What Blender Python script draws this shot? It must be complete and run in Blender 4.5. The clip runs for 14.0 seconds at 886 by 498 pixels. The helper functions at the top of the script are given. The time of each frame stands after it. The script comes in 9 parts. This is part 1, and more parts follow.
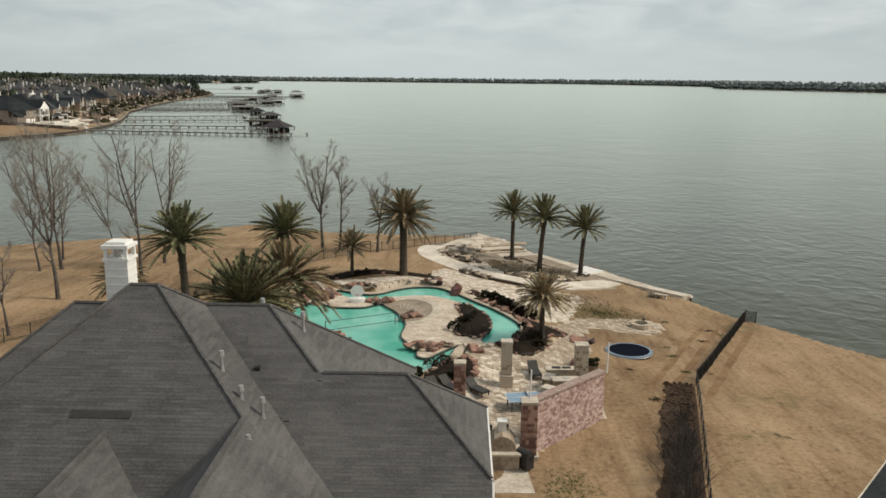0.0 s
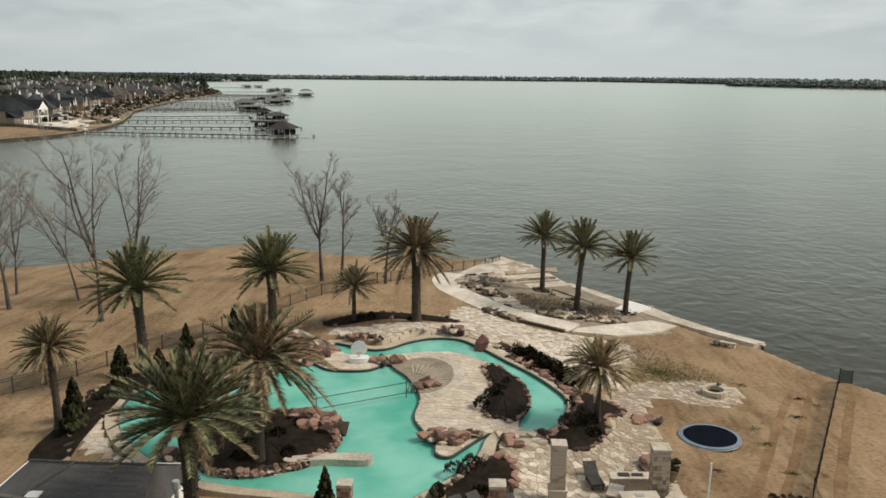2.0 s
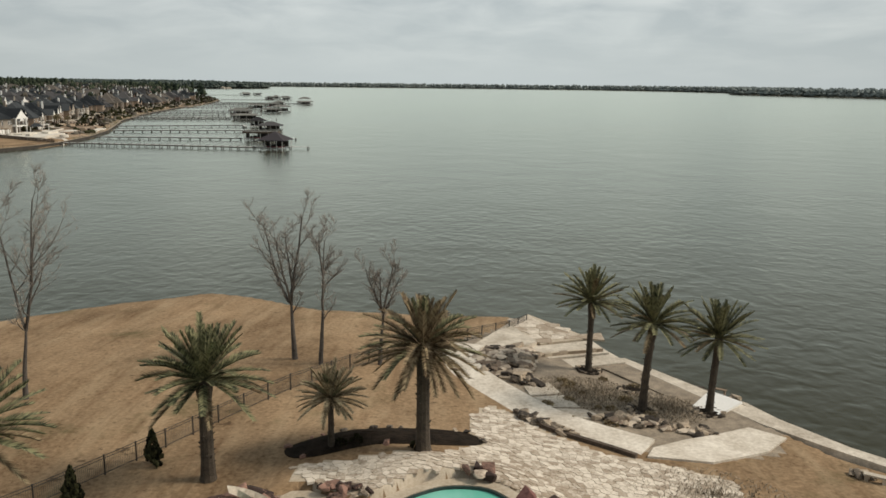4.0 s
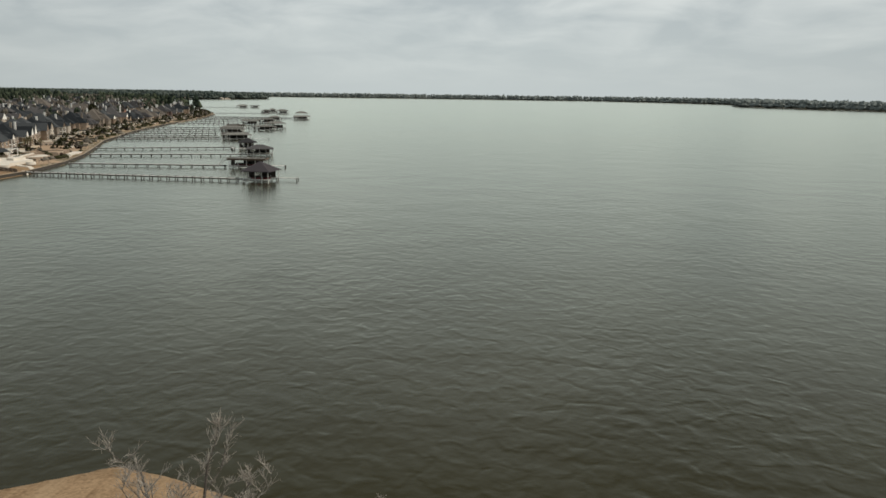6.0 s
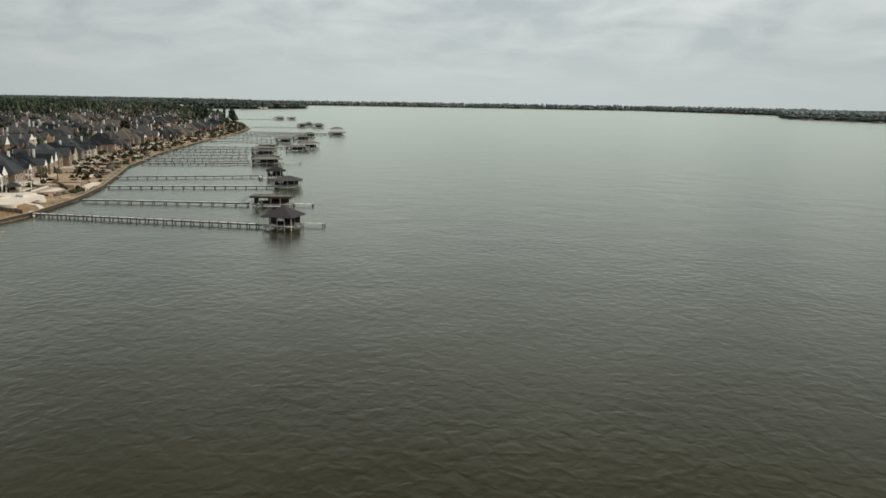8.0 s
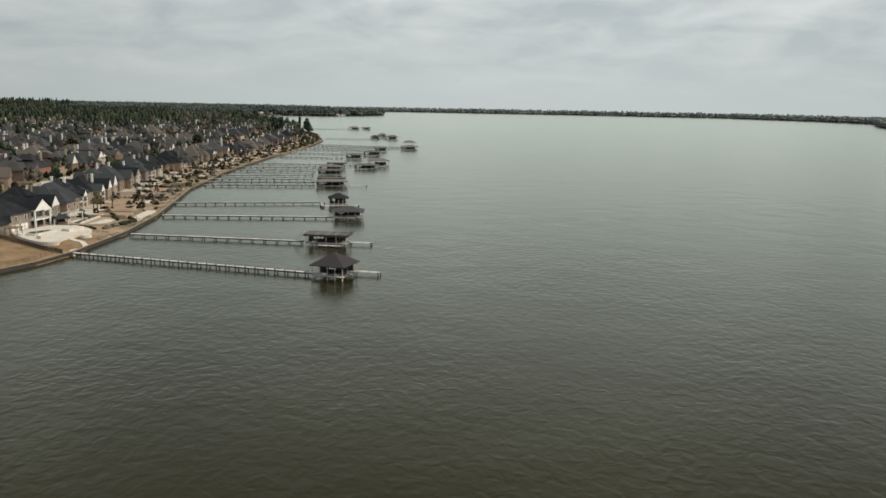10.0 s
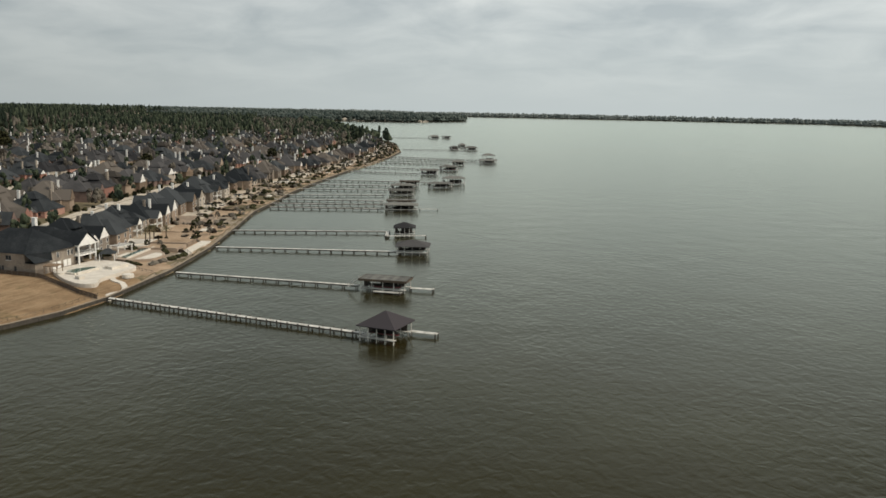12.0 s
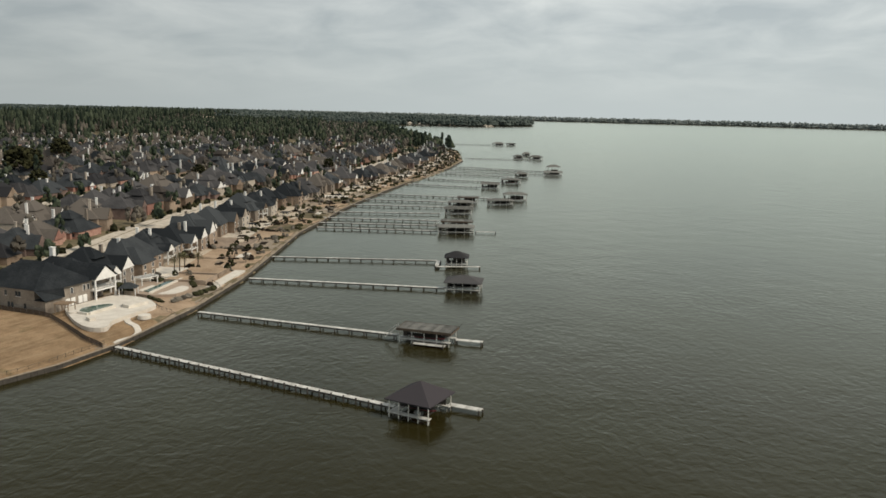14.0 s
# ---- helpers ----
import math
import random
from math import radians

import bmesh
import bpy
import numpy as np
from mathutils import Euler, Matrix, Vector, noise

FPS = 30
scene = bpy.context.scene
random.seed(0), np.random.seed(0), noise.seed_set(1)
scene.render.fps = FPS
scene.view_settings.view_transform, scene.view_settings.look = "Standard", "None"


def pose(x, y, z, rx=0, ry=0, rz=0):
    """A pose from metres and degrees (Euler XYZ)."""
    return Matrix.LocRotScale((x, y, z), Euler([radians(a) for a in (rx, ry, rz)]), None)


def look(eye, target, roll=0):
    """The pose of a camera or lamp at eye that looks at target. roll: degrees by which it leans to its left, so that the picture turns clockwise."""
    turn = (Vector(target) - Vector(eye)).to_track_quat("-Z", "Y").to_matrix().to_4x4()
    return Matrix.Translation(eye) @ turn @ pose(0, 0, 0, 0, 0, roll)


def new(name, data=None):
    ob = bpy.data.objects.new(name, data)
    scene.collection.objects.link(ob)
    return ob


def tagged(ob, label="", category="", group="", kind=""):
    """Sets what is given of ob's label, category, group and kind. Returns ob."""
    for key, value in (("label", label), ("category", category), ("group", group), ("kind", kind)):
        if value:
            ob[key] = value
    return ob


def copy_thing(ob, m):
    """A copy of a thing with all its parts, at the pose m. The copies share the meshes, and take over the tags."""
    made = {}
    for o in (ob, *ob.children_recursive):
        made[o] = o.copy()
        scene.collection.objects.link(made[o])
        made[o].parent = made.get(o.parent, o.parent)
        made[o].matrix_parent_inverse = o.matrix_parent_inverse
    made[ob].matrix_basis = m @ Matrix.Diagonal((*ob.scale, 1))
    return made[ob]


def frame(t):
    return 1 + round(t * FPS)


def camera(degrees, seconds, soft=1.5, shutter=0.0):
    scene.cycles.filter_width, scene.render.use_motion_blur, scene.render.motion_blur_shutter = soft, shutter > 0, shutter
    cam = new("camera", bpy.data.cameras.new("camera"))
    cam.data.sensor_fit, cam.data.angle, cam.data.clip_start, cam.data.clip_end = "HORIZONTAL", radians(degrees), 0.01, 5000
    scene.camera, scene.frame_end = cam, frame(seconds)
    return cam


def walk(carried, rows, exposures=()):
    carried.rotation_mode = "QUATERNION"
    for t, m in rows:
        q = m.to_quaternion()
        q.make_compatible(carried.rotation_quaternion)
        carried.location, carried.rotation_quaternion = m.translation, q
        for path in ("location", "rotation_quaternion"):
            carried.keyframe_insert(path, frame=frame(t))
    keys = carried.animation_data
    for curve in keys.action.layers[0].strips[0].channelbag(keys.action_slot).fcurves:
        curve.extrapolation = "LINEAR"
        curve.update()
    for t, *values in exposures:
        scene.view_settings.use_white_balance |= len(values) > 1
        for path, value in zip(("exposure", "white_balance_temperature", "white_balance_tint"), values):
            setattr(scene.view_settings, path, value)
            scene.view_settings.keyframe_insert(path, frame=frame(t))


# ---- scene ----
# ---------------------------------------------------------------- camera
cam = camera(56.81, 14.0, soft=1.6)
PATH = [
    (0, 0.00, 0.00, 26.72, 1.226, -11.807, 0.525),
    (0.5, -0.28, 4.27, 26.90, 1.335, -11.862, 0.495),
    (1, -0.60, 8.36, 27.06, 1.838, -11.891, 0.495),
    (1.5, -1.02, 12.63, 27.13, 1.939, -11.928, 0.480),
    (2, -1.44, 17.15, 27.19, 1.973, -11.963, 0.420),
    (4.5, -4.26, 50.95, 27.54, 2.028, -11.271, 0.622),
    (5, -4.95, 59.80, 28.65, 2.057, -11.130, 0.628),
    (5.5, -5.74, 68.83, 30.46, 2.036, -10.936, 0.666),
    (6, -6.39, 77.74, 32.91, 1.997, -10.785, 0.716),
    (6.5, -7.08, 86.40, 35.38, 1.961, -10.633, 0.767),
    (7, -7.86, 94.81, 37.95, 2.196, -10.521, 0.781),
    (7.5, -8.74, 103.05, 40.46, 3.255, -10.441, 0.795),
    (8, -9.55, 111.27, 42.88, 4.586, -10.353, 0.835),
    (10.5, -11.17, 152.70, 54.02, 11.386, -10.000, 0.914),
    (11, -11.83, 161.47, 56.15, 12.919, -9.956, 0.900),
    (11.5, -12.61, 170.34, 58.30, 14.344, -9.943, 0.899),
    (12, -13.62, 179.24, 60.49, 15.709, -9.922, 0.895),
    (12.5, -14.89, 188.25, 62.53, 16.984, -9.908, 0.902),
    (13, -16.48, 197.27, 64.23, 18.191, -9.912, 0.944),
    (13.5, -18.28, 206.33, 65.69, 19.218, -9.884, 1.023),
    (14, -20.19, 215.39, 66.94, 20.295, -9.828, 1.106),
]


def aim(x, y, z, yaw, pitch, roll):
    a, p = radians(yaw), radians(pitch)
    return look((x, y, z), (x - math.sin(a) * math.cos(p), y + math.cos(a) * math.cos(p), z + math.sin(p)), roll)


walk(cam, [(t, aim(*row)) for t, *row in PATH], exposures=[(0.0, 0.2), (2.0, 0.2), (4.5, 0.10), (14.0, 0.10)])

# ---------------------------------------------------------------- sky and sun
SUN_AZ, SUN_EL = 88.0, 44.0
world = bpy.data.worlds.new("overcast_sky")
scene.world = world
world.use_nodes = True
wn, wl = world.node_tree.nodes, world.node_tree.links
wn.clear()
w_out = wn.new("ShaderNodeOutputWorld")
w_bg = wn.new("ShaderNodeBackground")
w_sky = wn.new("ShaderNodeTexSky")
w_sky.sky_type = "NISHITA"
w_sky.sun_disc = False
w_sky.sun_elevation = radians(SUN_EL)
w_sky.sun_rotation = radians(SUN_AZ)
w_bg2 = wn.new("ShaderNodeBackground")
w_bg.inputs["Strength"].default_value = 0.07
w_bg2.inputs["Strength"].default_value = 1.0
wl.new(w_sky.outputs[0], w_bg.inputs["Color"])
# cloud deck: the view direction laid onto a flat layer overhead
w_tc = wn.new("ShaderNodeTexCoord")
w_sep = wn.new("ShaderNodeSeparateXYZ")
wl.new(w_tc.outputs["Generated"], w_sep.inputs[0])
w_h = wn.new("ShaderNodeMath")
w_h.operation = "MAXIMUM"
w_h.inputs[1].default_value = 0.0
wl.new(w_sep.outputs["Z"], w_h.inputs[0])
w_ha = wn.new("ShaderNodeMath")
w_ha.operation = "ADD"
w_ha.inputs[1].default_value = 0.22
wl.new(w_h.outputs[0], w_ha.inputs[0])
w_div = wn.new("ShaderNodeVectorMath")
w_div.operation = "DIVIDE"
wl.new(w_tc.outputs["Generated"], w_div.inputs[0])
w_cmb = wn.new("ShaderNodeCombineXYZ")
for k in "XYZ":
    wl.new(w_ha.outputs[0], w_cmb.inputs[k])
wl.new(w_cmb.outputs[0], w_div.inputs[1])
w_n1 = wn.new("ShaderNodeTexNoise")
w_n1.inputs["Scale"].default_value = 2.4
w_n1.inputs["Detail"].default_value = 7
w_n1.inputs["Roughness"].default_value = 0.52
w_n1.inputs["Distortion"].default_value = 0.35
wl.new(w_div.outputs[0], w_n1.inputs["Vector"])
w_ramp = wn.new("ShaderNodeValToRGB")
w_ramp.color_ramp.elements[0].position = 0.36
w_ramp.color_ramp.elements[0].color = (0.45, 0.50, 0.515, 1)
w_ramp.color_ramp.elements[1].position = 0.66
w_ramp.color_ramp.elements[1].color = (0.72, 0.757, 0.742, 1)
wl.new(w_n1.outputs["Fac"], w_ramp.inputs[0])
# even band of haze at the horizon
w_hz = wn.new("ShaderNodeMapRange")
w_hz.inputs["From Min"].default_value = 0.0
w_hz.inputs["From Max"].default_value = 0.13
wl.new(w_h.outputs[0], w_hz.inputs["Value"])
w_mix = wn.new("ShaderNodeMix")
w_mix.data_type = "RGBA"
wl.new(w_hz.outputs[0], w_mix.inputs["Factor"])
w_mix.inputs["A"].default_value = (0.535, 0.59, 0.592, 1)
# the deck is thinner, and so lighter, over the open lake
w_side = wn.new("ShaderNodeMapRange")
w_side.inputs["From Min"].default_value = -1.0
w_side.inputs["From Max"].default_value = 1.0
wl.new(w_sep.outputs["X"], w_side.inputs["Value"])
w_deck = wn.new("ShaderNodeValToRGB")
w_deck.color_ramp.interpolation = "B_SPLINE"
for pos_, v_ in ((0.12, 0.68), (0.28, 0.90), (0.50, 1.0), (0.68, 0.90), (0.85, 0.80)):
    e_ = w_deck.color_ramp.elements.new(pos_)
    e_.color = (v_, v_, v_, 1)
w_deck.color_ramp.elements.remove(w_deck.color_ramp.elements[0])
w_deck.color_ramp.elements.remove(w_deck.color_ramp.elements[-1])
wl.new(w_side.outputs[0], w_deck.inputs[0])
w_scale = wn.new("ShaderNodeVectorMath")
w_scale.operation = "SCALE"
# added dimming of the unseen upper sky, to weaken near-water reflections
w_over = wn.new("ShaderNodeMapRange")
w_over.interpolation_type = "SMOOTHSTEP"
w_over.inputs["From Min"].default_value = 0.17
w_over.inputs["From Max"].default_value = 0.60
w_over.inputs["To Min"].default_value = 1.0
w_over.inputs["To Max"].default_value = 0.80
wl.new(w_h.outputs[0], w_over.inputs["Value"])
w_both = wn.new("ShaderNodeMath")
w_both.operation = "MULTIPLY"
wl.new(w_deck.outputs[0], w_both.inputs[0])
wl.new(w_over.outputs[0], w_both.inputs[1])
wl.new(w_both.outputs[0], w_scale.inputs["Scale"])
wl.new(w_ramp.outputs[0], w_mix.inputs["B"])
wl.new(w_mix.outputs["Result"], w_scale.inputs[0])
wl.new(w_scale.outputs[0], w_bg2.inputs["Color"])
w_ms = wn.new("ShaderNodeMixShader")
w_ms.inputs[0].default_value = 0.93
wl.new(w_bg.outputs[0], w_ms.inputs[1])
wl.new(w_bg2.outputs[0], w_ms.inputs[2])
wl.new(w_ms.outputs[0], w_out.inputs["Surface"])

sun = new("sun", bpy.data.lights.new("sun", "SUN"))
sun.data.energy = 2.8
sun.data.angle = radians(18)
sun.data.color = (1.0, 0.90, 0.76)
sun_dir = Vector((math.sin(radians(SUN_AZ)) * math.cos(radians(SUN_EL)), math.cos(radians(SUN_AZ)) * math.cos(radians(SUN_EL)), math.sin(radians(SUN_EL))))
sun.matrix_world = look(tuple(sun_dir * 100), (0, 0, 0))

# ---------------------------------------------------------------- materials
def mat(name, dark, light, scale=1.0, rough=0.8, bump=0.3, fine=6.0, metal=0.0, spread=(0.35, 0.65), coords="world", rand=0.0, island=0.0, gloss=0.5, depth=0.03):
    """A surface whose colour drifts between two tones at a broad and a fine scale, with relief from the fine one.
    rand, island: how far the tone differs from object to object, and from piece to piece of one mesh."""
    m = bpy.data.materials.new(name)
    m.use_nodes = True
    n, l = m.node_tree.nodes, m.node_tree.links
    b = n["Principled BSDF"]
    b.inputs["Roughness"].default_value = rough
    b.inputs["Metallic"].default_value = metal
    b.inputs["Specular IOR Level"].default_value = gloss
    if coords == "world":
        src = n.new("ShaderNodeNewGeometry").outputs["Position"]
    else:
        src = n.new("ShaderNodeTexCoord").outputs["Object"]
    n1 = n.new("ShaderNodeTexNoise")
    n1.inputs["Scale"].default_value = scale
    n1.inputs["Detail"].default_value = 5
    n1.inputs["Roughness"].default_value = 0.6
    n2 = n.new("ShaderNodeTexNoise")
    n2.inputs["Scale"].default_value = scale * fine
    n2.inputs["Detail"].default_value = 4
    n2.inputs["Roughness"].default_value = 0.65
    l.new(src, n1.inputs["Vector"])
    l.new(src, n2.inputs["Vector"])
    add = n.new("ShaderNodeMath")
    add.operation = "MULTIPLY_ADD"
    add.inputs[1].default_value = 0.55
    l.new(n1.outputs["Fac"], add.inputs[0])
    half = n.new("ShaderNodeMath")
    half.operation = "MULTIPLY"
    half.inputs[1].default_value = 0.45
    l.new(n2.outputs["Fac"], half.inputs[0])
    l.new(half.outputs[0], add.inputs[2])
    fac = add.outputs[0]
    for amount, node, out in ((rand, "ShaderNodeObjectInfo", "Random"), (island, "ShaderNodeNewGeometry", "Random Per Island")):
        if amount:
            r = n.new(node)
            ma = n.new("ShaderNodeMath")
            ma.operation = "MULTIPLY_ADD"
            ma.inputs[1].default_value = amount
            l.new(r.outputs[out], ma.inputs[0])
            l.new(fac, ma.inputs[2])
            sub = n.new("ShaderNodeMath")
            sub.operation = "SUBTRACT"
            sub.inputs[1].default_value = amount / 2
            l.new(ma.outputs[0], sub.inputs[0])
            fac = sub.outputs[0]
    ramp = n.new("ShaderNodeValToRGB")
    e = ramp.color_ramp.elements
    e[0].position, e[0].color = spread[0], (*dark, 1)
    e[1].position, e[1].color = spread[1], (*light, 1)
    l.new(fac, ramp.inputs[0])
    l.new(ramp.outputs[0], b.inputs["Base Color"])
    if bump:
        bp = n.new("ShaderNodeBump")
        bp.inputs["Strength"].default_value = bump
        bp.inputs["Distance"].default_value = depth
        l.new(n2.outputs["Fac"], bp.inputs["Height"])
        l.new(bp.outputs[0], b.inputs["Normal"])
    return m


def lawn_mat():
    """Dormant grass: broad bleached and brown drifts, mown streaks, straw grain and dark weedy flecks."""
    m = mat("dormant_lawn", (0.118, 0.075, 0.041), (0.345, 0.238, 0.142), 0.10, 0.95, 0.6, 30, gloss=0.1, spread=(0.34, 0.62))
    n, l = m.node_tree.nodes, m.node_tree.links
    b = n["Principled BSDF"]
    base = b.inputs["Base Color"].links[0].from_socket
    pos = n.new("ShaderNodeNewGeometry").outputs["Position"]

    def noise(scale, detail, stretch=(1, 1, 1), turn=0.0):
        mp = n.new("ShaderNodeMapping")
        mp.inputs["Scale"].default_value = stretch
        mp.inputs["Rotation"].default_value = (0, 0, radians(turn))
        l.new(pos, mp.inputs["Vector"])
        t = n.new("ShaderNodeTexNoise")
        t.inputs["Scale"].default_value = scale
        t.inputs["Detail"].default_value = detail
        t.inputs["Roughness"].default_value = 0.65
        l.new(mp.outputs[0], t.inputs["Vector"])
        return t.outputs["Fac"]

    def layer(colour, fac, lo, hi, most, blend="MIX"):
        global_range = n.new("ShaderNodeMapRange")
        global_range.inputs["From Min"].default_value = lo
        global_range.inputs["From Max"].default_value = hi
        global_range.inputs["To Max"].default_value = most
        l.new(fac, global_range.inputs["Value"])
        mx = n.new("ShaderNodeMix")
        mx.data_type = "RGBA"
        mx.blend_type = blend
        l.new(global_range.outputs[0], mx.inputs["Factor"])
        l.new(base, mx.inputs["A"])
        mx.inputs["B"].default_value = (*colour, 1)
        return mx.outputs["Result"]

    base = layer((0.40, 0.30, 0.19), noise(0.5, 5, (1, 0.18, 1), -26), 0.46, 0.68, 0.45)
    base = layer((0.12, 0.066, 0.033), noise(0.9, 4, (1, 0.08, 1), -30), 0.52, 0.70, 0.5)
    base = layer((0.085, 0.052, 0.028), noise(2.2, 5), 0.56, 0.68, 0.6)
    base = layer((0.045, 0.055, 0.018), noise(0.13, 7), 0.58, 0.70, 0.5)
    base = layer((0.06, 0.038, 0.022), noise(0.45, 6), 0.66, 0.70, 0.7)
    l.new(base, b.inputs["Base Color"])
    return m


M_LAWN = lawn_mat()
M_TOWN = mat("town_ground", (0.07, 0.065, 0.04), (0.24, 0.19, 0.12), 0.03, 0.95, 0.3, 8, gloss=0.1)
M_TANBRICK = mat("tan_brick", (0.16, 0.115, 0.08), (0.34, 0.265, 0.2), 0.3, 0.9, 0.3, 14, rand=0.4)
M_WOODS = mat("woodland_floor", (0.025, 0.028, 0.017), (0.075, 0.07, 0.045), 0.02, 0.95, 0.3, 8, gloss=0.1)
M_BED = mat("lake_bed", (0.04, 0.04, 0.025), (0.08, 0.075, 0.045), 0.05, 0.95, 0.2)
M_SHINGLE = mat("asphalt_shingle", (0.060, 0.058, 0.057), (0.124, 0.120, 0.119), 0.25, 0.92, 0.6, 40, gloss=0.2, island=0.13)
M_RIDGE = mat("ridge_cap", (0.05, 0.048, 0.047), (0.115, 0.112, 0.11), 0.6, 0.9, 0.4, 12, gloss=0.25)
M_TOWNROOF = mat("slate_grey_roof", (0.015, 0.018, 0.021), (0.048, 0.053, 0.057), 0.15, 0.95, 0.3, 14, gloss=0.15, rand=0.5)
M_GREYROOF = mat("charcoal_roof", (0.026, 0.026, 0.028), (0.075, 0.073, 0.074), 0.15, 0.95, 0.3, 14, gloss=0.15, rand=0.5)
M_BROWNROOF = mat("brown_grey_roof", (0.048, 0.042, 0.037), (0.115, 0.101, 0.088), 0.15, 0.95, 0.3, 14, gloss=0.15, rand=0.5)
M_DULLBRICK = mat("dark_red_brick", (0.07, 0.047, 0.040), (0.175, 0.122, 0.104), 0.3, 0.9, 0.3, 14, rand=0.4)
M_WHITE = mat("white_paint", (0.66, 0.65, 0.62), (0.82, 0.81, 0.78), 0.5, 0.6, 0.1, 9)
M_STUCCO = mat("pale_stucco", (0.17, 0.142, 0.115), (0.42, 0.37, 0.31), 0.2, 0.85, 0.25, 18, rand=0.5)
M_BRICKWALL = mat("pink_brick", (0.26, 0.13, 0.10), (0.52, 0.33, 0.26), 0.7, 0.9, 0.5, 8, rand=0.45)
M_STONE = mat("tan_stone", (0.22, 0.17, 0.12), (0.52, 0.44, 0.34), 0.8, 0.9, 0.5, 6, coords="object", rand=0.6, island=0.5)
M_FLAG = mat("flagstone", (0.30, 0.235, 0.17), (0.66, 0.585, 0.49), 1.6, 0.9, 0.6, 4, rand=0.3, island=0.3)
M_FLAGPALE = mat("worn_cream_flagstone", (0.40, 0.325, 0.25), (0.66, 0.58, 0.48), 0.7, 0.9, 0.5, 6, rand=0.14, island=0.14)
M_MORTAR = mat("deck_mortar", (0.33, 0.265, 0.19), (0.55, 0.475, 0.375), 0.5, 0.95, 0.4, 10)
M_CONC = mat("weathered_concrete", (0.30, 0.25, 0.19), (0.66, 0.595, 0.50), 0.45, 0.9, 0.4, 9)
M_PALEROCK = mat("pale_ledge_stone", (0.15, 0.11, 0.08), (0.55, 0.46, 0.36), 1.1, 0.9, 0.8, 5, coords="object", rand=0.5, depth=0.06)
M_BRANCH = mat("grey_branch", (0.15, 0.137, 0.122), (0.36, 0.335, 0.30), 0.8, 0.95, 0.3, 6, coords="object", gloss=0.1)
M_STRAW = mat("straw_frond", (0.17, 0.125, 0.072), (0.47, 0.385, 0.245), 0.6, 0.85, 0.1, 4, coords="object", island=0.4, gloss=0.15)
M_BROWNROCK = mat("brown_boulder", (0.035, 0.026, 0.019), (0.40, 0.32, 0.235), 1.1, 0.9, 0.8, 5, coords="object", rand=0.5, depth=0.08)
M_ROCK = mat("red_boulder", (0.038, 0.021, 0.016), (0.31, 0.178, 0.132), 1.1, 0.9, 0.8, 5, coords="object", rand=0.4, island=0.4, depth=0.08)
M_MULCH = mat("dark_mulch", (0.007, 0.006, 0.005), (0.036, 0.027, 0.02), 1.2, 0.95, 0.9, 9, gloss=0.05, depth=0.06)
M_BARK = mat("bare_bark", (0.04, 0.034, 0.029), (0.13, 0.112, 0.096), 1.5, 0.95, 0.6, 8, coords="object")
M_PALMBARK = mat("palm_bark", (0.024, 0.019, 0.014), (0.095, 0.074, 0.053), 1.6, 0.95, 0.8, 6, coords="object", depth=0.06)
M_FROND = mat("palm_frond", (0.022, 0.027, 0.012), (0.235, 0.226, 0.118), 0.6, 0.7, 0.1, 4, coords="object", island=0.35, gloss=0.3)
M_DRY = mat("dry_frond", (0.075, 0.05, 0.028), (0.27, 0.21, 0.125), 0.6, 0.8, 0.1, 4, coords="object", island=0.4, gloss=0.2)
M_LEAF = mat("evergreen_leaf", (0.007, 0.008, 0.004), (0.042, 0.042, 0.02), 0.5, 0.9, 0.1, 4, island=0.6, gloss=0.08)
M_PINE = mat("pine_needles", (0.016, 0.024, 0.017), (0.062, 0.076, 0.049), 0.006, 0.9, 0.1, 4, island=0.55, gloss=0.1)
# paler and bluer than the near pines: some haze put into the colour
M_GREENWOOD = mat("hazed_pine_woods", (0.040, 0.054, 0.050), (0.088, 0.104, 0.094), 0.004, 0.95, 0.1, 6, island=0.4, gloss=0.05)
# far shore trees: aerial haze is put into this pale grey-green
M_FARWOOD = mat("hazed_far_woods", (0.145, 0.168, 0.163), (0.205, 0.228, 0.218), 0.004, 0.95, 0.1, 6, island=0.3, gloss=0.05)
M_TWIG = mat("bare_crown", (0.05, 0.045, 0.038), (0.15, 0.135, 0.112), 0.03, 0.95, 0.1, 4, island=0.6, gloss=0.1)
M_DOCK = mat("silvered_planks", (0.36, 0.35, 0.32), (0.62, 0.61, 0.57), 0.5, 0.9, 0.3, 8, rand=0.2, island=0.25)
M_POST = mat("creosoted_post", (0.022, 0.019, 0.016), (0.075, 0.066, 0.056), 0.8, 0.9, 0.3, 6)
M_DOCKROOF = mat("boathouse_shingle", (0.018, 0.016, 0.018), (0.052, 0.047, 0.052), 0.3, 0.95, 0.3, 10, rand=0.5, gloss=0.1)
M_METALROOF = mat("green_grey_sheet", (0.06, 0.06, 0.054), (0.17, 0.168, 0.152), 0.5, 0.95, 0.2, 10, rand=0.25)
M_IRON = mat("black_iron", (0.012, 0.012, 0.012), (0.04, 0.038, 0.035), 2.0, 0.55, 0.1, 5)
M_DARKGLASS = mat("window_glass", (0.02, 0.025, 0.03), (0.06, 0.07, 0.08), 0.3, 0.12, 0.0, 5)
M_WICKER = mat("black_wicker", (0.012, 0.011, 0.010), (0.05, 0.045, 0.04), 3.0, 0.7, 0.6, 8)
M_BLUE = mat("blue_canvas", (0.16, 0.25, 0.34), (0.28, 0.38, 0.48), 0.8, 0.7, 0.2, 8)
M_NET = mat("trampoline_mat", (0.003, 0.004, 0.009), (0.008, 0.010, 0.018), 1.0, 0.95, 0.2, 20, gloss=0.04)
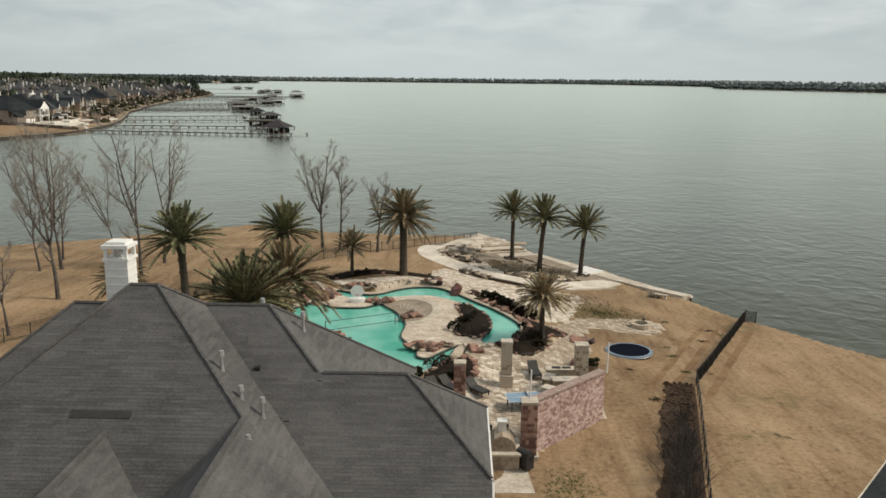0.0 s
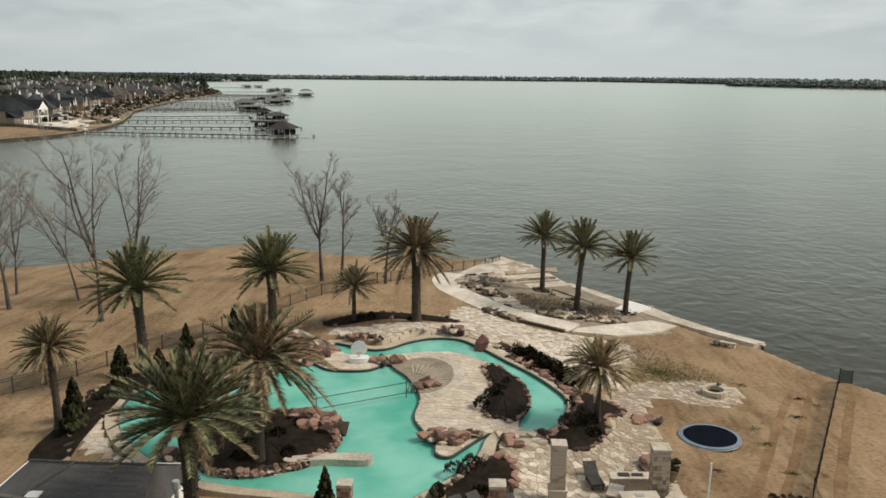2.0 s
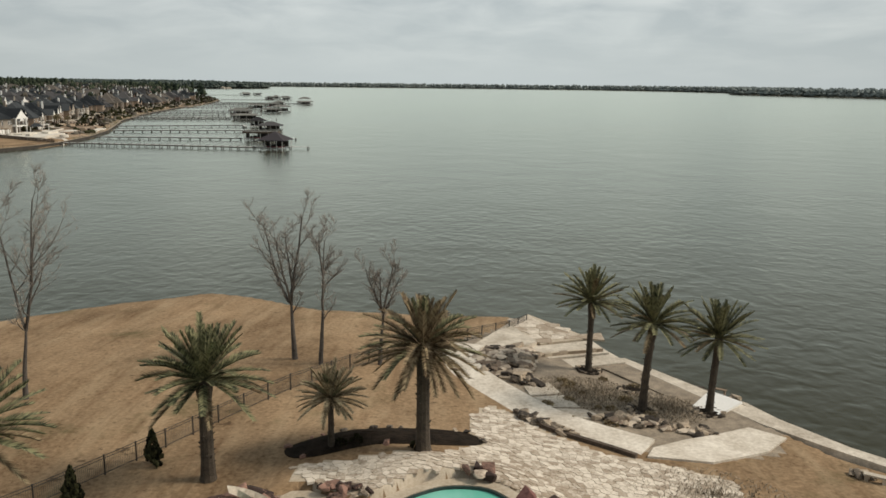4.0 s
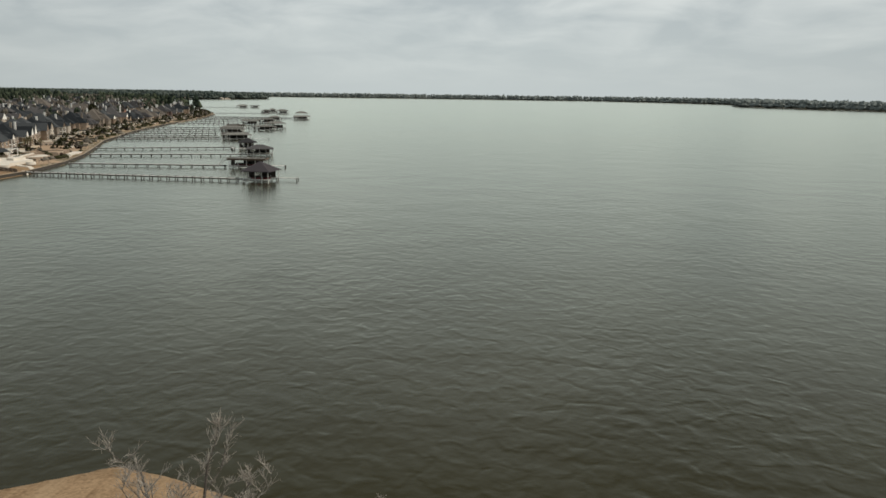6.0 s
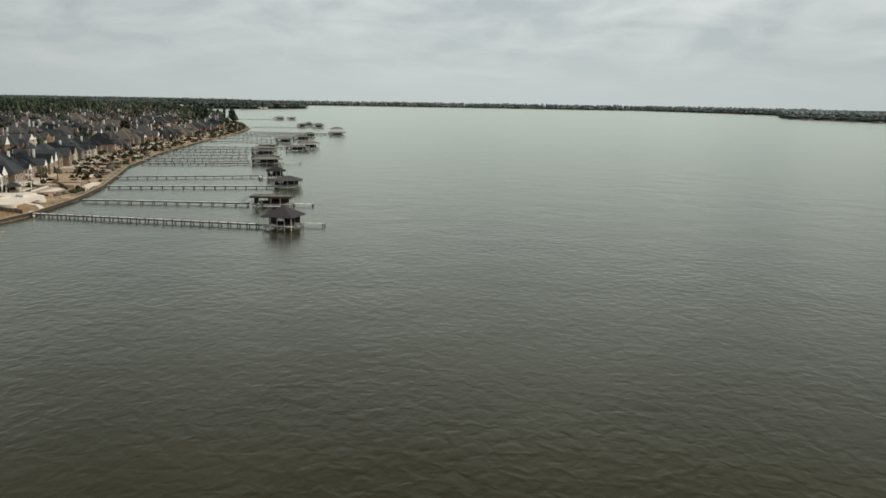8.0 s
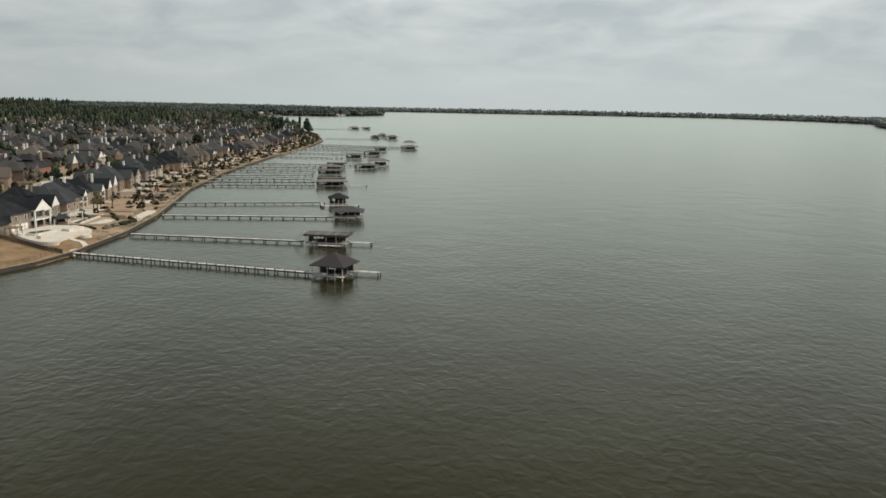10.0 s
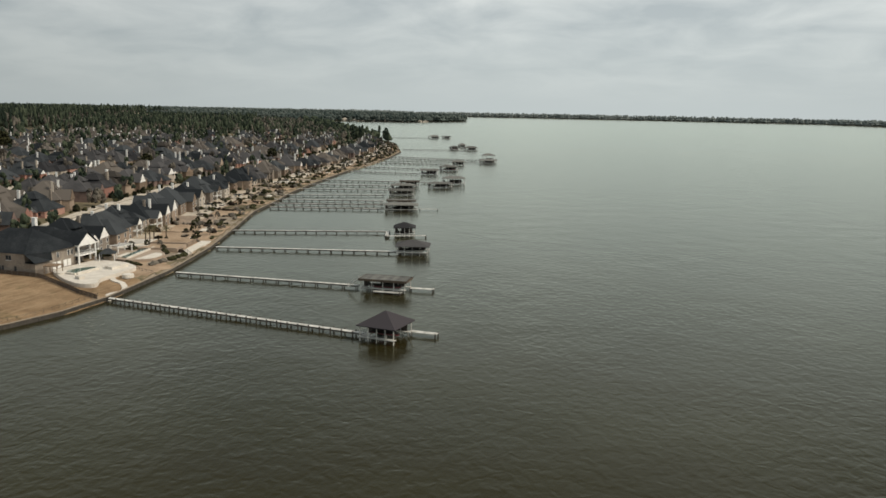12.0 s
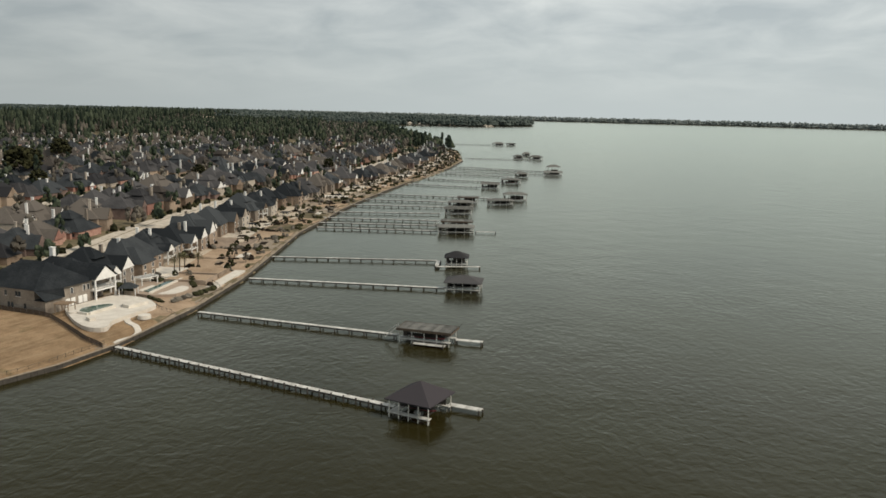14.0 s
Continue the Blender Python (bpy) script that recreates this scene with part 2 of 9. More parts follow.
M_PADBLUE = mat("faded_blue_pad", (0.10, 0.15, 0.20), (0.21, 0.28, 0.34), 1.0, 0.6, 0.2, 8)
M_STEEL = mat("galvanised_steel", (0.36, 0.36, 0.36), (0.55, 0.55, 0.55), 2.0, 0.4, 0.1, 6, metal=0.7)
M_REDMAT = mat("red_canvas", (0.20, 0.04, 0.05), (0.34, 0.09, 0.10), 1.5, 0.7, 0.2, 8)
M_WOOD = mat("weathered_wood", (0.12, 0.08, 0.05), (0.30, 0.22, 0.15), 1.2, 0.8, 0.3, 9, coords="object")
# litter tone, taken down to paint the shade beside the wire fence
M_LITTER = mat("litter_and_shade", (0.022, 0.014, 0.009), (0.085, 0.056, 0.038), 0.9, 0.95, 0.9, 8, gloss=0.1, depth=0.06)
M_TIMBER = mat("dark_timber", (0.04, 0.028, 0.02), (0.12, 0.088, 0.062), 0.9, 0.9, 0.3, 6)
M_SOIL = mat("bare_soil", (0.13, 0.105, 0.078), (0.36, 0.295, 0.22), 0.8, 0.95, 0.5, 9)


def water_mat(name, deep, shallow, rough, scale, strength, depth, ior=1.33):
    m = bpy.data.materials.new(name)
    m.use_nodes = True
    n, l = m.node_tree.nodes, m.node_tree.links
    b = n["Principled BSDF"]
    b.inputs["Roughness"].default_value = rough
    b.inputs["IOR"].default_value = ior
    pos = n.new("ShaderNodeNewGeometry").outputs["Position"]
    big = n.new("ShaderNodeTexNoise")
    big.inputs["Scale"].default_value = 0.012 if scale < 2 else 0.25
    big.inputs["Detail"].default_value = 3
    l.new(pos, big.inputs["Vector"])
    ramp = n.new("ShaderNodeValToRGB")
    ramp.color_ramp.elements[0].position, ramp.color_ramp.elements[0].color = 0.35, (*deep, 1)
    ramp.color_ramp.elements[1].position, ramp.color_ramp.elements[1].color = 0.65, (*shallow, 1)
    l.new(big.outputs["Fac"], ramp.inputs[0])
    l.new(ramp.outputs[0], b.inputs["Base Color"])
    mp = n.new("ShaderNodeMapping")
    mp.inputs["Rotation"].default_value = (0, 0, radians(18))
    mp.inputs["Scale"].default_value = (0.8, 1.0, 1.0)
    l.new(pos, mp.inputs["Vector"])
    w1 = n.new("ShaderNodeTexNoise")
    w1.inputs["Scale"].default_value = scale
    w1.inputs["Detail"].default_value = 2.5
    w1.inputs["Distortion"].default_value = 1.2
    l.new(mp.outputs[0], w1.inputs["Vector"])
    w2 = n.new("ShaderNodeTexNoise")
    w2.inputs["Scale"].default_value = scale * 3.6
    w2.inputs["Detail"].default_value = 3
    l.new(mp.outputs[0], w2.inputs["Vector"])
    mx = n.new("ShaderNodeMath")
    mx.operation = "MULTIPLY_ADD"
    mx.inputs[1].default_value = 0.3
    l.new(w2.outputs["Fac"], mx.inputs[0])
    l.new(w1.outputs["Fac"], mx.inputs[2])
    bp = n.new("ShaderNodeBump")
    bp.inputs["Strength"].default_value = strength
    bp.inputs["Distance"].default_value = depth
    l.new(mx.outputs[0], bp.inputs["Height"])
    l.new(bp.outputs[0], b.inputs["Normal"])
    return m


def lake_mat():
    """Turbid olive water: a dull body colour, and a sky gloss that grows towards grazing view."""
    m = bpy.data.materials.new("lake_water")
    m.use_nodes = True
    n, l = m.node_tree.nodes, m.node_tree.links
    n.remove(n["Principled BSDF"])
    pos = n.new("ShaderNodeNewGeometry").outputs["Position"]
    big = n.new("ShaderNodeTexNoise")
    big.inputs["Scale"].default_value = 0.014
    big.inputs["Detail"].default_value = 4
    l.new(pos, big.inputs["Vector"])
    ramp = n.new("ShaderNodeValToRGB")
    ramp.color_ramp.elements[0].position, ramp.color_ramp.elements[0].color = 0.35, (0.0178, 0.0142, 0.0034, 1)
    ramp.color_ramp.elements[1].position, ramp.color_ramp.elements[1].color = 0.65, (0.0230, 0.0195, 0.0054, 1)
    l.new(big.outputs["Fac"], ramp.inputs[0])
    mp = n.new("ShaderNodeMapping")
    mp.inputs["Rotation"].default_value = (0, 0, radians(14))
    mp.inputs["Scale"].default_value = (1.15, 1.0, 1.0)
    l.new(pos, mp.inputs["Vector"])
    height = None
    for scale, part_of, twist in ((0.33, 1.0, 0.5), (0.8, 0.2, 0.3), (0.05, 1.6, 0.3)):
        w = n.new("ShaderNodeTexNoise")
        w.inputs["Scale"].default_value = scale
        w.inputs["Detail"].default_value = 1.2
        w.inputs["Distortion"].default_value = twist
        l.new(mp.outputs[0], w.inputs["Vector"])
        ma = n.new("ShaderNodeMath")
        ma.operation = "MULTIPLY_ADD"
        ma.inputs[1].default_value = part_of
        ma.inputs[2].default_value = 0.0
        l.new(w.outputs["Fac"], ma.inputs[0])
        if height:
            l.new(height, ma.inputs[2])
        height = ma.outputs[0]
    # wind-ruffled and calmer reaches
    calm = n.new("ShaderNodeTexNoise")
    calm.inputs["Scale"].default_value = 0.009
    calm.inputs["Detail"].default_value = 3
    l.new(pos, calm.inputs["Vector"])
    cr = n.new("ShaderNodeMapRange")
    cr.inputs["From Min"].default_value = 0.35
    cr.inputs["From Max"].default_value = 0.65
    cr.inputs["To Min"].default_value = 0.45
    cr.inputs["To Max"].default_value = 1.0
    l.new(calm.outputs["Fac"], cr.inputs["Value"])
    bp = n.new("ShaderNodeBump")
    bp.inputs["Distance"].default_value = 0.20
    l.new(cr.outputs[0], bp.inputs["Strength"])
    l.new(height, bp.inputs["Height"])
    lw = n.new("ShaderNodeLayerWeight")
    lw.inputs["Blend"].default_value = 0.5
    l.new(bp.outputs[0], lw.inputs["Normal"])
    pw = n.new("ShaderNodeMath")
    pw.operation = "POWER"
    pw.inputs[1].default_value = 4.9
    l.new(lw.outputs["Facing"], pw.inputs[0])
    body = n.new("ShaderNodeBsdfDiffuse")
    l.new(ramp.outputs[0], body.inputs["Color"])
    gloss = n.new("ShaderNodeBsdfGlossy")
    gloss.inputs["Color"].default_value = (0.95, 0.98, 0.885, 1)
    gloss.inputs["Roughness"].default_value = 0.2
    l.new(bp.outputs[0], gloss.inputs["Normal"])
    mx = n.new("ShaderNodeMixShader")
    l.new(pw.outputs[0], mx.inputs[0])
    l.new(body.outputs[0], mx.inputs[1])
    l.new(gloss.outputs[0], mx.inputs[2])
    l.new(mx.outputs[0], n["Material Output"].inputs["Surface"])
    return m


M_LAKE = lake_mat()
M_POOL = water_mat("pool_water", (0.09, 0.40, 0.31), (0.20, 0.52, 0.42), 0.06, 2.5, 0.15, 0.05)


# ---------------------------------------------------------------- building helpers
class Build:
    """Collects corners and faces of one mesh."""

    def __init__(self):
        self.v, self.f = [], []

    def poly(self, *pts):
        k = len(self.v)
        self.v += [tuple(p) for p in pts]
        self.f.append(tuple(range(k, k + len(pts))))
        return self

    def box(self, x, y, z, sx, sy, sz, turn=0.0):
        """A box that stands on (x, y, z)."""
        c, s = math.cos(turn), math.sin(turn)
        k = len(self.v)
        for dz in (0, sz):
            for dx, dy in ((-1, -1), (1, -1), (1, 1), (-1, 1)):
                a, b = dx * sx / 2, dy * sy / 2
                self.v.append((x + a * c - b * s, y + a * s + b * c, z + dz))
        self.f += [tuple(k + i for i in q) for q in ((3, 2, 1, 0), (4, 5, 6, 7), (0, 1, 5, 4), (1, 2, 6, 5), (2, 3, 7, 6), (3, 0, 4, 7))]
        return self

    def tube(self, p, q, r, r2=None, n=6, ends=True):
        p, q = Vector(p), Vector(q)
        r2 = r if r2 is None else r2
        w = (q - p).normalized()
        u = w.orthogonal().normalized()
        t = w.cross(u)
        k = len(self.v)
        for c, rad in ((p, r), (q, r2)):
            for i in range(n):
                a = 2 * math.pi * i / n
                self.v.append(tuple(c + rad * (math.cos(a) * u + math.sin(a) * t)))
        for i in range(n):
            j = (i + 1) % n
            self.f.append((k + i, k + j, k + n + j, k + n + i))
        if ends:
            self.f.append(tuple(k + n + i for i in range(n)))
            self.f.append(tuple(k + n - 1 - i for i in range(n)))
        return self

    def wedge(self, a, b, c, depth):
        """A triangle with thickness; depth is the offset of its back face."""
        k = len(self.v)
        d = Vector(depth)
        self.v += [tuple(p) for p in (a, b, c)] + [tuple(Vector(p) + d) for p in (a, b, c)]
        self.f += [(k, k + 1, k + 2), (k + 5, k + 4, k + 3), (k, k + 3, k + 4, k + 1), (k + 1, k + 4, k + 5, k + 2), (k + 2, k + 5, k + 3, k)]
        return self

    def prism(self, pts, z0, z1):
        """A plan outline drawn up from z0 to z1."""
        n, k = len(pts), len(self.v)
        self.v += [(x, y, z0) for x, y in pts] + [(x, y, z1) for x, y in pts]
        self.f.append(tuple(k + n + i for i in range(n)))
        self.f.append(tuple(k + n - 1 - i for i in range(n)))
        for i in range(n):
            j = (i + 1) % n
            self.f.append((k + i, k + j, k + n + j, k + n + i))
        return self

    def lump(self, x, y, z, rx, ry, rz, rng, rough=0.25, flat=0.0):
        """An uneven stone or clump of leaves."""
        k = len(self.v)
        turn = rng.random() * 6.28
        c, s = math.cos(turn), math.sin(turn)
        for vx, vy, vz in ICO_V:
            g = 1 + rough * (rng.random() * 2 - 1)
            a, b, h = vx * rx * g, vy * ry * g, max(vz * rz * g, -flat * rz if flat else -9)
            self.v.append((x + a * c - b * s, y + a * s + b * c, z + h))
        self.f += [tuple(k + i for i in t) for t in ICO_F]
        return self

    def done(self, name, material, parent=None, label="", smooth=False):
        me = bpy.data.meshes.new(name)
        me.from_pydata(self.v, [], self.f)
        me.materials.append(material)
        if smooth:
            me.polygons.foreach_set("use_smooth", [True] * len(me.polygons))
        me.update()
        ob = new(name, me)
        if parent:
            ob.parent = parent
        if label:
            ob["label"] = label
        return ob


_t = (1 + 5 ** 0.5) / 2
_l = (1 + _t * _t) ** 0.5
ICO_V = [tuple(a / _l for a in v) for v in ((-1, _t, 0), (1, _t, 0), (-1, -_t, 0), (1, -_t, 0), (0, -1, _t), (0, 1, _t), (0, -1, -_t), (0, 1, -_t), (_t, 0, -1), (_t, 0, 1), (-_t, 0, -1), (-_t, 0, 1))]
ICO_F = ((0, 11, 5), (0, 5, 1), (0, 1, 7), (0, 7, 10), (0, 10, 11), (1, 5, 9), (5, 11, 4), (11, 10, 2), (10, 7, 6), (7, 1, 8), (3, 9, 4), (3, 4, 2), (3, 2, 6), (3, 6, 8), (3, 8, 9), (4, 9, 5), (2, 4, 11), (6, 2, 10), (8, 6, 7), (9, 8, 1))


def thing(name, label, category, group="", at=None):
    ob = new(name)
    ob.empty_display_size = 0.3
    if at is not None:
        ob.matrix_basis = at
    return tagged(ob, label, category, group)


def smooth_loop(pts, steps=6):
    """A closed rounded outline through the given plan points."""
    out, n = [], len(pts)
    for i in range(n):
        p0, p1, p2, p3 = (np.array(pts[(i + k) % n], float) for k in (-1, 0, 1, 2))
        for s in range(steps):
            t = s / steps
            out.append(tuple(0.5 * (2 * p1 + (p2 - p0) * t + (2 * p0 - 5 * p1 + 4 * p2 - p3) * t * t + (3 * p1 - p0 - 3 * p2 + p3) * t ** 3)))
    return out


def smooth_line(pts, steps=6):
    out, n = [], len(pts)
    for i in range(n - 1):
        p0, p1, p2, p3 = (np.array(pts[min(max(i + k, 0), n - 1)], float) for k in (-1, 0, 1, 2))
        for s in range(steps):
            t = s / steps
            out.append(tuple(0.5 * (2 * p1 + (p2 - p0) * t + (2 * p0 - 5 * p1 + 4 * p2 - p3) * t * t + (3 * p1 - p0 - 3 * p2 + p3) * t ** 3)))
    return out + [tuple(map(float, pts[-1]))]


def shore_distance(x, y, pts):
    """Metres inside (plus) or outside (minus) a plan outline, for arrays of places."""
    x, y = np.asarray(x, float), np.asarray(y, float)
    best, inside = np.full(x.shape, 1e18), np.zeros(x.shape, bool)
    for (ax, ay), (bx, by) in zip(pts, pts[1:] + pts[:1]):
        dx, dy = bx - ax, by - ay
        t = np.clip(((x - ax) * dx + (y - ay) * dy) / (dx * dx + dy * dy + 1e-9), 0, 1)
        best = np.minimum(best, (x - ax - t * dx) ** 2 + (y - ay - t * dy) ** 2)
        if ay != by:
            cross = (ay > y) != (by > y)
            inside ^= cross & (x < dx * (y - ay) / dy + ax)
    return np.where(inside, 1, -1) * np.sqrt(best)

# ---------------------------------------------------------------- land and lake
POINT = [(-400, 60), (-110, 105), (-71, 122), (-57, 130), (-44.5, 139.5), (-36.8, 144), (-31, 142), (-21, 137.2), (-9.4, 135.8), (0.5, 136), (3.2, 134), (8.4, 125.5),
         (10.4, 120.6), (13, 115), (19.4, 109), (21.2, 105.3), (24.2, 100.2), (28, 96.5), (31.5, 89.5), (35, 84.6), (38.5, 79.5), (60, 55), (110, 10), (220, -60), (220, -500), (-400, -500)]
TOWNSIDE = [(-6500, 180), (-500, 215), (-255, 262), (-196, 315), (-182.5, 352), (-179, 367), (-178.5, 387), (-185, 429), (-197, 474), (-214, 522), (-237, 585), (-247, 627), (-262, 680),
            (-276, 745), (-297, 860), (-307, 950), (-330, 1070), (-358, 1195), (-440, 1414), (-640, 1750), (-900, 2200), (-1150, 2700), (-1150, 2930), (-930, 2960), (-800, 3250),
            (-860, 3550), (-1150, 3900), (-1500, 4250), (-1500, 6500), (-6500, 6500)]
FARSIDE = [(-1500, 4720), (-888, 4620), (-134, 4560), (600, 4350), (900, 3800), (1000, 3390), (810, 2715), (900, 2380), (1010, 2100), (1350, 1700), (2100, 1350), (5000, 1000), (6500, 1000), (6500, 6500), (-1500, 6500)]

# the pool and its river, as one outline; islands stand in it
POOL_PLAN = [(-13.5, 85.5), (-9.5, 84.0), (-7.0, 86.2), (-4.9, 87.4), (-2.2, 87.2), (-0.1, 84.9), (2.0, 81.6), (3.8, 78.9), (5.3, 75.9), (6.1, 73.3), (5.6, 70.3), (4.3, 67.8), (2.5, 67.4), (0.9, 67.4), (0.1, 66.2), (-0.4, 64.1), (-2.0, 61.0), (-3.7, 58.9), (-5.2, 57.2), (-7.7, 57.7), (-11.6, 58.6), (-15.9, 59.3), (-19.8, 61.2), (-24.1, 65.5), (-26.2, 69.9), (-26.0, 73.7), (-23.1, 76.0), (-18.3, 77.1), (-15.4, 80.5)]
POOL = smooth_loop(POOL_PLAN, 5)

# paved parts of the garden
PATIO = [(-5.3, 57.0), (-4.3, 58.2), (-2.4, 60.3), (-0.6, 62.9), (0.3, 66.6), (0.9, 67.8), (4.3, 67.8), (6.2, 66.4), (7.8, 68.5), (9.2, 72.0), (10.2, 74.7), (9.2, 76.8)] + [(9.6, 77.6), (12.3, 81.5), (15.0, 82.4), (18.2, 83.8), (20.7, 83.2), (21.0, 80.5), (19.4, 77.9), (16.4, 77.1), (13.2, 78.5), (11.9, 75.0), (11.6, 70.0)] + \
    [(11.1, 64.3), (10.7, 58.3), (10.3, 54.1), (4.4, 48.1), (0.4, 47.9), (-2.9, 49.3), (-4.9, 53.5)]
BACK_TERRACE = [(-14.5, 88.7), (-9.7, 90.7), (-5.2, 91.6), (-3.3, 94.2), (-3.6, 97.5), (-3.5, 101.4), (-1.7, 104.0), (0.6, 101.6), (2.2, 98.9), (4.2, 97.6), (6.2, 95.6), (10.1, 94.9), (14.2, 93.4), (13.6, 88.5), (12.3, 84.3), (11.1, 79.9), (8.6, 78.3), (7.3, 77.8), (5.6, 73.7), (4.4, 77.1), (1.9, 82.0), (-0.4, 85.3), (-2.4, 87.4), (-4.9, 87.6), (-7.0, 86.4), (-9.5, 84.9), (-13.5, 86.4)]
LOWER_GARDEN = [(-4.5, 123.0), (0.5, 129.5), (3.0, 133.8), (10.0, 121.5), (13.5, 114.6), (20.0, 108.6), (21.5, 104.5), (19.0, 98.6), (12.0, 96.0), (7.5, 97.0), (3.0, 102.0), (-1.0, 107.5), (-3.6, 112.0), (-4.8, 118.0)]
SIDE_PATIO = [(-27.0, 66.7), (-27.3, 68.5), (-26.8, 69.9), (-26.2, 70.8), (-24.2, 67.6), (-22.0, 64.4), (-20.2, 62.4), (-21.4, 61.0), (-23.0, 62.6), (-25.4, 63.6)]


def land_height(x, y):
    d1 = shore_distance(x, y, POINT)
    d2 = shore_distance(x, y, TOWNSIDE)
    d3 = shore_distance(x, y, FARSIDE)
    z = np.full(np.shape(x), -3.0)
    z = np.maximum(z, np.clip(d1 * 0.7, -3, 1.0) + 0.078 * np.clip(d1 - 2, 0, 30))
    z = np.maximum(z, np.clip(d2 * 0.9, -3, 1.3) + 0.02 * np.clip(d2 - 6, 0, 60) + 0.03 * np.clip(d2 - 55, 0, 160) + 0.004 * np.clip(d2 - 400, 0, 4000))
    z = np.maximum(z, np.clip(d3 * 0.3, -3, 1.2) + 0.01 * np.clip(d3 - 40, 0, 900))
    # the pool garden is banked up, most of all behind the water
    dp = shore_distance(x, y, POOL_PLAN)
    w = np.clip(1 - (-dp - 1.0) / 4.5, 0, 1)
    z = z + 0.88 * w * w * (3 - 2 * w) * (z > 0)
    r = np.hypot((np.asarray(x) + 8.5) / 1.5, np.asarray(y) - 92.0)
    return z + 1.1 * np.exp(-((r / 6.0) ** 2)) * (z > 0)


def spaced(*stops):
    """Coordinates that run through the stops with the step given after each."""
    out = []
    for k in range(0, len(stops) - 2, 2):
        a, step, b = stops[k], stops[k + 1], stops[k + 2]
        n = max(1, round((b - a) / step))
        out += [a + (b - a) * i / n for i in range(n)]
    return np.array(out + [stops[-1]])


gx = spaced(-6400, 300, -1600, 60, -700, 12, -420, 6, -150, 4, -75, 1.2, -42, 0.7, 42, 2, 70, 12, 220, 120, 1500, 400, 6400)
gy = spaced(-480, 30, -60, 4, 20, 1.2, 50, 0.7, 146, 6, 340, 6, 700, 10, 1300, 40, 2300, 120, 6400)
GX, GY = np.meshgrid(gx, gy)
GZ = land_height(GX.ravel(), GY.ravel())
near = (GX.ravel() > -75) & (GX.ravel() < 75) & (GY.ravel() < 146)
GZ = GZ + near * (GZ > 0.7) * 0.10 * (np.sin(GX.ravel() * 0.31 + 1.3 * np.sin(GY.ravel() * 0.17)) * np.cos(GY.ravel() * 0.27))
GRID = GZ.reshape(len(gy), len(gx)).copy()
GXL, GYL = gx.tolist(), gy.tolist()


def ground_z(x, y):
    """The ground's height at a place."""
    i = min(max(int(np.searchsorted(gx, x)) - 1, 0), len(GXL) - 2)
    j = min(max(int(np.searchsorted(gy, y)) - 1, 0), len(GYL) - 2)
    s, t = (x - GXL[i]) / (GXL[i + 1] - GXL[i]), (y - GYL[j]) / (GYL[j + 1] - GYL[j])
    return float((GRID[j, i] * (1 - s) + GRID[j, i + 1] * s) * (1 - t) + (GRID[j + 1, i] * (1 - s) + GRID[j + 1, i + 1] * s) * t)


in_pool = shore_distance(GX.ravel(), GY.ravel(), POOL)
GZ = np.where(in_pool > -0.35, 2.4, GZ)
nx, ny = len(gx), len(gy)
idx = np.arange(nx * ny).reshape(ny, nx)
quads = np.stack([idx[:-1, :-1], idx[:-1, 1:], idx[1:, 1:], idx[1:, :-1]], -1).reshape(-1, 4)
me = bpy.data.meshes.new("ground")
me.from_pydata(np.stack([GX.ravel(), GY.ravel(), GZ], 1).tolist(), [], quads.tolist())
for m in (M_LAWN, M_TOWN, M_WOODS, M_BED, M_MORTAR, M_SOIL):
    me.materials.append(m)
cx, cy = GX.ravel()[quads].mean(1), GY.ravel()[quads].mean(1)
d1, d2 = shore_distance(cx, cy, POINT), shore_distance(cx, cy, TOWNSIDE)
kind = np.where(d1 > -4, 0, np.where(d2 > -4, np.where((d2 > 1000) | (cy > 1450), 2, 1), np.where(GZ[quads].mean(1) > -0.5, 2, 3)))
kind = np.where((d2 > -4) & (cy < 415) & (cx > -300), 0, kind)
for paved in (PATIO, BACK_TERRACE, SIDE_PATIO):
    kind = np.where((shore_distance(cx, cy, paved) > 0) & (np.abs(cx) < 60), 4, kind)
kind = np.where((shore_distance(cx, cy, LOWER_GARDEN) > 0) & (np.abs(cx) < 60) & (kind == 0), 5, kind)
me.polygons.foreach_set("material_index", kind.astype(np.int32))
me.polygons.foreach_set("use_smooth", [True] * len(me.polygons))
me.update()
ground = tagged(new("ground", me), "rolling ground of dormant tan grass and town lots", "ground", kind="structure")

b = Build()
b.poly((-6400, -480, 0), (6400, -480, 0), (6400, 6400, 0), (-6400, 6400, 0))
tagged(b.done("lake_water", M_LAKE), "wide grey-green lake with small wind ripples", "water", kind="structure")

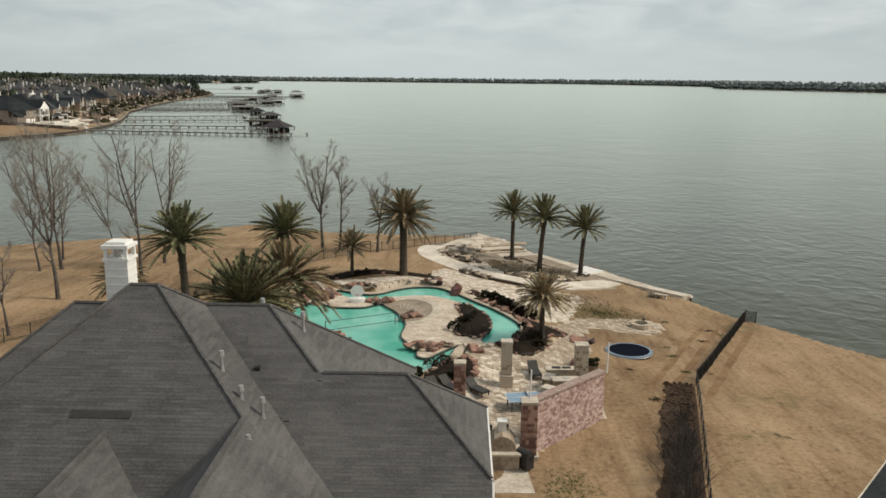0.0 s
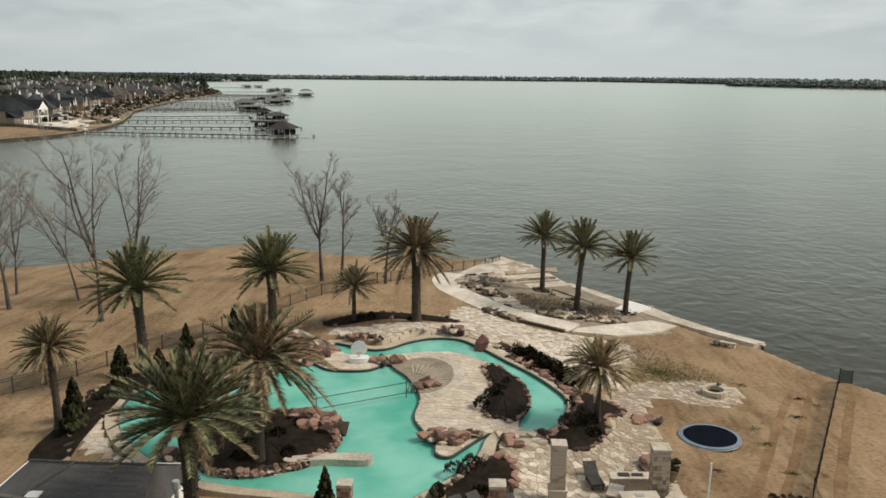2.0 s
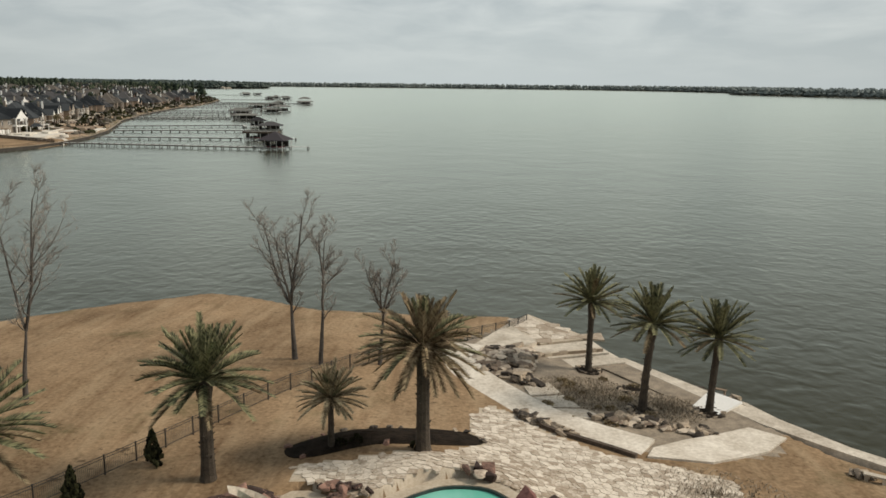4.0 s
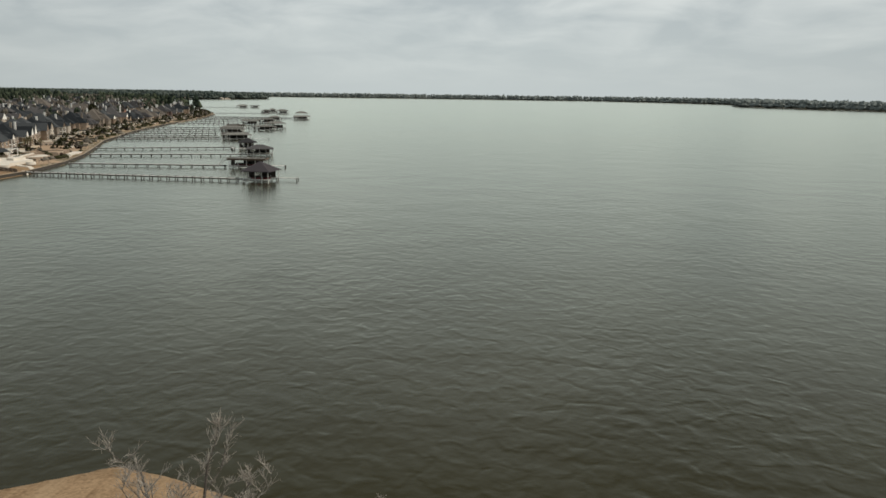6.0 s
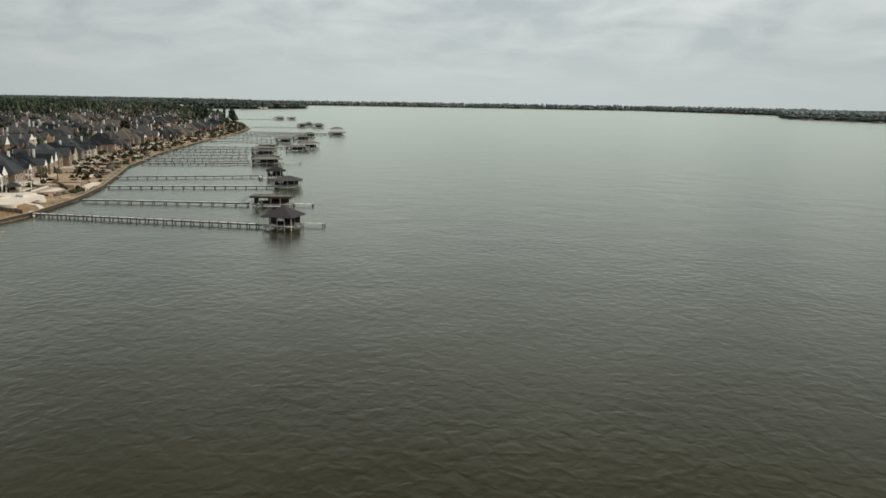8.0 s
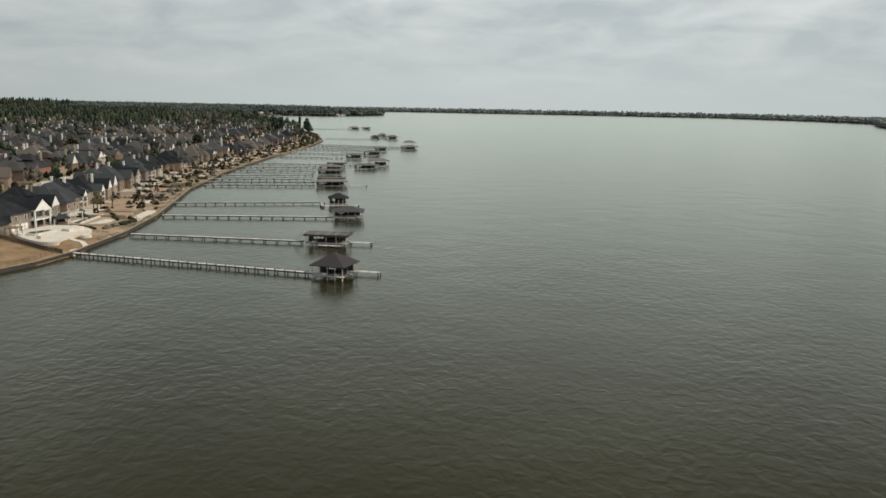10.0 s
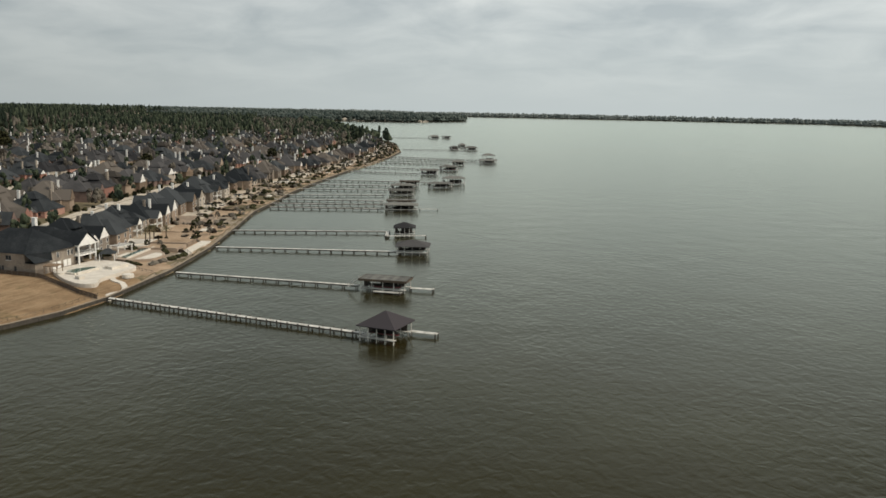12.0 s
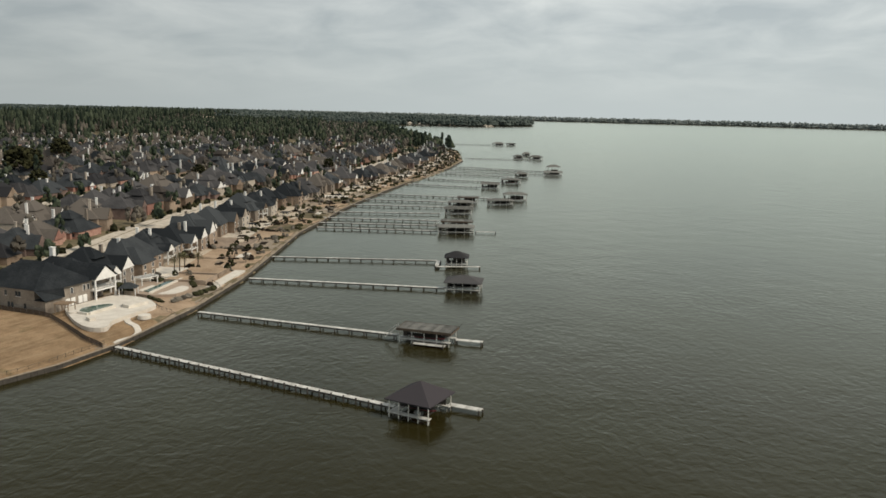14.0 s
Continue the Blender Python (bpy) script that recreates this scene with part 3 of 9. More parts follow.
# ---------------------------------------------------------------- the large house
def facet(b, low_a, low_b, top_a, top_b, course=0.16, tab=0.95, lift=0.009):
    """One roof slope laid with overlapping courses of shingles, from its eave to its ridge (or to a point)."""
    la, lb, ta, tb = (np.array(p, float) for p in (low_a, low_b, top_a, top_b))
    up = np.cross(lb - la, (ta + tb) / 2 - la)
    up /= np.linalg.norm(up)
    if up[2] < 0:
        up = -up
    n = max(2, int(np.linalg.norm((ta + tb) / 2 - (la + lb) / 2) / course))
    rng = random.Random(int(abs(la[0] * 37 + la[1] * 11 + ta[2] * 5)))
    for i in range(n):
        s0, s1 = i / n, (i + 1) / n
        a0, b0, a1, b1 = la + (ta - la) * s0, lb + (tb - lb) * s0, la + (ta - la) * s1, lb + (tb - lb) * s1
        width = np.linalg.norm(b0 - a0)
        cuts = [0.0]
        while cuts[-1] < width - tab:
            cuts.append(cuts[-1] + tab * (0.6 + 0.8 * rng.random()))
        cuts = [min(c / max(width, 1e-6), 1) for c in cuts] + [1.0]
        for c0, c1 in zip(cuts, cuts[1:]):
            if c1 - c0 < 1e-3:
                continue
            h = lift * (0.7 + 0.6 * rng.random())
            b.poly(a0 + (b0 - a0) * c0 + up * h, a0 + (b0 - a0) * c1 + up * h, a1 + (b1 - a1) * c1 + up * 0.002, a1 + (b1 - a1) * c0 + up * 0.002)


def hip_roof(parent, x0, x1, y0, y1, eave, slope, name="roof", west=True, east=True, fascia=0.24, gutters=(0, 1, 2, 3), cap_from=None, hip_from=None):
    """A hipped (or, at an open end, gabled) roof over a plan rectangle, with its ridge along x."""
    half = (y1 - y0) / 2
    top, ym = eave + half * slope, (y0 + y1) / 2
    rx0, rx1 = x0 + (half if west else 0), x1 - (half if east else 0)
    b = Build()
    A, Bq, C, Dq = (x0, y0, eave), (x1, y0, eave), (x1, y1, eave), (x0, y1, eave)
    R0, R1 = (rx0, ym, top), (rx1, ym, top)
    facet(b, A, Bq, R0, R1)
    facet(b, C, Dq, R1, R0)
    if east:
        facet(b, Bq, C, R1, R1)
    if west:
        facet(b, Dq, A, R0, R0)
    roof = tagged(b.done(name, M_SHINGLE, parent), kind="stuff")
    u = Build()
    dz = 0.05
    lo = lambda p: (p[0], p[1], p[2] - dz)
    u.poly(lo(A), lo(Bq), lo(R1), lo(R0)).poly(lo(C), lo(Dq), lo(R0), lo(R1)).poly(lo(Bq), lo(C), lo(R1)).poly(lo(Dq), lo(A), lo(R0))
    u.poly(lo(Dq), lo(C), lo(Bq), lo(A))
    u.done("roof_deck", M_RIDGE, roof)
    c = Build()
    for p, q in ((R0 if cap_from is None else (cap_from, ym, top), R1), *(((hip_from or Bq, R1), (C, R1)) if east else ()), *(((A, R0), (Dq, R0)) if west else ())):
        n = max(1, int((Vector(q) - Vector(p)).length / 0.3))
        for i in range(n):
            s0, s1 = Vector(p).lerp(Vector(q), i / n), Vector(p).lerp(Vector(q), (i + 1.1) / n)
            c.tube(s0 + Vector((0, 0, 0.02)), s1 + Vector((0, 0, 0.005)), 0.085, 0.08, 5)
    tagged(c.done("ridge_cap", M_RIDGE, roof), kind="stuff")
    g = Build()
    for side in gutters:
        p, q = ((A, Bq), (Bq, C), (C, Dq), (Dq, A))[side]
        mx, my = (p[0] + q[0]) / 2, (p[1] + q[1]) / 2
        sx, sy = abs(p[0] - q[0]) + 0.08, abs(p[1] - q[1]) + 0.08
        g.box(mx, my, eave - fascia + 0.02, max(sx, 0.12), max(sy, 0.12), fascia)
    g.done("gutter", M_WHITE, roof, "white painted fascia and gutter")
    return roof


def ridge_y_gable(parent, x, z, y0, y1, half, slope, eave_drop=0.0):
    """A gable roof whose ridge runs along y, from y0 (its open end) to y1."""
    b = Build()
    e = z - half * slope
    facet(b, (x + half, y0, e), (x + half, y1, e), (x, y0, z), (x, y1, z))
    facet(b, (x - half, y1, e), (x - half, y0, e), (x, y1, z), (x, y0, z))
    roof = b.done("gable_roof", M_SHINGLE, parent)
    u = Build()
    u.poly((x - half, y0, e - 0.06), (x + half, y0, e - 0.06), (x, y0, z - 0.06)).poly((x - half, y1, e - 0.06), (x, y1, z - 0.06), (x + half, y1, e - 0.06))
    u.poly((x + half, y0, e - 0.05), (x + half, y1, e - 0.05), (x, y1, z - 0.05), (x, y0, z - 0.05)).poly((x - half, y1, e - 0.05), (x - half, y0, e - 0.05), (x, y0, z - 0.05), (x, y1, z - 0.05))
    u.done("gable_wall", M_BRICKWALL, roof)
    t = Build()
    for s in (-1, 1):
        t.tube((x, y0 - 0.06, z - 0.06), (x + s * half, y0 - 0.06, e - 0.06), 0.12, 0.12, 4)
    t.done("rake_board", M_WHITE, roof, "white rake board")
    c = Build()
    c.tube((x, y0, z + 0.02), (x, y1, z + 0.02), 0.12, 0.12, 5)
    c.done("ridge_cap", M_RIDGE, roof)
    return roof


SL, EV, BASE = 0.83, 11.45, 3.2
house = thing("lake_house", "large house with dark grey shingled hip roofs and brick walls", "house")
hip_roof(house, -21.9, -5.2, 26.05, 41.6, EV, SL, gutters=(2, 3), hip_from=(-8.15, 29.0, 13.9))
hip_roof(house, -23.6, -2.3, 29.1, 41.6, EV, SL, gutters=(2, 3))
hip_roof(house, -10.0, 1.35, 29.1, 36.1, EV + 0.16, SL, west=False, gutters=(1, 2), cap_from=-5.7)
ridge_y_gable(house, -13.3, 13.47, 20.5, 30.5, 3.6, SL)
ridge_y_gable(house, -8.15, 13.94, 21.0, 29.1, 3.5, SL)
b = Build()
facet(b, (-10.0, 23.4, 6.88), (1.35, 23.4, 6.88), (-10.0, 29.1, 11.61), (1.35, 29.1, 11.61))
front = tagged(b.done("front_slope", M_SHINGLE, house), kind="stuff")
b = Build()
b.tube((1.35, 23.4, 6.72), (1.35, 29.1, 11.45), 0.12, 0.12, 4)
b.done("rake_board", M_WHITE, front, "white rake board")
w = Build()
w.poly((1.2, 23.6, 2.4), (1.2, 29.9, 2.4), (1.2, 29.9, 11.3), (1.2, 23.6, 6.8)).poly((-9.9, 23.6, 2.4), (1.2, 23.6, 2.4), (1.2, 23.6, 6.8), (-9.9, 23.6, 6.8))
w.done("front_wall", M_BRICKWALL, house)
w = Build()
for x0, x1, y0, y1, top in ((-21.3, -5.8, 26.6, 41.0, EV - 0.2), (-23.0, -2.9, 29.7, 41.0, EV - 0.2), (-9.4, 0.8, 30.1, 36.0, EV - 0.25), (-17.0, -10.2, 21.0, 27.0, 10.2), (-11.8, -5.7, 21.5, 27.0, 10.4)):
    w.box((x0 + x1) / 2, (y0 + y1) / 2, BASE - 1.0, x1 - x0, y1 - y0, top - BASE + 1.0)
w.done("brick_wall", M_BRICKWALL, house, "pinkish brick wall")

# low covered wing behind the house
hip_roof(house, -25.5, -16.3, 47.5, 58.0, 6.3, 0.5, "porch_roof", east=False)
w = Build()
w.box(-21.0, 52.75, BASE - 1, 8.6, 9.6, 4.0).poly((-16.36, 47.7, 6.2), (-16.36, 57.8, 6.2), (-16.36, 52.75, 8.75))
w.done("porch_wall", M_WHITE, house, "white porch wall")
w = Build()
w.box(-19.6, 41.5 + 4, BASE - 1, 3.5, 8.5, 4.2)
w.done("link_wall", M_BRICKWALL, house)
v = Build()
v.box(-21.4, 51.0, 7.7, 0.5, 0.5, 0.45).box(-21.4, 51.0, 8.15, 0.62, 0.62, 0.06)
v.done("roof_vent", M_WHITE, house, "white square roof vent")

# chimney
ch = Build()
ch.box(-17.15, 40.0, 13.0, 1.15, 1.15, 4.75)
chimney = ch.done("chimney", M_WHITE, house, "white panelled chimney with an open cap")
for k in range(11):
    ch = Build()
    ch.box(-17.15, 40.0, 13.2 + k * 0.4, 1.19, 1.19, 0.03)
    ch.done("siding_board", M_WHITE, chimney)
for k in (-1, 1):
    for j in (-1, 1):
        ch = Build()
        ch.box(-17.15 + k * 0.5, 40.0 + j * 0.5, 17.75, 0.16, 0.16, 0.5)
        ch.done("cap_post", M_WHITE, chimney)
for z_, w_, h_ in ((17.62, 1.28, 0.14), (18.25, 1.34, 0.18), (18.43, 1.0, 0.14)):
    ch = Build()
    ch.box(-17.15, 40.0, z_, w_, w_, h_)
    ch.done("cap_plate", M_WHITE, chimney)
ch = Build()
ch.tube((-17.15, 40.0, 17.7), (-17.15, 40.0, 18.2), 0.3, 0.3, 10)
ch.done("flue", M_STEEL, chimney, "grey metal flue")


def vent_pipe(x, y, z, h, kind):
    b = Build()
    b.tube((x, y, z - 0.1), (x, y, z + 0.16), 0.12, 0.07, 8)
    p = b.done("vent_flashing", M_STEEL, house, "pale metal flashing")
    b = Build()
    h *= 0.7
    b.tube((x, y, z + 0.1), (x, y, z + h), 0.065, 0.065, 8)
    if kind:
        b.tube((x, y, z + h), (x, y, z + h + 0.22), 0.13, 0.10, 8)
    b.done("vent_pipe", M_STEEL, p, "grey vent pipe with a cap")


for x, y, z, h, kind in ((-9.56, 31.23, 15.07, 0.85, 1), (-8.57, 30.31, 14.25, 0.45, 1), (-7.71, 30.18, 13.54, 0.85, 1), (-7.76, 28.1, 13.15, 0.5, 1), (-7.08, 35.57, 15.42, 0.95, 1), (-9.3, 37.2, 14.9, 1.9, 1), (-3.52, 33.0, 14.22, 0.3, 0)):
    vent_pipe(x, y, z, h, kind)
for x, y, z in ((-8.53, 32.84, 14.55), (-6.93, 30.94, 12.98), (-5.81, 32.39, 14.18)):
    b = Build()
    b.box(x, y, z - 0.05, 0.22, 0.22, 0.16)
    b.done("roof_louvre", M_IRON, house, "small dark square roof vent")
# dark strip where shingles have been replaced, and small square vents
s = Build()
for x0, x1, y, zz in ((-14.85, -12.5, 29.05, 14.0),):
    z0 = 11.45 + (y - 26.05) * SL
    s.poly((x0, y - 0.1, z0 - 0.1 * SL + 0.04), (x1, y - 0.1, z0 - 0.1 * SL + 0.04), (x1, y + 0.16, z0 + 0.16 * SL + 0.04), (x0, y + 0.16, z0 + 0.16 * SL + 0.04))
s.done("ridge_slot", M_IRON, house, "dark slot in the roof slope")


# eave corner of the next house
nb = thing("neighbour_house", "corner of a neighbouring house with a dark shingle roof", "house", "", pose(23.68, 35.76, 3.2, 0, 0, 50.4))
b = Build()
b.box(0, 0, -0.5, 11.0, 6.8, 4.3)
b.done("wall", M_BRICKWALL, nb)
b = Build()
b.poly((-6, -3.9, 3.8), (6, -3.9, 3.8), (3.4, 0, 5.6), (-3.4, 0, 5.6)).poly((6, 3.9, 3.8), (-6, 3.9, 3.8), (-3.4, 0, 5.6), (3.4, 0, 5.6)).poly((-6, 3.9, 3.8), (-6, -3.9, 3.8), (-3.4, 0, 5.6)).poly((6, -3.9, 3.8), (6, 3.9, 3.8), (3.4, 0, 5.6)).poly((-6, 3.9, 3.8), (6, 3.9, 3.8), (6, -3.9, 3.8), (-6, -3.9, 3.8))
b.done("roof", M_TOWNROOF, nb)
b = Build()
b.box(0, 3.92, 3.62, 12.0, 0.08, 0.2).box(-6.02, 0, 3.62, 0.08, 7.7, 0.2)
b.done("gutter", M_CONC, nb, "pale gutter along the eave")

# ---------------------------------------------------------------- pool garden
PZ, DECK = 4.05, 4.25
b = Build()
b.poly(*[(x, y, PZ) for x, y in POOL])
pool = tagged(b.done("swimming_pool", M_POOL), "freeform swimming pool with bright turquoise water", "pool")


def coping(name, outline, width, z0, z1, material, parent=None, label="", closed=True):
    """A kerb that follows an outline."""
    n = len(outline)
    c = np.array(outline)
    t = np.roll(c, -1, 0) - np.roll(c, 1, 0)
    if not closed:
        t[0], t[-1] = c[1] - c[0], c[-1] - c[-2]
    nrm = np.stack([t[:, 1], -t[:, 0]], 1) / np.linalg.norm(t, axis=1, keepdims=True)
    b = Build()
    o, i = c + nrm * width / 2, c - nrm * width / 2
    zs = z1 if callable(z1) else (lambda x, y: z1)
    zb = z0 if callable(z0) else (lambda x, y: z0)
    for k in range(n if closed else n - 1):
        j = (k + 1) % n
        tk, tj, bk, bj = zs(*c[k]), zs(*c[j]), zb(*c[k]), zb(*c[j])
        b.poly((*i[k], tk), (*o[k], tk), (*o[j], tj), (*i[j], tj))
        b.poly((*o[k], tk), (*o[k], bk), (*o[j], bj), (*o[j], tj))
        b.poly((*i[k], bk), (*i[k], tk), (*i[j], tj), (*i[j], bj))
    if not closed:
        for k in (0, n - 1):
            b.poly((*i[k], zb(*c[k])), (*o[k], zb(*c[k])), (*o[k], zs(*c[k])), (*i[k], zs(*c[k])))
    return b.done(name, material, parent, label)


coping("coping", POOL, 0.8, 2.2, DECK + 0.03, M_MORTAR, pool, "stone coping round the water")

TONGUE = smooth_loop([(-15.9, 82.0), (-13.7, 79.7), (-12.2, 78.6), (-9.6, 78.7), (-7.9, 80.1), (-6.1, 77.2), (-5.3, 74.8), (-4.9, 72.7), (-5.1, 69.7), (-4.3, 67.4), (-3.5, 65.9), (-3.4, 64.3), (-2.6, 63.9), (-1.6, 65.3), (-0.4, 67.0), (0.5, 67.6), (1.8, 67.6), (2.0, 69.4), (2.6, 71.4), (2.9, 74.1), (2.4, 76.4), (1.4, 78.5), (0.2, 80.5), (-1.1, 82.0), (-3.0, 83.3), (-5.4, 83.1), (-7.7, 82.4), (-9.4, 81.8), (-11.6, 82.3), (-13.3, 83.3), (-15.4, 84.3)], 5)
PLANTER = smooth_loop([(-10.0, 66.5), (-10.0, 65.0), (-10.6, 63.4), (-11.7, 62.2), (-12.9, 61.6), (-14.0, 61.1), (-15.2, 61.0), (-16.4, 61.3), (-17.8, 62.4), (-18.9, 64.2), (-19.3, 66.4), (-17.9, 68.7), (-15.9, 69.6), (-13.9, 70.1), (-12.1, 69.4), (-10.9, 68.3)], 4)
BEACH = smooth_loop([(-7.7, 79.9), (-6.3, 81.1), (-4.7, 81.5), (-3.2, 80.1), (-2.7, 77.3), (-3.5, 74.9), (-4.9, 73.9), (-5.4, 75.1), (-6.3, 77.4)], 5)
BED_RIVER = smooth_loop([(-0.3, 79.6), (0.5, 80.2), (1.1, 79.6), (1.6, 78.4), (2.4, 76.8), (2.8, 75.0), (3.0, 73.3), (2.8, 71.4), (2.2, 70.1), (1.5, 69.0), (0.9, 69.6), (0.2, 69.7), (-0.3, 70.4), (-0.2, 72.0), (0.3, 74.0), (0.2, 76.1), (-0.1, 78.0)], 3)
BED_DRY = smooth_loop([(6.3, 75.6), (6.4, 73.6), (6.0, 71.4), (5.3, 69.4), (4.5, 67.6), (3.7, 66.9), (3.9, 66.2), (4.6, 65.7), (5.5, 65.6), (6.4, 66.0), (7.2, 67.2), (7.9, 68.6), (8.0, 70.6), (8.5, 71.4), (9.7, 72.9), (9.8, 74.6), (8.8, 75.0), (7.6, 76.0)], 3)
BED_BACK = smooth_loop([(1.9, 85.4), (3.5, 85.9), (4.6, 84.7), (5.6, 85.2), (6.7, 82.4), (7.2, 80.4), (7.4, 78.0), (6.9, 76.6), (6.2, 77.2), (5.2, 79.2), (4.0, 81.0), (2.8, 82.8)], 3)
BED_NEAR = smooth_loop([(-4.2, 57.7), (-2.6, 59.6), (-1.7, 61.3), (-0.9, 62.7), (-0.1, 63.6), (0.8, 63.8), (1.4, 62.8), (1.2, 60.9), (0.2, 59.4), (-1.2, 58.1), (-2.8, 57.1)], 3)
BED_WEST = smooth_loop([(-29.4, 64.6), (-29.2, 68.0), (-29.0, 71.0), (-29.6, 75.6), (-28.8, 78.6), (-26.4, 79.6), (-23.4, 80.2), (-20.4, 80.6), (-20.0, 79.2), (-23.0, 77.6), (-26.2, 76.6), (-27.2, 74.0), (-27.4, 71.4), (-27.9, 68.6), (-27.4, 66.0), (-26.0, 62.8), (-27.4, 61.6)], 3)
BED_PALMS = smooth_loop([(-14.0, 90.3), (-9.7, 92.0), (-4.9, 93.4), (-2.6, 94.9), (-3.9, 97.0), (-7.7, 96.2), (-12.6, 93.9), (-15.4, 91.8)], 5)

M_TILE = mat("dark_waterline_tile", (0.018, 0.026, 0.026), (0.055, 0.07, 0.066), 2.0, 0.4, 0.1, 6)


def inset(outline, by):
    """The outline moved sideways, to its right-hand side for a positive distance."""
    c = np.array(outline)
    t = np.roll(c, -1, 0) - np.roll(c, 1, 0)
    return [tuple(p) for p in c + np.stack([t[:, 1], -t[:, 0]], 1) / np.linalg.norm(t, axis=1, keepdims=True) * by]


area = sum(a[0] * b_[1] - b_[0] * a[1] for a, b_ in zip(POOL, POOL[1:] + POOL[:1]))
coping("waterline", inset(POOL, -0.44 if area > 0 else 0.44), 0.12, 3.6, DECK - 0.02, M_TILE, pool, "dark tiles at the waterline")
area = sum(a[0] * b_[1] - b_[0] * a[1] for a, b_ in zip(TONGUE, TONGUE[1:] + TONGUE[:1]))
b = Build()
b.prism(TONGUE, 2.4, DECK + 0.02)
peninsula = tagged(b.done("peninsula_terrace", M_MORTAR), "stone-paved terrace between the pool and its river channel", "terrace")
coping("waterline", inset(TONGUE, 0.05 if area > 0 else -0.05), 0.14, 3.6, DECK - 0.02, M_TILE, peninsula, "dark tiles at the waterline")
b = Build()
b.prism(BEACH, DECK - 0.1, DECK + 0.05)
tagged(b.done("beach_entry", M_SOIL), "fan-shaped sandy-brown beach entry of the pool", "pool entry")
coping("beach_kerb", smooth_line([(-6.3, 81.6), (-4.7, 82.1), (-2.8, 80.4), (-2.2, 77.4), (-3.0, 74.6), (-4.5, 73.3)], 6), 0.8, DECK - 0.1, DECK + 0.07, M_CONC, bpy.data.objects["beach_entry"], "pale smooth kerb", False)
fan = Build()
for k in range(22):
    a = radians(-95 + k * 9.2)
    cx0, cy0 = -5.6, 77.0
    fan.poly(*[(cx0 + r * math.cos(a + s), cy0 + r * math.sin(a + s), DECK + 0.056) for r, s in ((1.0, -0.02), (2.9, -0.012), (2.9, 0.012), (1.0, 0.02))])
fan.done("fan_stripe", M_CONC, bpy.data.objects["beach_entry"], "pale radiating stripes")

# stones for rims and mounds: a few shapes, laid again and again
ROCKS, LEDGES, BROWN_ROCKS = [], [], []
for k in range(16):
    rr = random.Random(60 + k)
    flat = k >= 8
    bm = bmesh.new()
    for n_ in range(16):
        v = Vector((rr.uniform(-1, 1), rr.uniform(-1, 1), rr.uniform(-1, 1)))
        v = v / max(abs(v.x), abs(v.y), abs(v.z)) ** 0.75
        bm.verts.new((v.x * 0.52, v.y * (0.34 + 0.12 * rr.random()), v.z * (0.15 if flat else 0.33)))
    bmesh.ops.convex_hull(bm, input=list(bm.verts))
    bmesh.ops.delete(bm, geom=[v for v in bm.verts if not v.link_faces], context="VERTS")
    bmesh.ops.bevel(bm, geom=list(bm.edges), offset=0.025, segments=1, affect="EDGES")
    tmp = bpy.data.meshes.new("rock")
    bm.to_mesh(tmp)
    bm.free()
    tmp.materials.append(M_PALEROCK if flat else M_ROCK)
    (LEDGES if flat else ROCKS).append(tmp)
    if not flat:
        tmp = tmp.copy()
        tmp.materials.clear()
        tmp.materials.append(M_BROWNROCK)
        BROWN_ROCKS.append(tmp)


def rock(parent, x, y, z, size, rng, mesh=None, squash=1.0):
    o = new("rock", mesh or rng.choice(ROCKS))
    o.parent = parent
    o.matrix_basis = pose(x, y, z, rng.uniform(-12, 12), rng.uniform(-12, 12), rng.uniform(0, 360)) @ Matrix.Diagonal((size, size * rng.uniform(0.7, 1.1), size * rng.uniform(0.6, 1.0) * squash, 1))
    return o


def bed(outline, label, top=None, step=0.62, size=0.75, rim=True, seed=1, skip=0.0, height=0.22):
    """A mulch bed with a heaped middle and a rim of rocks."""
    rng = random.Random(seed)
    t = thing("planting_bed", label, "planting bed", "planting beds")
    zf = (lambda x, y: top) if top is not None else (lambda x, y: ground_z(x, y))
    mid = np.mean(np.array(outline), 0)
    q = Build()
    rings = []
    for f, h in ((1.0, -0.35), (1.0, 0.04), (0.8, height * 0.7), (0.45, height), (0.15, height * 1.1)):
        rings.append([(mid[0] + (x - mid[0]) * f, mid[1] + (y - mid[1]) * f, zf(mid[0] + (x - mid[0]) * f, mid[1] + (y - mid[1]) * f) + h + (rng.uniform(-0.05, 0.05) if h > 0.05 else 0)) for x, y in outline])
    n = len(outline)
    for r0, r1 in zip(rings, rings[1:]):
        for k in range(n):
            j = (k + 1) % n
            q.poly(r0[k], r0[j], r1[j], r1[k])
    q.poly(*rings[-1])
    q.done("mulch", M_MULCH, t, smooth=True)
    if rim:
        pts = np.array(outline + outline[:1])
        s, acc = 0.0, 0.0
        for a, c in zip(pts, pts[1:]):
            ln = float(np.linalg.norm(c - a))
            while acc < ln:
                p = a + (c - a) * acc / ln
                if rng.random() >= skip:
                    rock(t, p[0], p[1], zf(*p) + 0.08, size * rng.uniform(0.65, 1.35), rng, rng.choice(BROWN_ROCKS) if rng.random() < (1.0 if p[1] > 94 else 0.35) else None)
                acc += step * rng.uniform(0.8, 1.3)
            acc -= ln
    return t


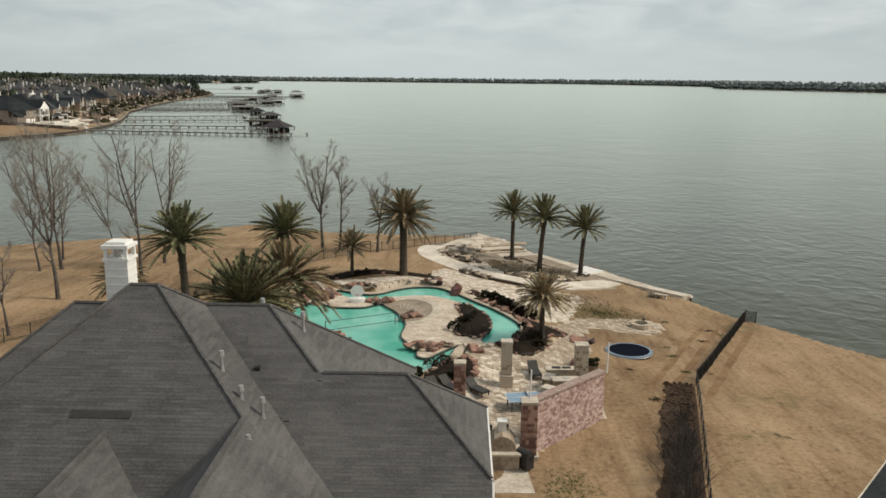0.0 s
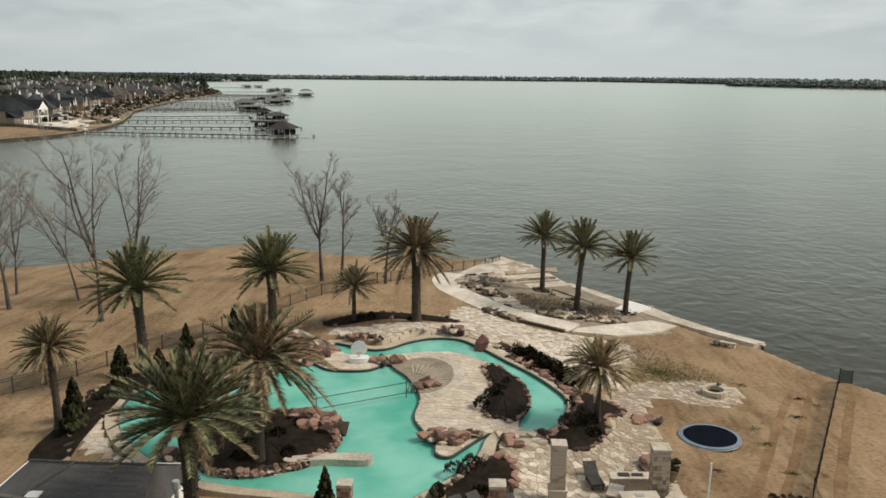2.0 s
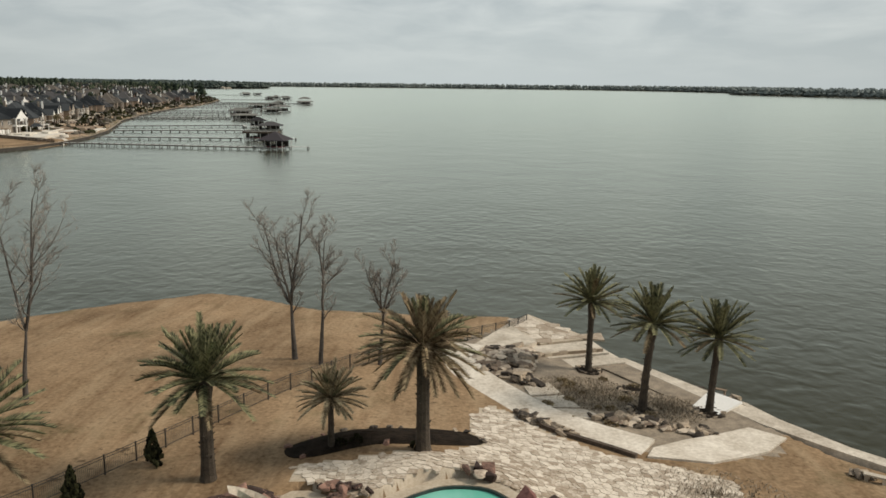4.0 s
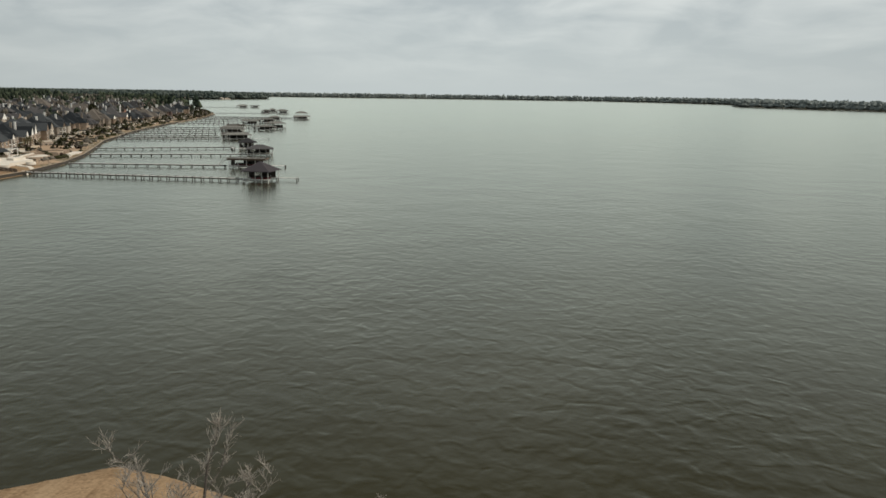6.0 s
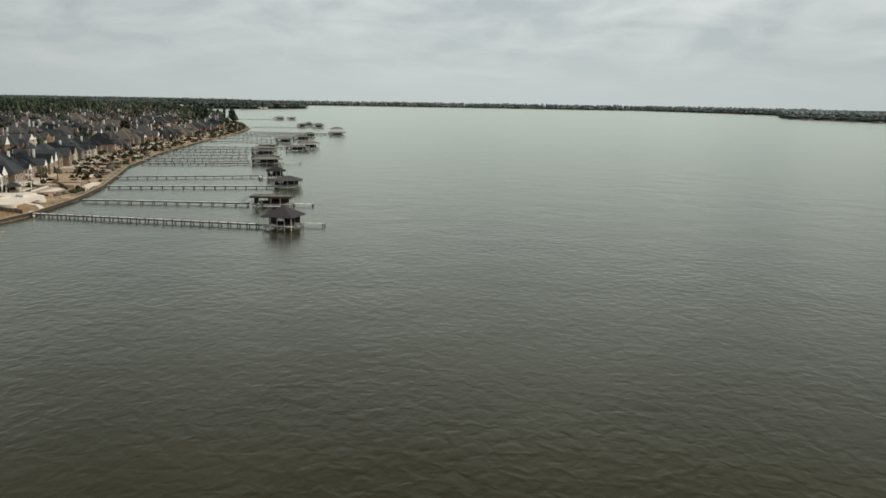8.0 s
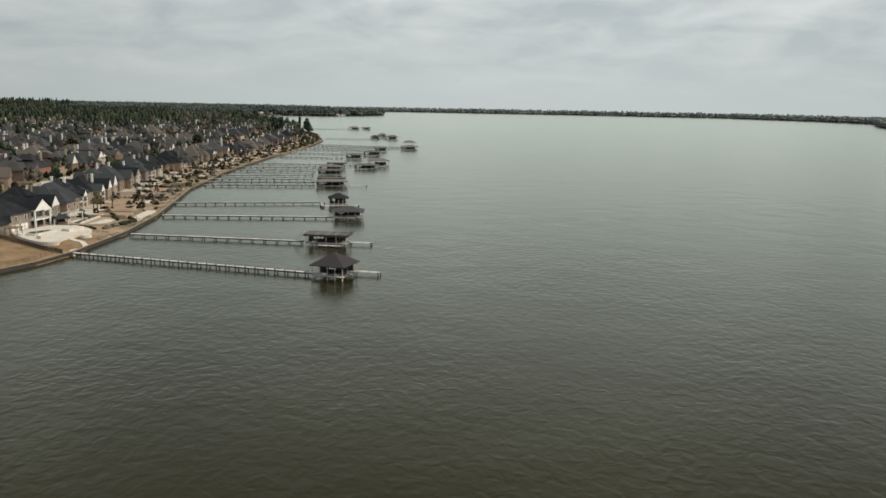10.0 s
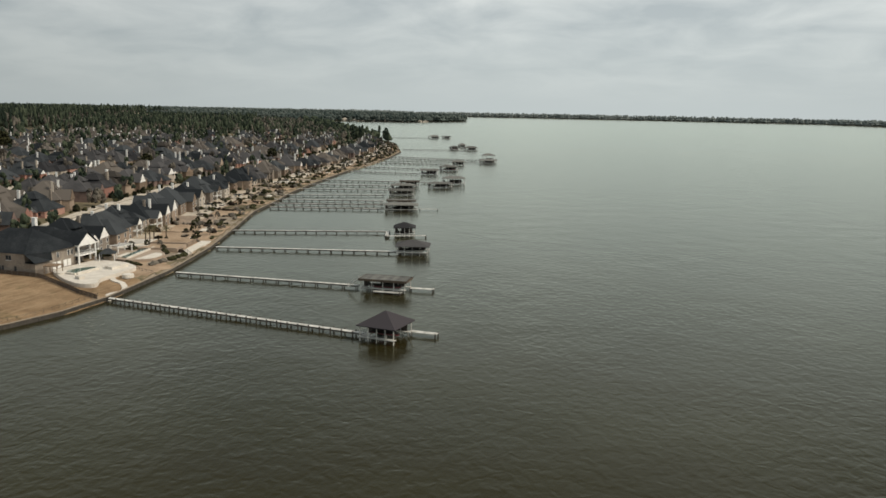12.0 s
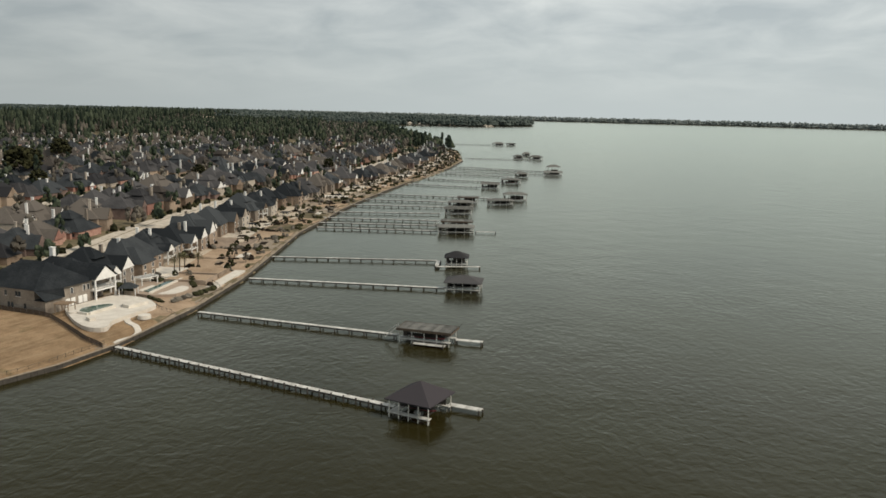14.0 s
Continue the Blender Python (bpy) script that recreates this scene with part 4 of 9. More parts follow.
bed(PLANTER, "planting island of dark mulch edged with red boulders in the pool", DECK + 0.05, 0.42, 0.55, seed=3)
b = Build()
b.prism([(x, y) for x, y in PLANTER], 2.4, DECK + 0.02)
b.done("island_base", M_ROCK, bpy.data.objects["planting_bed"])
island_wall = thing("island_wall", "low wall of tan and red stones round the planting island", "wall")
irng = random.Random(62)
for course, (dz, off) in enumerate(((-0.16, 0.0), (0.02, 0.5))):
    for k in range(0, len(PLANTER)):
        (x, y), (x1, y1) = PLANTER[k], PLANTER[(k + 1) % len(PLANTER)]
        for f in (0.1 + off * 0.4, 0.6 + off * 0.4):
            o = rock(island_wall, x + (x1 - x) * f + (x + 14.6) * 0.035, y + (y1 - y) * f + (y - 65.5) * 0.035, DECK + dz, irng.uniform(0.36, 0.55), irng, irng.choice(LEDGES) if irng.random() < 0.5 else None, 1.3)
bed(BED_RIVER, "dark mulch bed with rocks beside the river channel", DECK + 0.04, 0.42, 0.42, seed=4)
bed(BED_DRY, "dark mulch bed with rocks round a dry palm", None, 0.55, 0.5, seed=5)
bed(BED_BACK, "dark shrub bed with rocks along the channel", None, 0.6, 0.6, seed=6, height=0.45)
bed(BED_NEAR, "mulch bed with rocks and low shrubs beside the pool", None, 0.55, 0.6, seed=7)
bed(BED_WEST, "dark mulch bed of evergreens between pool and fence", None, 1.1, 0.5, True, 9, 0.45)
bed(BED_PALMS, "long dark mulch bed under the palms", None, 0.9, 0.5, True, 8, 0.6)

# rock clusters by the water
def rock_pile(x, y, sx, sy, h, count, seed, label, z=None, size=1.0, turn=0.0, ledges=0.25):
    rng = random.Random(seed)
    t = thing("rock_pile", label, "rocks", "rock piles")
    c, s = math.cos(radians(turn)), math.sin(radians(turn))
    for k in range(count):
        a, r = rng.random() * 6.28, math.sqrt(rng.random())
        dx, dy = math.cos(a) * r * sx, math.sin(a) * r * sy
        px, py = x + dx * c - dy * s, y + dx * s + dy * c
        base = ground_z(px, py) if z is None else z
        rock(t, px, py, base + h * (1 - r) * rng.uniform(0.5, 1.0) + 0.12, size * rng.uniform(0.7, 1.5), rng, rng.choice(LEDGES) if rng.random() < ledges else (rng.choice(BROWN_ROCKS) if y > 94 else None))
    return t


rock_pile(-3.0, 66.4, 1.3, 0.9, 0.35, 16, 71, "pale and red boulders at the peninsula's tip", DECK, 0.9)
rock_pile(-1.7, 66.4, 1.2, 0.5, 0.5, 12, 72, "red boulders stacked over the cove", DECK - 0.1, 0.8, 45)
rock_pile(1.2, 66.4, 1.0, 0.4, 0.3, 8, 73, "red stones at the footbridge", DECK - 0.1, 0.8, -50)
rock_pile(3.4, 67.3, 1.2, 0.3, 0.2, 7, 74, "dark stones where the channel ends", DECK - 0.1, 0.6)
rock_pile(-8.0, 80.6, 1.7, 0.7, 0.35, 16, 75, "brown boulders beside the beach entry", DECK, 0.85, 15)
rock_pile(-15.6, 82.6, 2.4, 2.6, 2.0, 60, 76, "mound of red boulders with a water slide", DECK - 0.2, 1.25)
rock_pile(-11.6, 68.2, 2.1, 1.1, 0.55, 34, 77, "broken red slabs stacked on the island's edge", DECK, 1.0, -35, 0.0)
rock_pile(-19.2, 62.4, 1.3, 0.8, 0.3, 10, 78, "grey-brown rocks at the pool's edge", DECK, 1.0)
rock_pile(-10.6, 85.2, 2.0, 0.8, 0.3, 16, 79, "pale rocks round a small planting by the channel", None, 0.7)
rock_pile(-4.6, 75.4, 0.9, 0.6, 0.15, 6, 80, "pale flat rocks by the beach entry", DECK, 0.8)
rock_pile(-2.8, 88.0, 1.2, 0.7, 0.3, 6, 81, "dark rocks beside the back terrace", None, 0.9)
rock_pile(1.3, 85.4, 0.9, 0.5, 0.2, 4, 82, "grey rock on the back terrace", None, 1.0)
rock_pile(11.3, 72.4, 1.3, 0.5, 0.3, 6, 83, "dark rocks at the terrace edge", None, 1.0, 30)
rock_pile(9.6, 65.0, 0.8, 0.6, 0.3, 4, 84, "dark boulder beside a stone pillar", None, 1.2)
rock_pile(-5.2, 56.6, 1.2, 0.7, 0.3, 8, 85, "dark rocks at the pool's near edge", None, 0.9)
rock_pile(-9.5, 56.5, 4.0, 0.5, 0.2, 16, 86, "tan rocks along the near bank", None, 1.0, -8)

# dark rocks set along the channel's outer bank
bank_rocks = thing("bank_rocks", "row of dark rocks along the channel's outer bank", "rocks", "rock groups")
brng = random.Random(61)
for k, (x, y) in enumerate(POOL):
    if x > 1.2 and 67.5 < y < 84.5:
        x1, y1 = POOL[(k + 1) % len(POOL)]
        for f in (0.15, 0.65):
            rock(bank_rocks, x + (x1 - x) * f + brng.uniform(0.1, 0.5), y + (y1 - y) * f + brng.uniform(-0.2, 0.3), DECK + 0.02, brng.uniform(0.5, 0.95), brng)

# leaning slab of red sandstone
M_REDSTONE = mat("red_sandstone", (0.12, 0.045, 0.04), (0.30, 0.14, 0.12), 1.2, 0.9, 0.6, 6, coords="object")
t = thing("standing_stone", "leaning slab of red sandstone on the terrace", "stone", "", pose(-0.7, 84.6, ground_z(-0.7, 84.6), 8, 34, 30))
b = Build()
b.lump(0, 0, 0.5, 0.85, 0.5, 1.2, random.Random(3), 0.22)
b.done("slab", M_REDSTONE, t)

# water slide
t = thing("water_slide", "pale curved water slide on the red boulders", "slide", "", pose(-14.6, 80.9, DECK))
b = Build()
for k in range(8):
    a0, a1 = radians(150 - k * 16), radians(150 - (k + 1) * 16)
    z0, z1 = 2.0 - k * 0.25, 2.0 - (k + 1) * 0.25
    for r0, r1, h0, h1 in ((1.0, 1.12, 0.4, 0.0), (1.12, 1.7, 0.0, 0.0), (1.7, 1.82, 0.0, 0.4)):
        b.poly((r0 * math.cos(a0), r0 * math.sin(a0), z0 + h0), (r1 * math.cos(a0), r1 * math.sin(a0), z0 + h1), (r1 * math.cos(a1), r1 * math.sin(a1), z1 + h1), (r0 * math.cos(a1), r0 * math.sin(a1), z1 + h0))
b.done("chute", M_CONC, t)

# poolside basketball hoop
t = thing("pool_basketball_hoop", "white poolside basketball hoop on a weighted base", "basketball hoop", "", pose(-10.4, 80.4, DECK + 0.05, 0, 0, 10))
b = Build()
b.prism(smooth_loop([(-0.65, -0.4), (0.65, -0.4), (0.65, 0.45), (-0.65, 0.45)], 4), 0, 0.38)
b.done("base", M_WHITE, t)
b = Build()
b.tube((0, 0.1, 0.35), (0, -0.05, 0.8), 0.06, 0.06, 8)
b.done("pole", M_WHITE, t)
b = Build()
pts = [(0.68 * math.cos(a), 0.72 * math.sin(a) * (1.0 if math.sin(a) > 0 else 0.65)) for a in [6.283 * k / 20 for k in range(20)]]
for k in range(20):
    j = (k + 1) % 20
    b.poly((pts[k][0], -0.08, 1.05 + pts[k][1]), (pts[j][0], -0.08, 1.05 + pts[j][1]), (pts[j][0], -0.02, 1.05 + pts[j][1]), (pts[k][0], -0.02, 1.05 + pts[k][1]))
b.poly(*[(p[0], -0.08, 1.05 + p[1]) for p in pts]).poly(*[(p[0], -0.02, 1.05 + p[1]) for p in pts[::-1]])
b.done("backboard", M_WHITE, t)
b = Build()
for k in range(12):
    a0, a1 = 6.283 * k / 12, 6.283 * (k + 1) / 12
    b.tube((0.22 * math.cos(a0), -0.34 + 0.22 * math.sin(a0), 0.8), (0.22 * math.cos(a1), -0.34 + 0.22 * math.sin(a1), 0.8), 0.02, 0.02, 4)
b.done("rim", M_REDMAT, t, "red metal rim")

# volleyball net over the pool
t = thing("pool_net", "black volleyball net stretched across the pool", "net")
A, Bn = Vector((-12.0, 70.3, DECK)), Vector((-6.0, 73.6, DECK))
b = Build()
for z in (0.15, 0.95):
    b.tube(A + Vector((0, 0, z)), Bn + Vector((0, 0, z)), 0.03, 0.03, 4)
b.done("cord", M_IRON, t)
for p in (A, Bn):
    b = Build()
    b.tube(p + Vector((0, 0, -0.3)), p + Vector((0, 0, 1.05)), 0.035, 0.035, 6)
    b.done("post", M_IRON, t)
b = Build()
for k in range(1, 46):
    p = A.lerp(Bn, k / 46)
    b.tube(p + Vector((0, 0, 0.15)), p + Vector((0, 0, 0.95)), 0.004, 0.004, 3)
b.done("mesh", M_IRON, t)

# tan ledge that runs out over the pool
b = Build()
b.prism(smooth_loop([(-12.3, 62.9), (-9.5, 63.5), (-7.6, 63.6), (-7.2, 63.1), (-7.7, 62.6), (-10.0, 62.6), (-12.2, 62.2)], 5), DECK - 0.3, DECK + 0.22)
tagged(b.done("pool_ledge", M_CONC), "tan stone ledge running out from the planting island", "ledge")


# ---------------------------------------------------------------- terraces, pillars and wall
def pillar(x, y, top, w=0.75, label="", base_h=1.0, material=None):
    z = ground_z(x, y) - 0.1
    t = thing("stone_pillar", label or "square stone pillar with a pale cap on a wider plinth", "pillar", "pillars of the patio", pose(x, y, z))
    h = top - z
    rng = random.Random(int(x * 10 + y))
    b = Build()
    b.box(0, 0, 0, w * 1.22, w * 1.22, base_h)
    b.done("plinth", M_STONE, t)
    b = Build()
    b.box(0, 0, base_h, w * 1.34, w * 1.34, 0.09)
    b.done("plinth_cap", M_CONC, t, "pale stone band")
    b = Build()
    b.box(0, 0, base_h + 0.09, w * 0.94, w * 0.94, h - base_h - 0.25)
    zz = base_h + 0.1
    while zz < h - 0.35:
        ch = rng.uniform(0.16, 0.3)
        for side in range(4):
            u = -w / 2
            while u < w / 2 - 0.05:
                ln = min(rng.uniform(0.18, 0.42), w / 2 - u)
                c, s = (0, 1) if side % 2 else (1, 0)
                sg = 1 if side < 2 else -1
                mx = (u + ln / 2) * c + sg * w * 0.47 * s
                my = (u + ln / 2) * s + sg * w * 0.47 * c
                b.box(mx, my, zz, (ln - 0.02) * c + 0.07 * s, (ln - 0.02) * s + 0.07 * c, ch - 0.02)
                u += ln
        zz += ch
    b.done("shaft", material or M_STONE, t)
    b = Build()
    b.box(0, 0, h - 0.16, w * 1.1, w * 1.1, 0.16)
    b.done("cap", M_CONC, t, "pale stone cap")
    return t


M_BRICKPILE = mat("mixed_red_stone", (0.16, 0.085, 0.065), (0.44, 0.28, 0.22), 0.9, 0.9, 0.5, 7, coords="object", island=0.6)
pillar(3.7, 60.2, 7.04, 0.8)
pillar(0.1, 55.5, 6.96, 0.8, "square red stone pillar with a pale cap", 1.0, M_BRICKPILE)
pillar(9.5, 60.6, 6.75, 0.95, "broad tan stone pillar beside the outdoor kitchen", 0.4)
pillar(-8.0, 57.2, 5.9, 0.75, "short red stone pillar at the pool's near bank", 0.4, M_BRICKPILE)
pillar(4.45, 48.0, 7.2, 0.95, "red brick pillar at the end of the garden wall", 0.3, M_BRICKPILE)

# brick wall of the patio: block by block on its outer face
WA, WB, WT = Vector((4.75, 48.35, 2.9)), Vector((10.15, 54.0, 2.9)), 6.95
wdir = (WB - WA).normalized()
wout = Vector((wdir.y, -wdir.x, 0))
wlen = (WB - WA).length
wang = math.atan2(wdir.y, wdir.x)
M_BRICKCORE = mat("pink_brick_core", (0.24, 0.16, 0.13), (0.46, 0.36, 0.31), 3.0, 0.9, 0.5, 5)
garden_wall = thing("garden_wall", "tall garden wall of mottled pink brick with a pale cap", "wall", "", pose(WA.x, WA.y, WA.z, 0, 0, math.degrees(wang)))
b = Build()
b.box(wlen / 2, 0.26, -0.5, wlen, 0.42, WT - WA.z + 0.44)
b.done("core", M_BRICKCORE, garden_wall)
for k in range(26):
    b = Build()
    b.box((k + 0.5) * wlen / 26, 0.2, WT - WA.z - 0.05, wlen / 26 - 0.05, 0.66, 0.12)
    b.done("cap_stone", M_BRICKCORE, garden_wall)
BLOCK = bpy.data.meshes.new("brick")
q = Build()
q.box(0, 0, 0, 0.285, 0.1, 0.145)
BLOCK.from_pydata(q.v, [], q.f)
BLOCK.materials.append(mat("mottled_brick", (0.25, 0.145, 0.125), (0.56, 0.43, 0.38), 3.2, 0.9, 0.5, 5, coords="world", rand=0.3))
rng = random.Random(4)
made, rest = 0, Build()
for r in reversed(range(27)):
    for c in range(int(wlen / 0.3) + 1):
        u = c * 0.3 + (0.15 if r % 2 else 0.0) + 0.1
        if u > wlen - 0.12 or r * 0.155 + 0.15 > WT - WA.z:
            continue
        out, z = 0.045 - rng.uniform(0, 0.03), -0.02 + r * 0.155
        if made < 300:
            o = new("brick", BLOCK)
            o.parent = garden_wall
            o.location = (u, out, z)
            made += 1
        else:
            rest.box(u, out, z, 0.285, 0.1, 0.145)
tagged(rest.done("brick_field", mat("mottled_brick_field", (0.25, 0.145, 0.125), (0.56, 0.43, 0.38), 3.2, 0.9, 0.5, 5, coords="world", island=0.3), garden_wall), kind="stuff")
t = thing("white_pole", "thin white pole at the end of the garden wall", "pole", "white poles", pose(10.3, 54.2, WT))
b = Build()
b.tube((0, 0, -0.2), (0.05, 0, 2.0), 0.05, 0.045, 6)
b.done("shaft", M_WHITE, t)
copy_thing(t, pose(4.45, 48.0, WT + 0.2))

# table tennis table
t = thing("table_tennis_table", "blue outdoor table tennis table with white edges on the patio", "table", "", pose(5.1, 56.1, ground_z(5.1, 56.1), 0, 0, 10) @ Matrix.Scale(1.15, 4))
for k in (-1, 1):
    b = Build()
    b.box(k * 0.70, 0, 0.72, 1.38, 1.55, 0.05)
    top = b.done("tabletop", M_BLUE, t)
    b = Build()
    b.box(k * 0.70, 0.765, 0.771, 1.38, 0.03, 0.004).box(k * 0.70, -0.765, 0.771, 1.38, 0.03, 0.004).box(k * 1.38, 0, 0.771, 0.03, 1.49, 0.004).box(k * 0.69, 0, 0.771, 1.34, 0.02, 0.004)
    b.done("line", M_WHITE, top)
    for a in (0.35, 1.2):
        for j in (-1, 1):
            b = Build()
            b.box(k * a, j * 0.6, 0, 0.06, 0.06, 0.72)
            b.done("leg", M_IRON, t)
b = Build()
b.box(0, 0, 0.775, 0.015, 1.75, 0.15)
b.done("net", M_WHITE, t)
for j in (-1, 1):
    b = Build()
    b.box(0, j * 0.88, 0.72, 0.04, 0.04, 0.22)
    b.done("net_post", M_IRON, t)


def lounger(x, y, turn):
    t = thing("sun_lounger", "black woven sun lounger with a raised back on the patio", "lounger", "sun loungers", pose(x, y, ground_z(x, y) + 0.08, 0, 0, turn))
    b = Build()
    b.box(0, -0.35, 0.26, 0.8, 1.4, 0.14)
    b.done("seat", M_WICKER, t)
    b = Build()
    b.poly((-0.4, 0.35, 0.26), (0.4, 0.35, 0.26), (0.4, 1.0, 0.75), (-0.4, 1.0, 0.75)).poly((-0.4, 0.35, 0.40), (-0.4, 1.0, 0.89), (0.4, 1.0, 0.89), (0.4, 0.35, 0.40))
    b.poly((-0.4, 0.35, 0.26), (-0.4, 1.0, 0.75), (-0.4, 1.0, 0.89), (-0.4, 0.35, 0.40)).poly((0.4, 0.35, 0.26), (0.4, 0.35, 0.40), (0.4, 1.0, 0.89), (0.4, 1.0, 0.75)).poly((-0.4, 1.0, 0.75), (0.4, 1.0, 0.75), (0.4, 1.0, 0.89), (-0.4, 1.0, 0.89))
    b.done("backrest", M_WICKER, t)
    for a in (-0.34, 0.34):
        for c in (-0.95, 0.28):
            b = Build()
            b.box(a, c, 0, 0.08, 0.08, 0.26)
            b.done("leg", M_WICKER, t)
    return t


lounger(6.1, 62.6, 8)
lounger(-1.6, 57.0, 35)
lounger(-0.6, 57.7, 40)
lounger(1.4, 58.2, 40)


def planter_pot(x, y, r, h, plant=True, seed=1):
    t = thing("planter_pot", "round clay pot with a dark shrub on the patio" if plant else "round pale pot on the patio", "pot", "pots", pose(x, y, ground_z(x, y) + 0.06))
    b = Build()
    for r0, r1, z0, z1 in ((0.7, 1.0, 0, 0.85), (1.08, 1.08, 0.85, 1.0)):
        b.tube((0, 0, h * z0), (0, 0, h * z1), r * r0, r * r1, 14)
    b.done("pot", M_CONC if not plant else M_WOOD, t)
    if plant:
        b = Build()
        rr = random.Random(seed)
        for k in range(16):
            b.lump(rr.uniform(-r, r) * 0.7, rr.uniform(-r, r) * 0.7, h + rr.uniform(0, r * 1.2), r * 0.4, r * 0.4, r * 0.4, rr, 0.4)
        b.done("shrub", M_LEAF, t)
    return t


planter_pot(-3.1, 57.4, 0.5, 0.8, True, 3)
planter_pot(-1.0, 54.6, 0.42, 0.7, False)
planter_pot(10.9, 63.3, 0.45, 0.7, True, 4)


# outdoor kitchen: angled stone counters with pale tops
def counter(x, y, lx, ly, h, turn, label, extras=()):
    t = thing("outdoor_counter", label, "counter", "outdoor kitchen", pose(x, y, ground_z(x, y), 0, 0, turn))
    b = Build()
    b.box(0, 0, -0.2, lx, ly, h + 0.1)
    b.done("base", M_STONE, t)
    b = Build()
    b.box(0, 0, h - 0.1, lx + 0.14, ly + 0.14, 0.09)
    b.done("worktop", M_CONC, t, "pale stone worktop")
    for ex, ey, sx, sy, sz, m, nm in extras:
        b = Build()
        b.box(ex, ey, h - 0.01, sx, sy, sz)
        b.done(nm, m, t)
    return t


counter(8.3, 61.9, 2.6, 0.75, 1.0, 2, "long stone counter with two black hobs", ((-0.55, 0, 0.65, 0.4, 0.06, M_IRON, "hob"), (0.25, 0, 0.65, 0.3, 0.06, M_IRON, "hob")))
counter(8.2, 59.4, 2.0, 0.9, 1.1, 5, "stone bar counter with a sink", ((0, 0, 0.5, 0.35, 0.02, M_STEEL, "sink"),))
counter(9.7, 58.6, 0.8, 2.4, 1.1, -35, "angled stone counter beside a pillar")
counter(7.1, 56.9, 1.9, 0.7, 1.25, -35, "angled stone counter with a pale top")
counter(8.4, 56.4, 0.7, 1.9, 1.25, 20, "stone counter leg with a pale top")
counter(7.0, 60.3, 0.7, 1.3, 0.9, -20, "curved end of a stone counter")

# outdoor oven beside the house
t = thing("outdoor_oven", "domed stone oven with a white cap on a stone base", "oven", "", pose(2.75, 47.2, 3.2))
b = Build()
b.box(0, 0, 0, 2.0, 2.3, 1.15)
b.done("base", M_STONE, t)
b = Build()
b.box(0, 0, 1.15, 2.2, 2.5, 0.12)
b.done("top", M_CONC, t, "pale stone top")
b = Build()
for k in range(10):
    a0, a1 = math.pi * k / 10, math.pi * (k + 1) / 10
    b.poly((0.85 * math.cos(a0), -0.8, 1.27 + 0.95 * math.sin(a0)), (0.85 * math.cos(a0), 0.8, 1.27 + 0.95 * math.sin(a0)), (0.85 * math.cos(a1), 0.8, 1.27 + 0.95 * math.sin(a1)), (0.85 * math.cos(a1), -0.8, 1.27 + 0.95 * math.sin(a1)))
for sy in (-0.8, 0.8):
    b.poly(*[(0.85 * math.cos(math.pi * k / 10), sy, 1.27 + 0.95 * math.sin(math.pi * k / 10)) for k in range(11)])
b.done("dome", M_STONE, t)
b = Build()
b.box(0, 0.3, 2.15, 0.5, 0.5, 0.6).box(0, 0.3, 2.75, 0.62, 0.62, 0.1)
b.done("flue_cap", M_WHITE, t, "white flue cap")
for x, y, h, nm in ((1.9, 50.2, 1.0, 0), (3.1, 50.4, 0.9, 1), (4.1, 46.3, 1.2, 2), (0.8, 51.6, 0.95, 3)):
    t = thing("garden_chair" if nm != 2 else "barbecue", "dark wicker armchair with white cushions by the wall" if nm != 2 else "black covered barbecue beside the wall", "chair" if nm != 2 else "barbecue", "patio chairs" if nm != 2 else "", pose(x, y, ground_z(x, y) + 0.06, 0, 0, 20 * nm))
    if nm != 2:
        b = Build()
        b.box(0, 0, 0.05, 0.75, 0.7, 0.33)
        b.done("seat", M_WICKER, t)
        b = Build()
        b.box(0, 0.32, 0.2, 0.75, 0.12, 0.7)
        b.done("backrest", M_WICKER, t)
        b = Build()
        b.box(0, -0.04, 0.39, 0.55, 0.55, 0.14)
        b.done("cushion", M_WHITE, t, "white seat cushion")
    else:
        b = Build()
        b.box(0, 0, 0.1, 0.6, 1.0, 0.8)
        b.done("cart", M_IRON, t)
        b = Build()
        b.tube((0, -0.5, 0.9), (0, 0.5, 0.9), 0.33, 0.33, 12)
        b.done("hood", M_IRON, t)
b = Build()
b.prism([(1.7, 43.2), (4.5, 43.3), (4.0, 49.0), (1.7, 49.0)], 3.0, 3.42)
tagged(b.done("concrete_pad", M_CONC), "pale concrete pad beside the house wall", "slab")

# trampoline
t = thing("trampoline", "round trampoline with black mat and faded blue pad on grass", "trampoline", "", pose(15.25, 70.4, ground_z(15.25, 70.4)))
n = 40
b = Build()
b.poly(*[(1.84 * math.cos(6.283 * k / n), 1.78 * math.sin(6.283 * k / n), 0.30) for k in range(n)])
b.done("jumping_mat", M_NET, t)
b = Build()
for k in range(n):
    a0, a1 = 6.283 * k / n, 6.283 * (k + 1) / n
    for r0, r1, z0, z1 in ((1.8, 2.08, 0.34, 0.31), (2.08, 2.08, 0.31, 0.24)):
        b.poly((r0 * math.cos(a0), r0 * math.sin(a0), z0), (r1 * math.cos(a0), r1 * math.sin(a0), z1), (r1 * math.cos(a1), r1 * math.sin(a1), z1), (r0 * math.cos(a1), r0 * math.sin(a1), z0))
b.done("pad", M_PADBLUE, t)
b = Build()
for k in range(n):
    a0, a1 = 6.283 * k / n, 6.283 * (k + 1) / n
    b.tube((2.06 * math.cos(a0), 2.06 * math.sin(a0), 0.2), (2.06 * math.cos(a1), 2.06 * math.sin(a1), 0.2), 0.05, 0.05, 5, False)
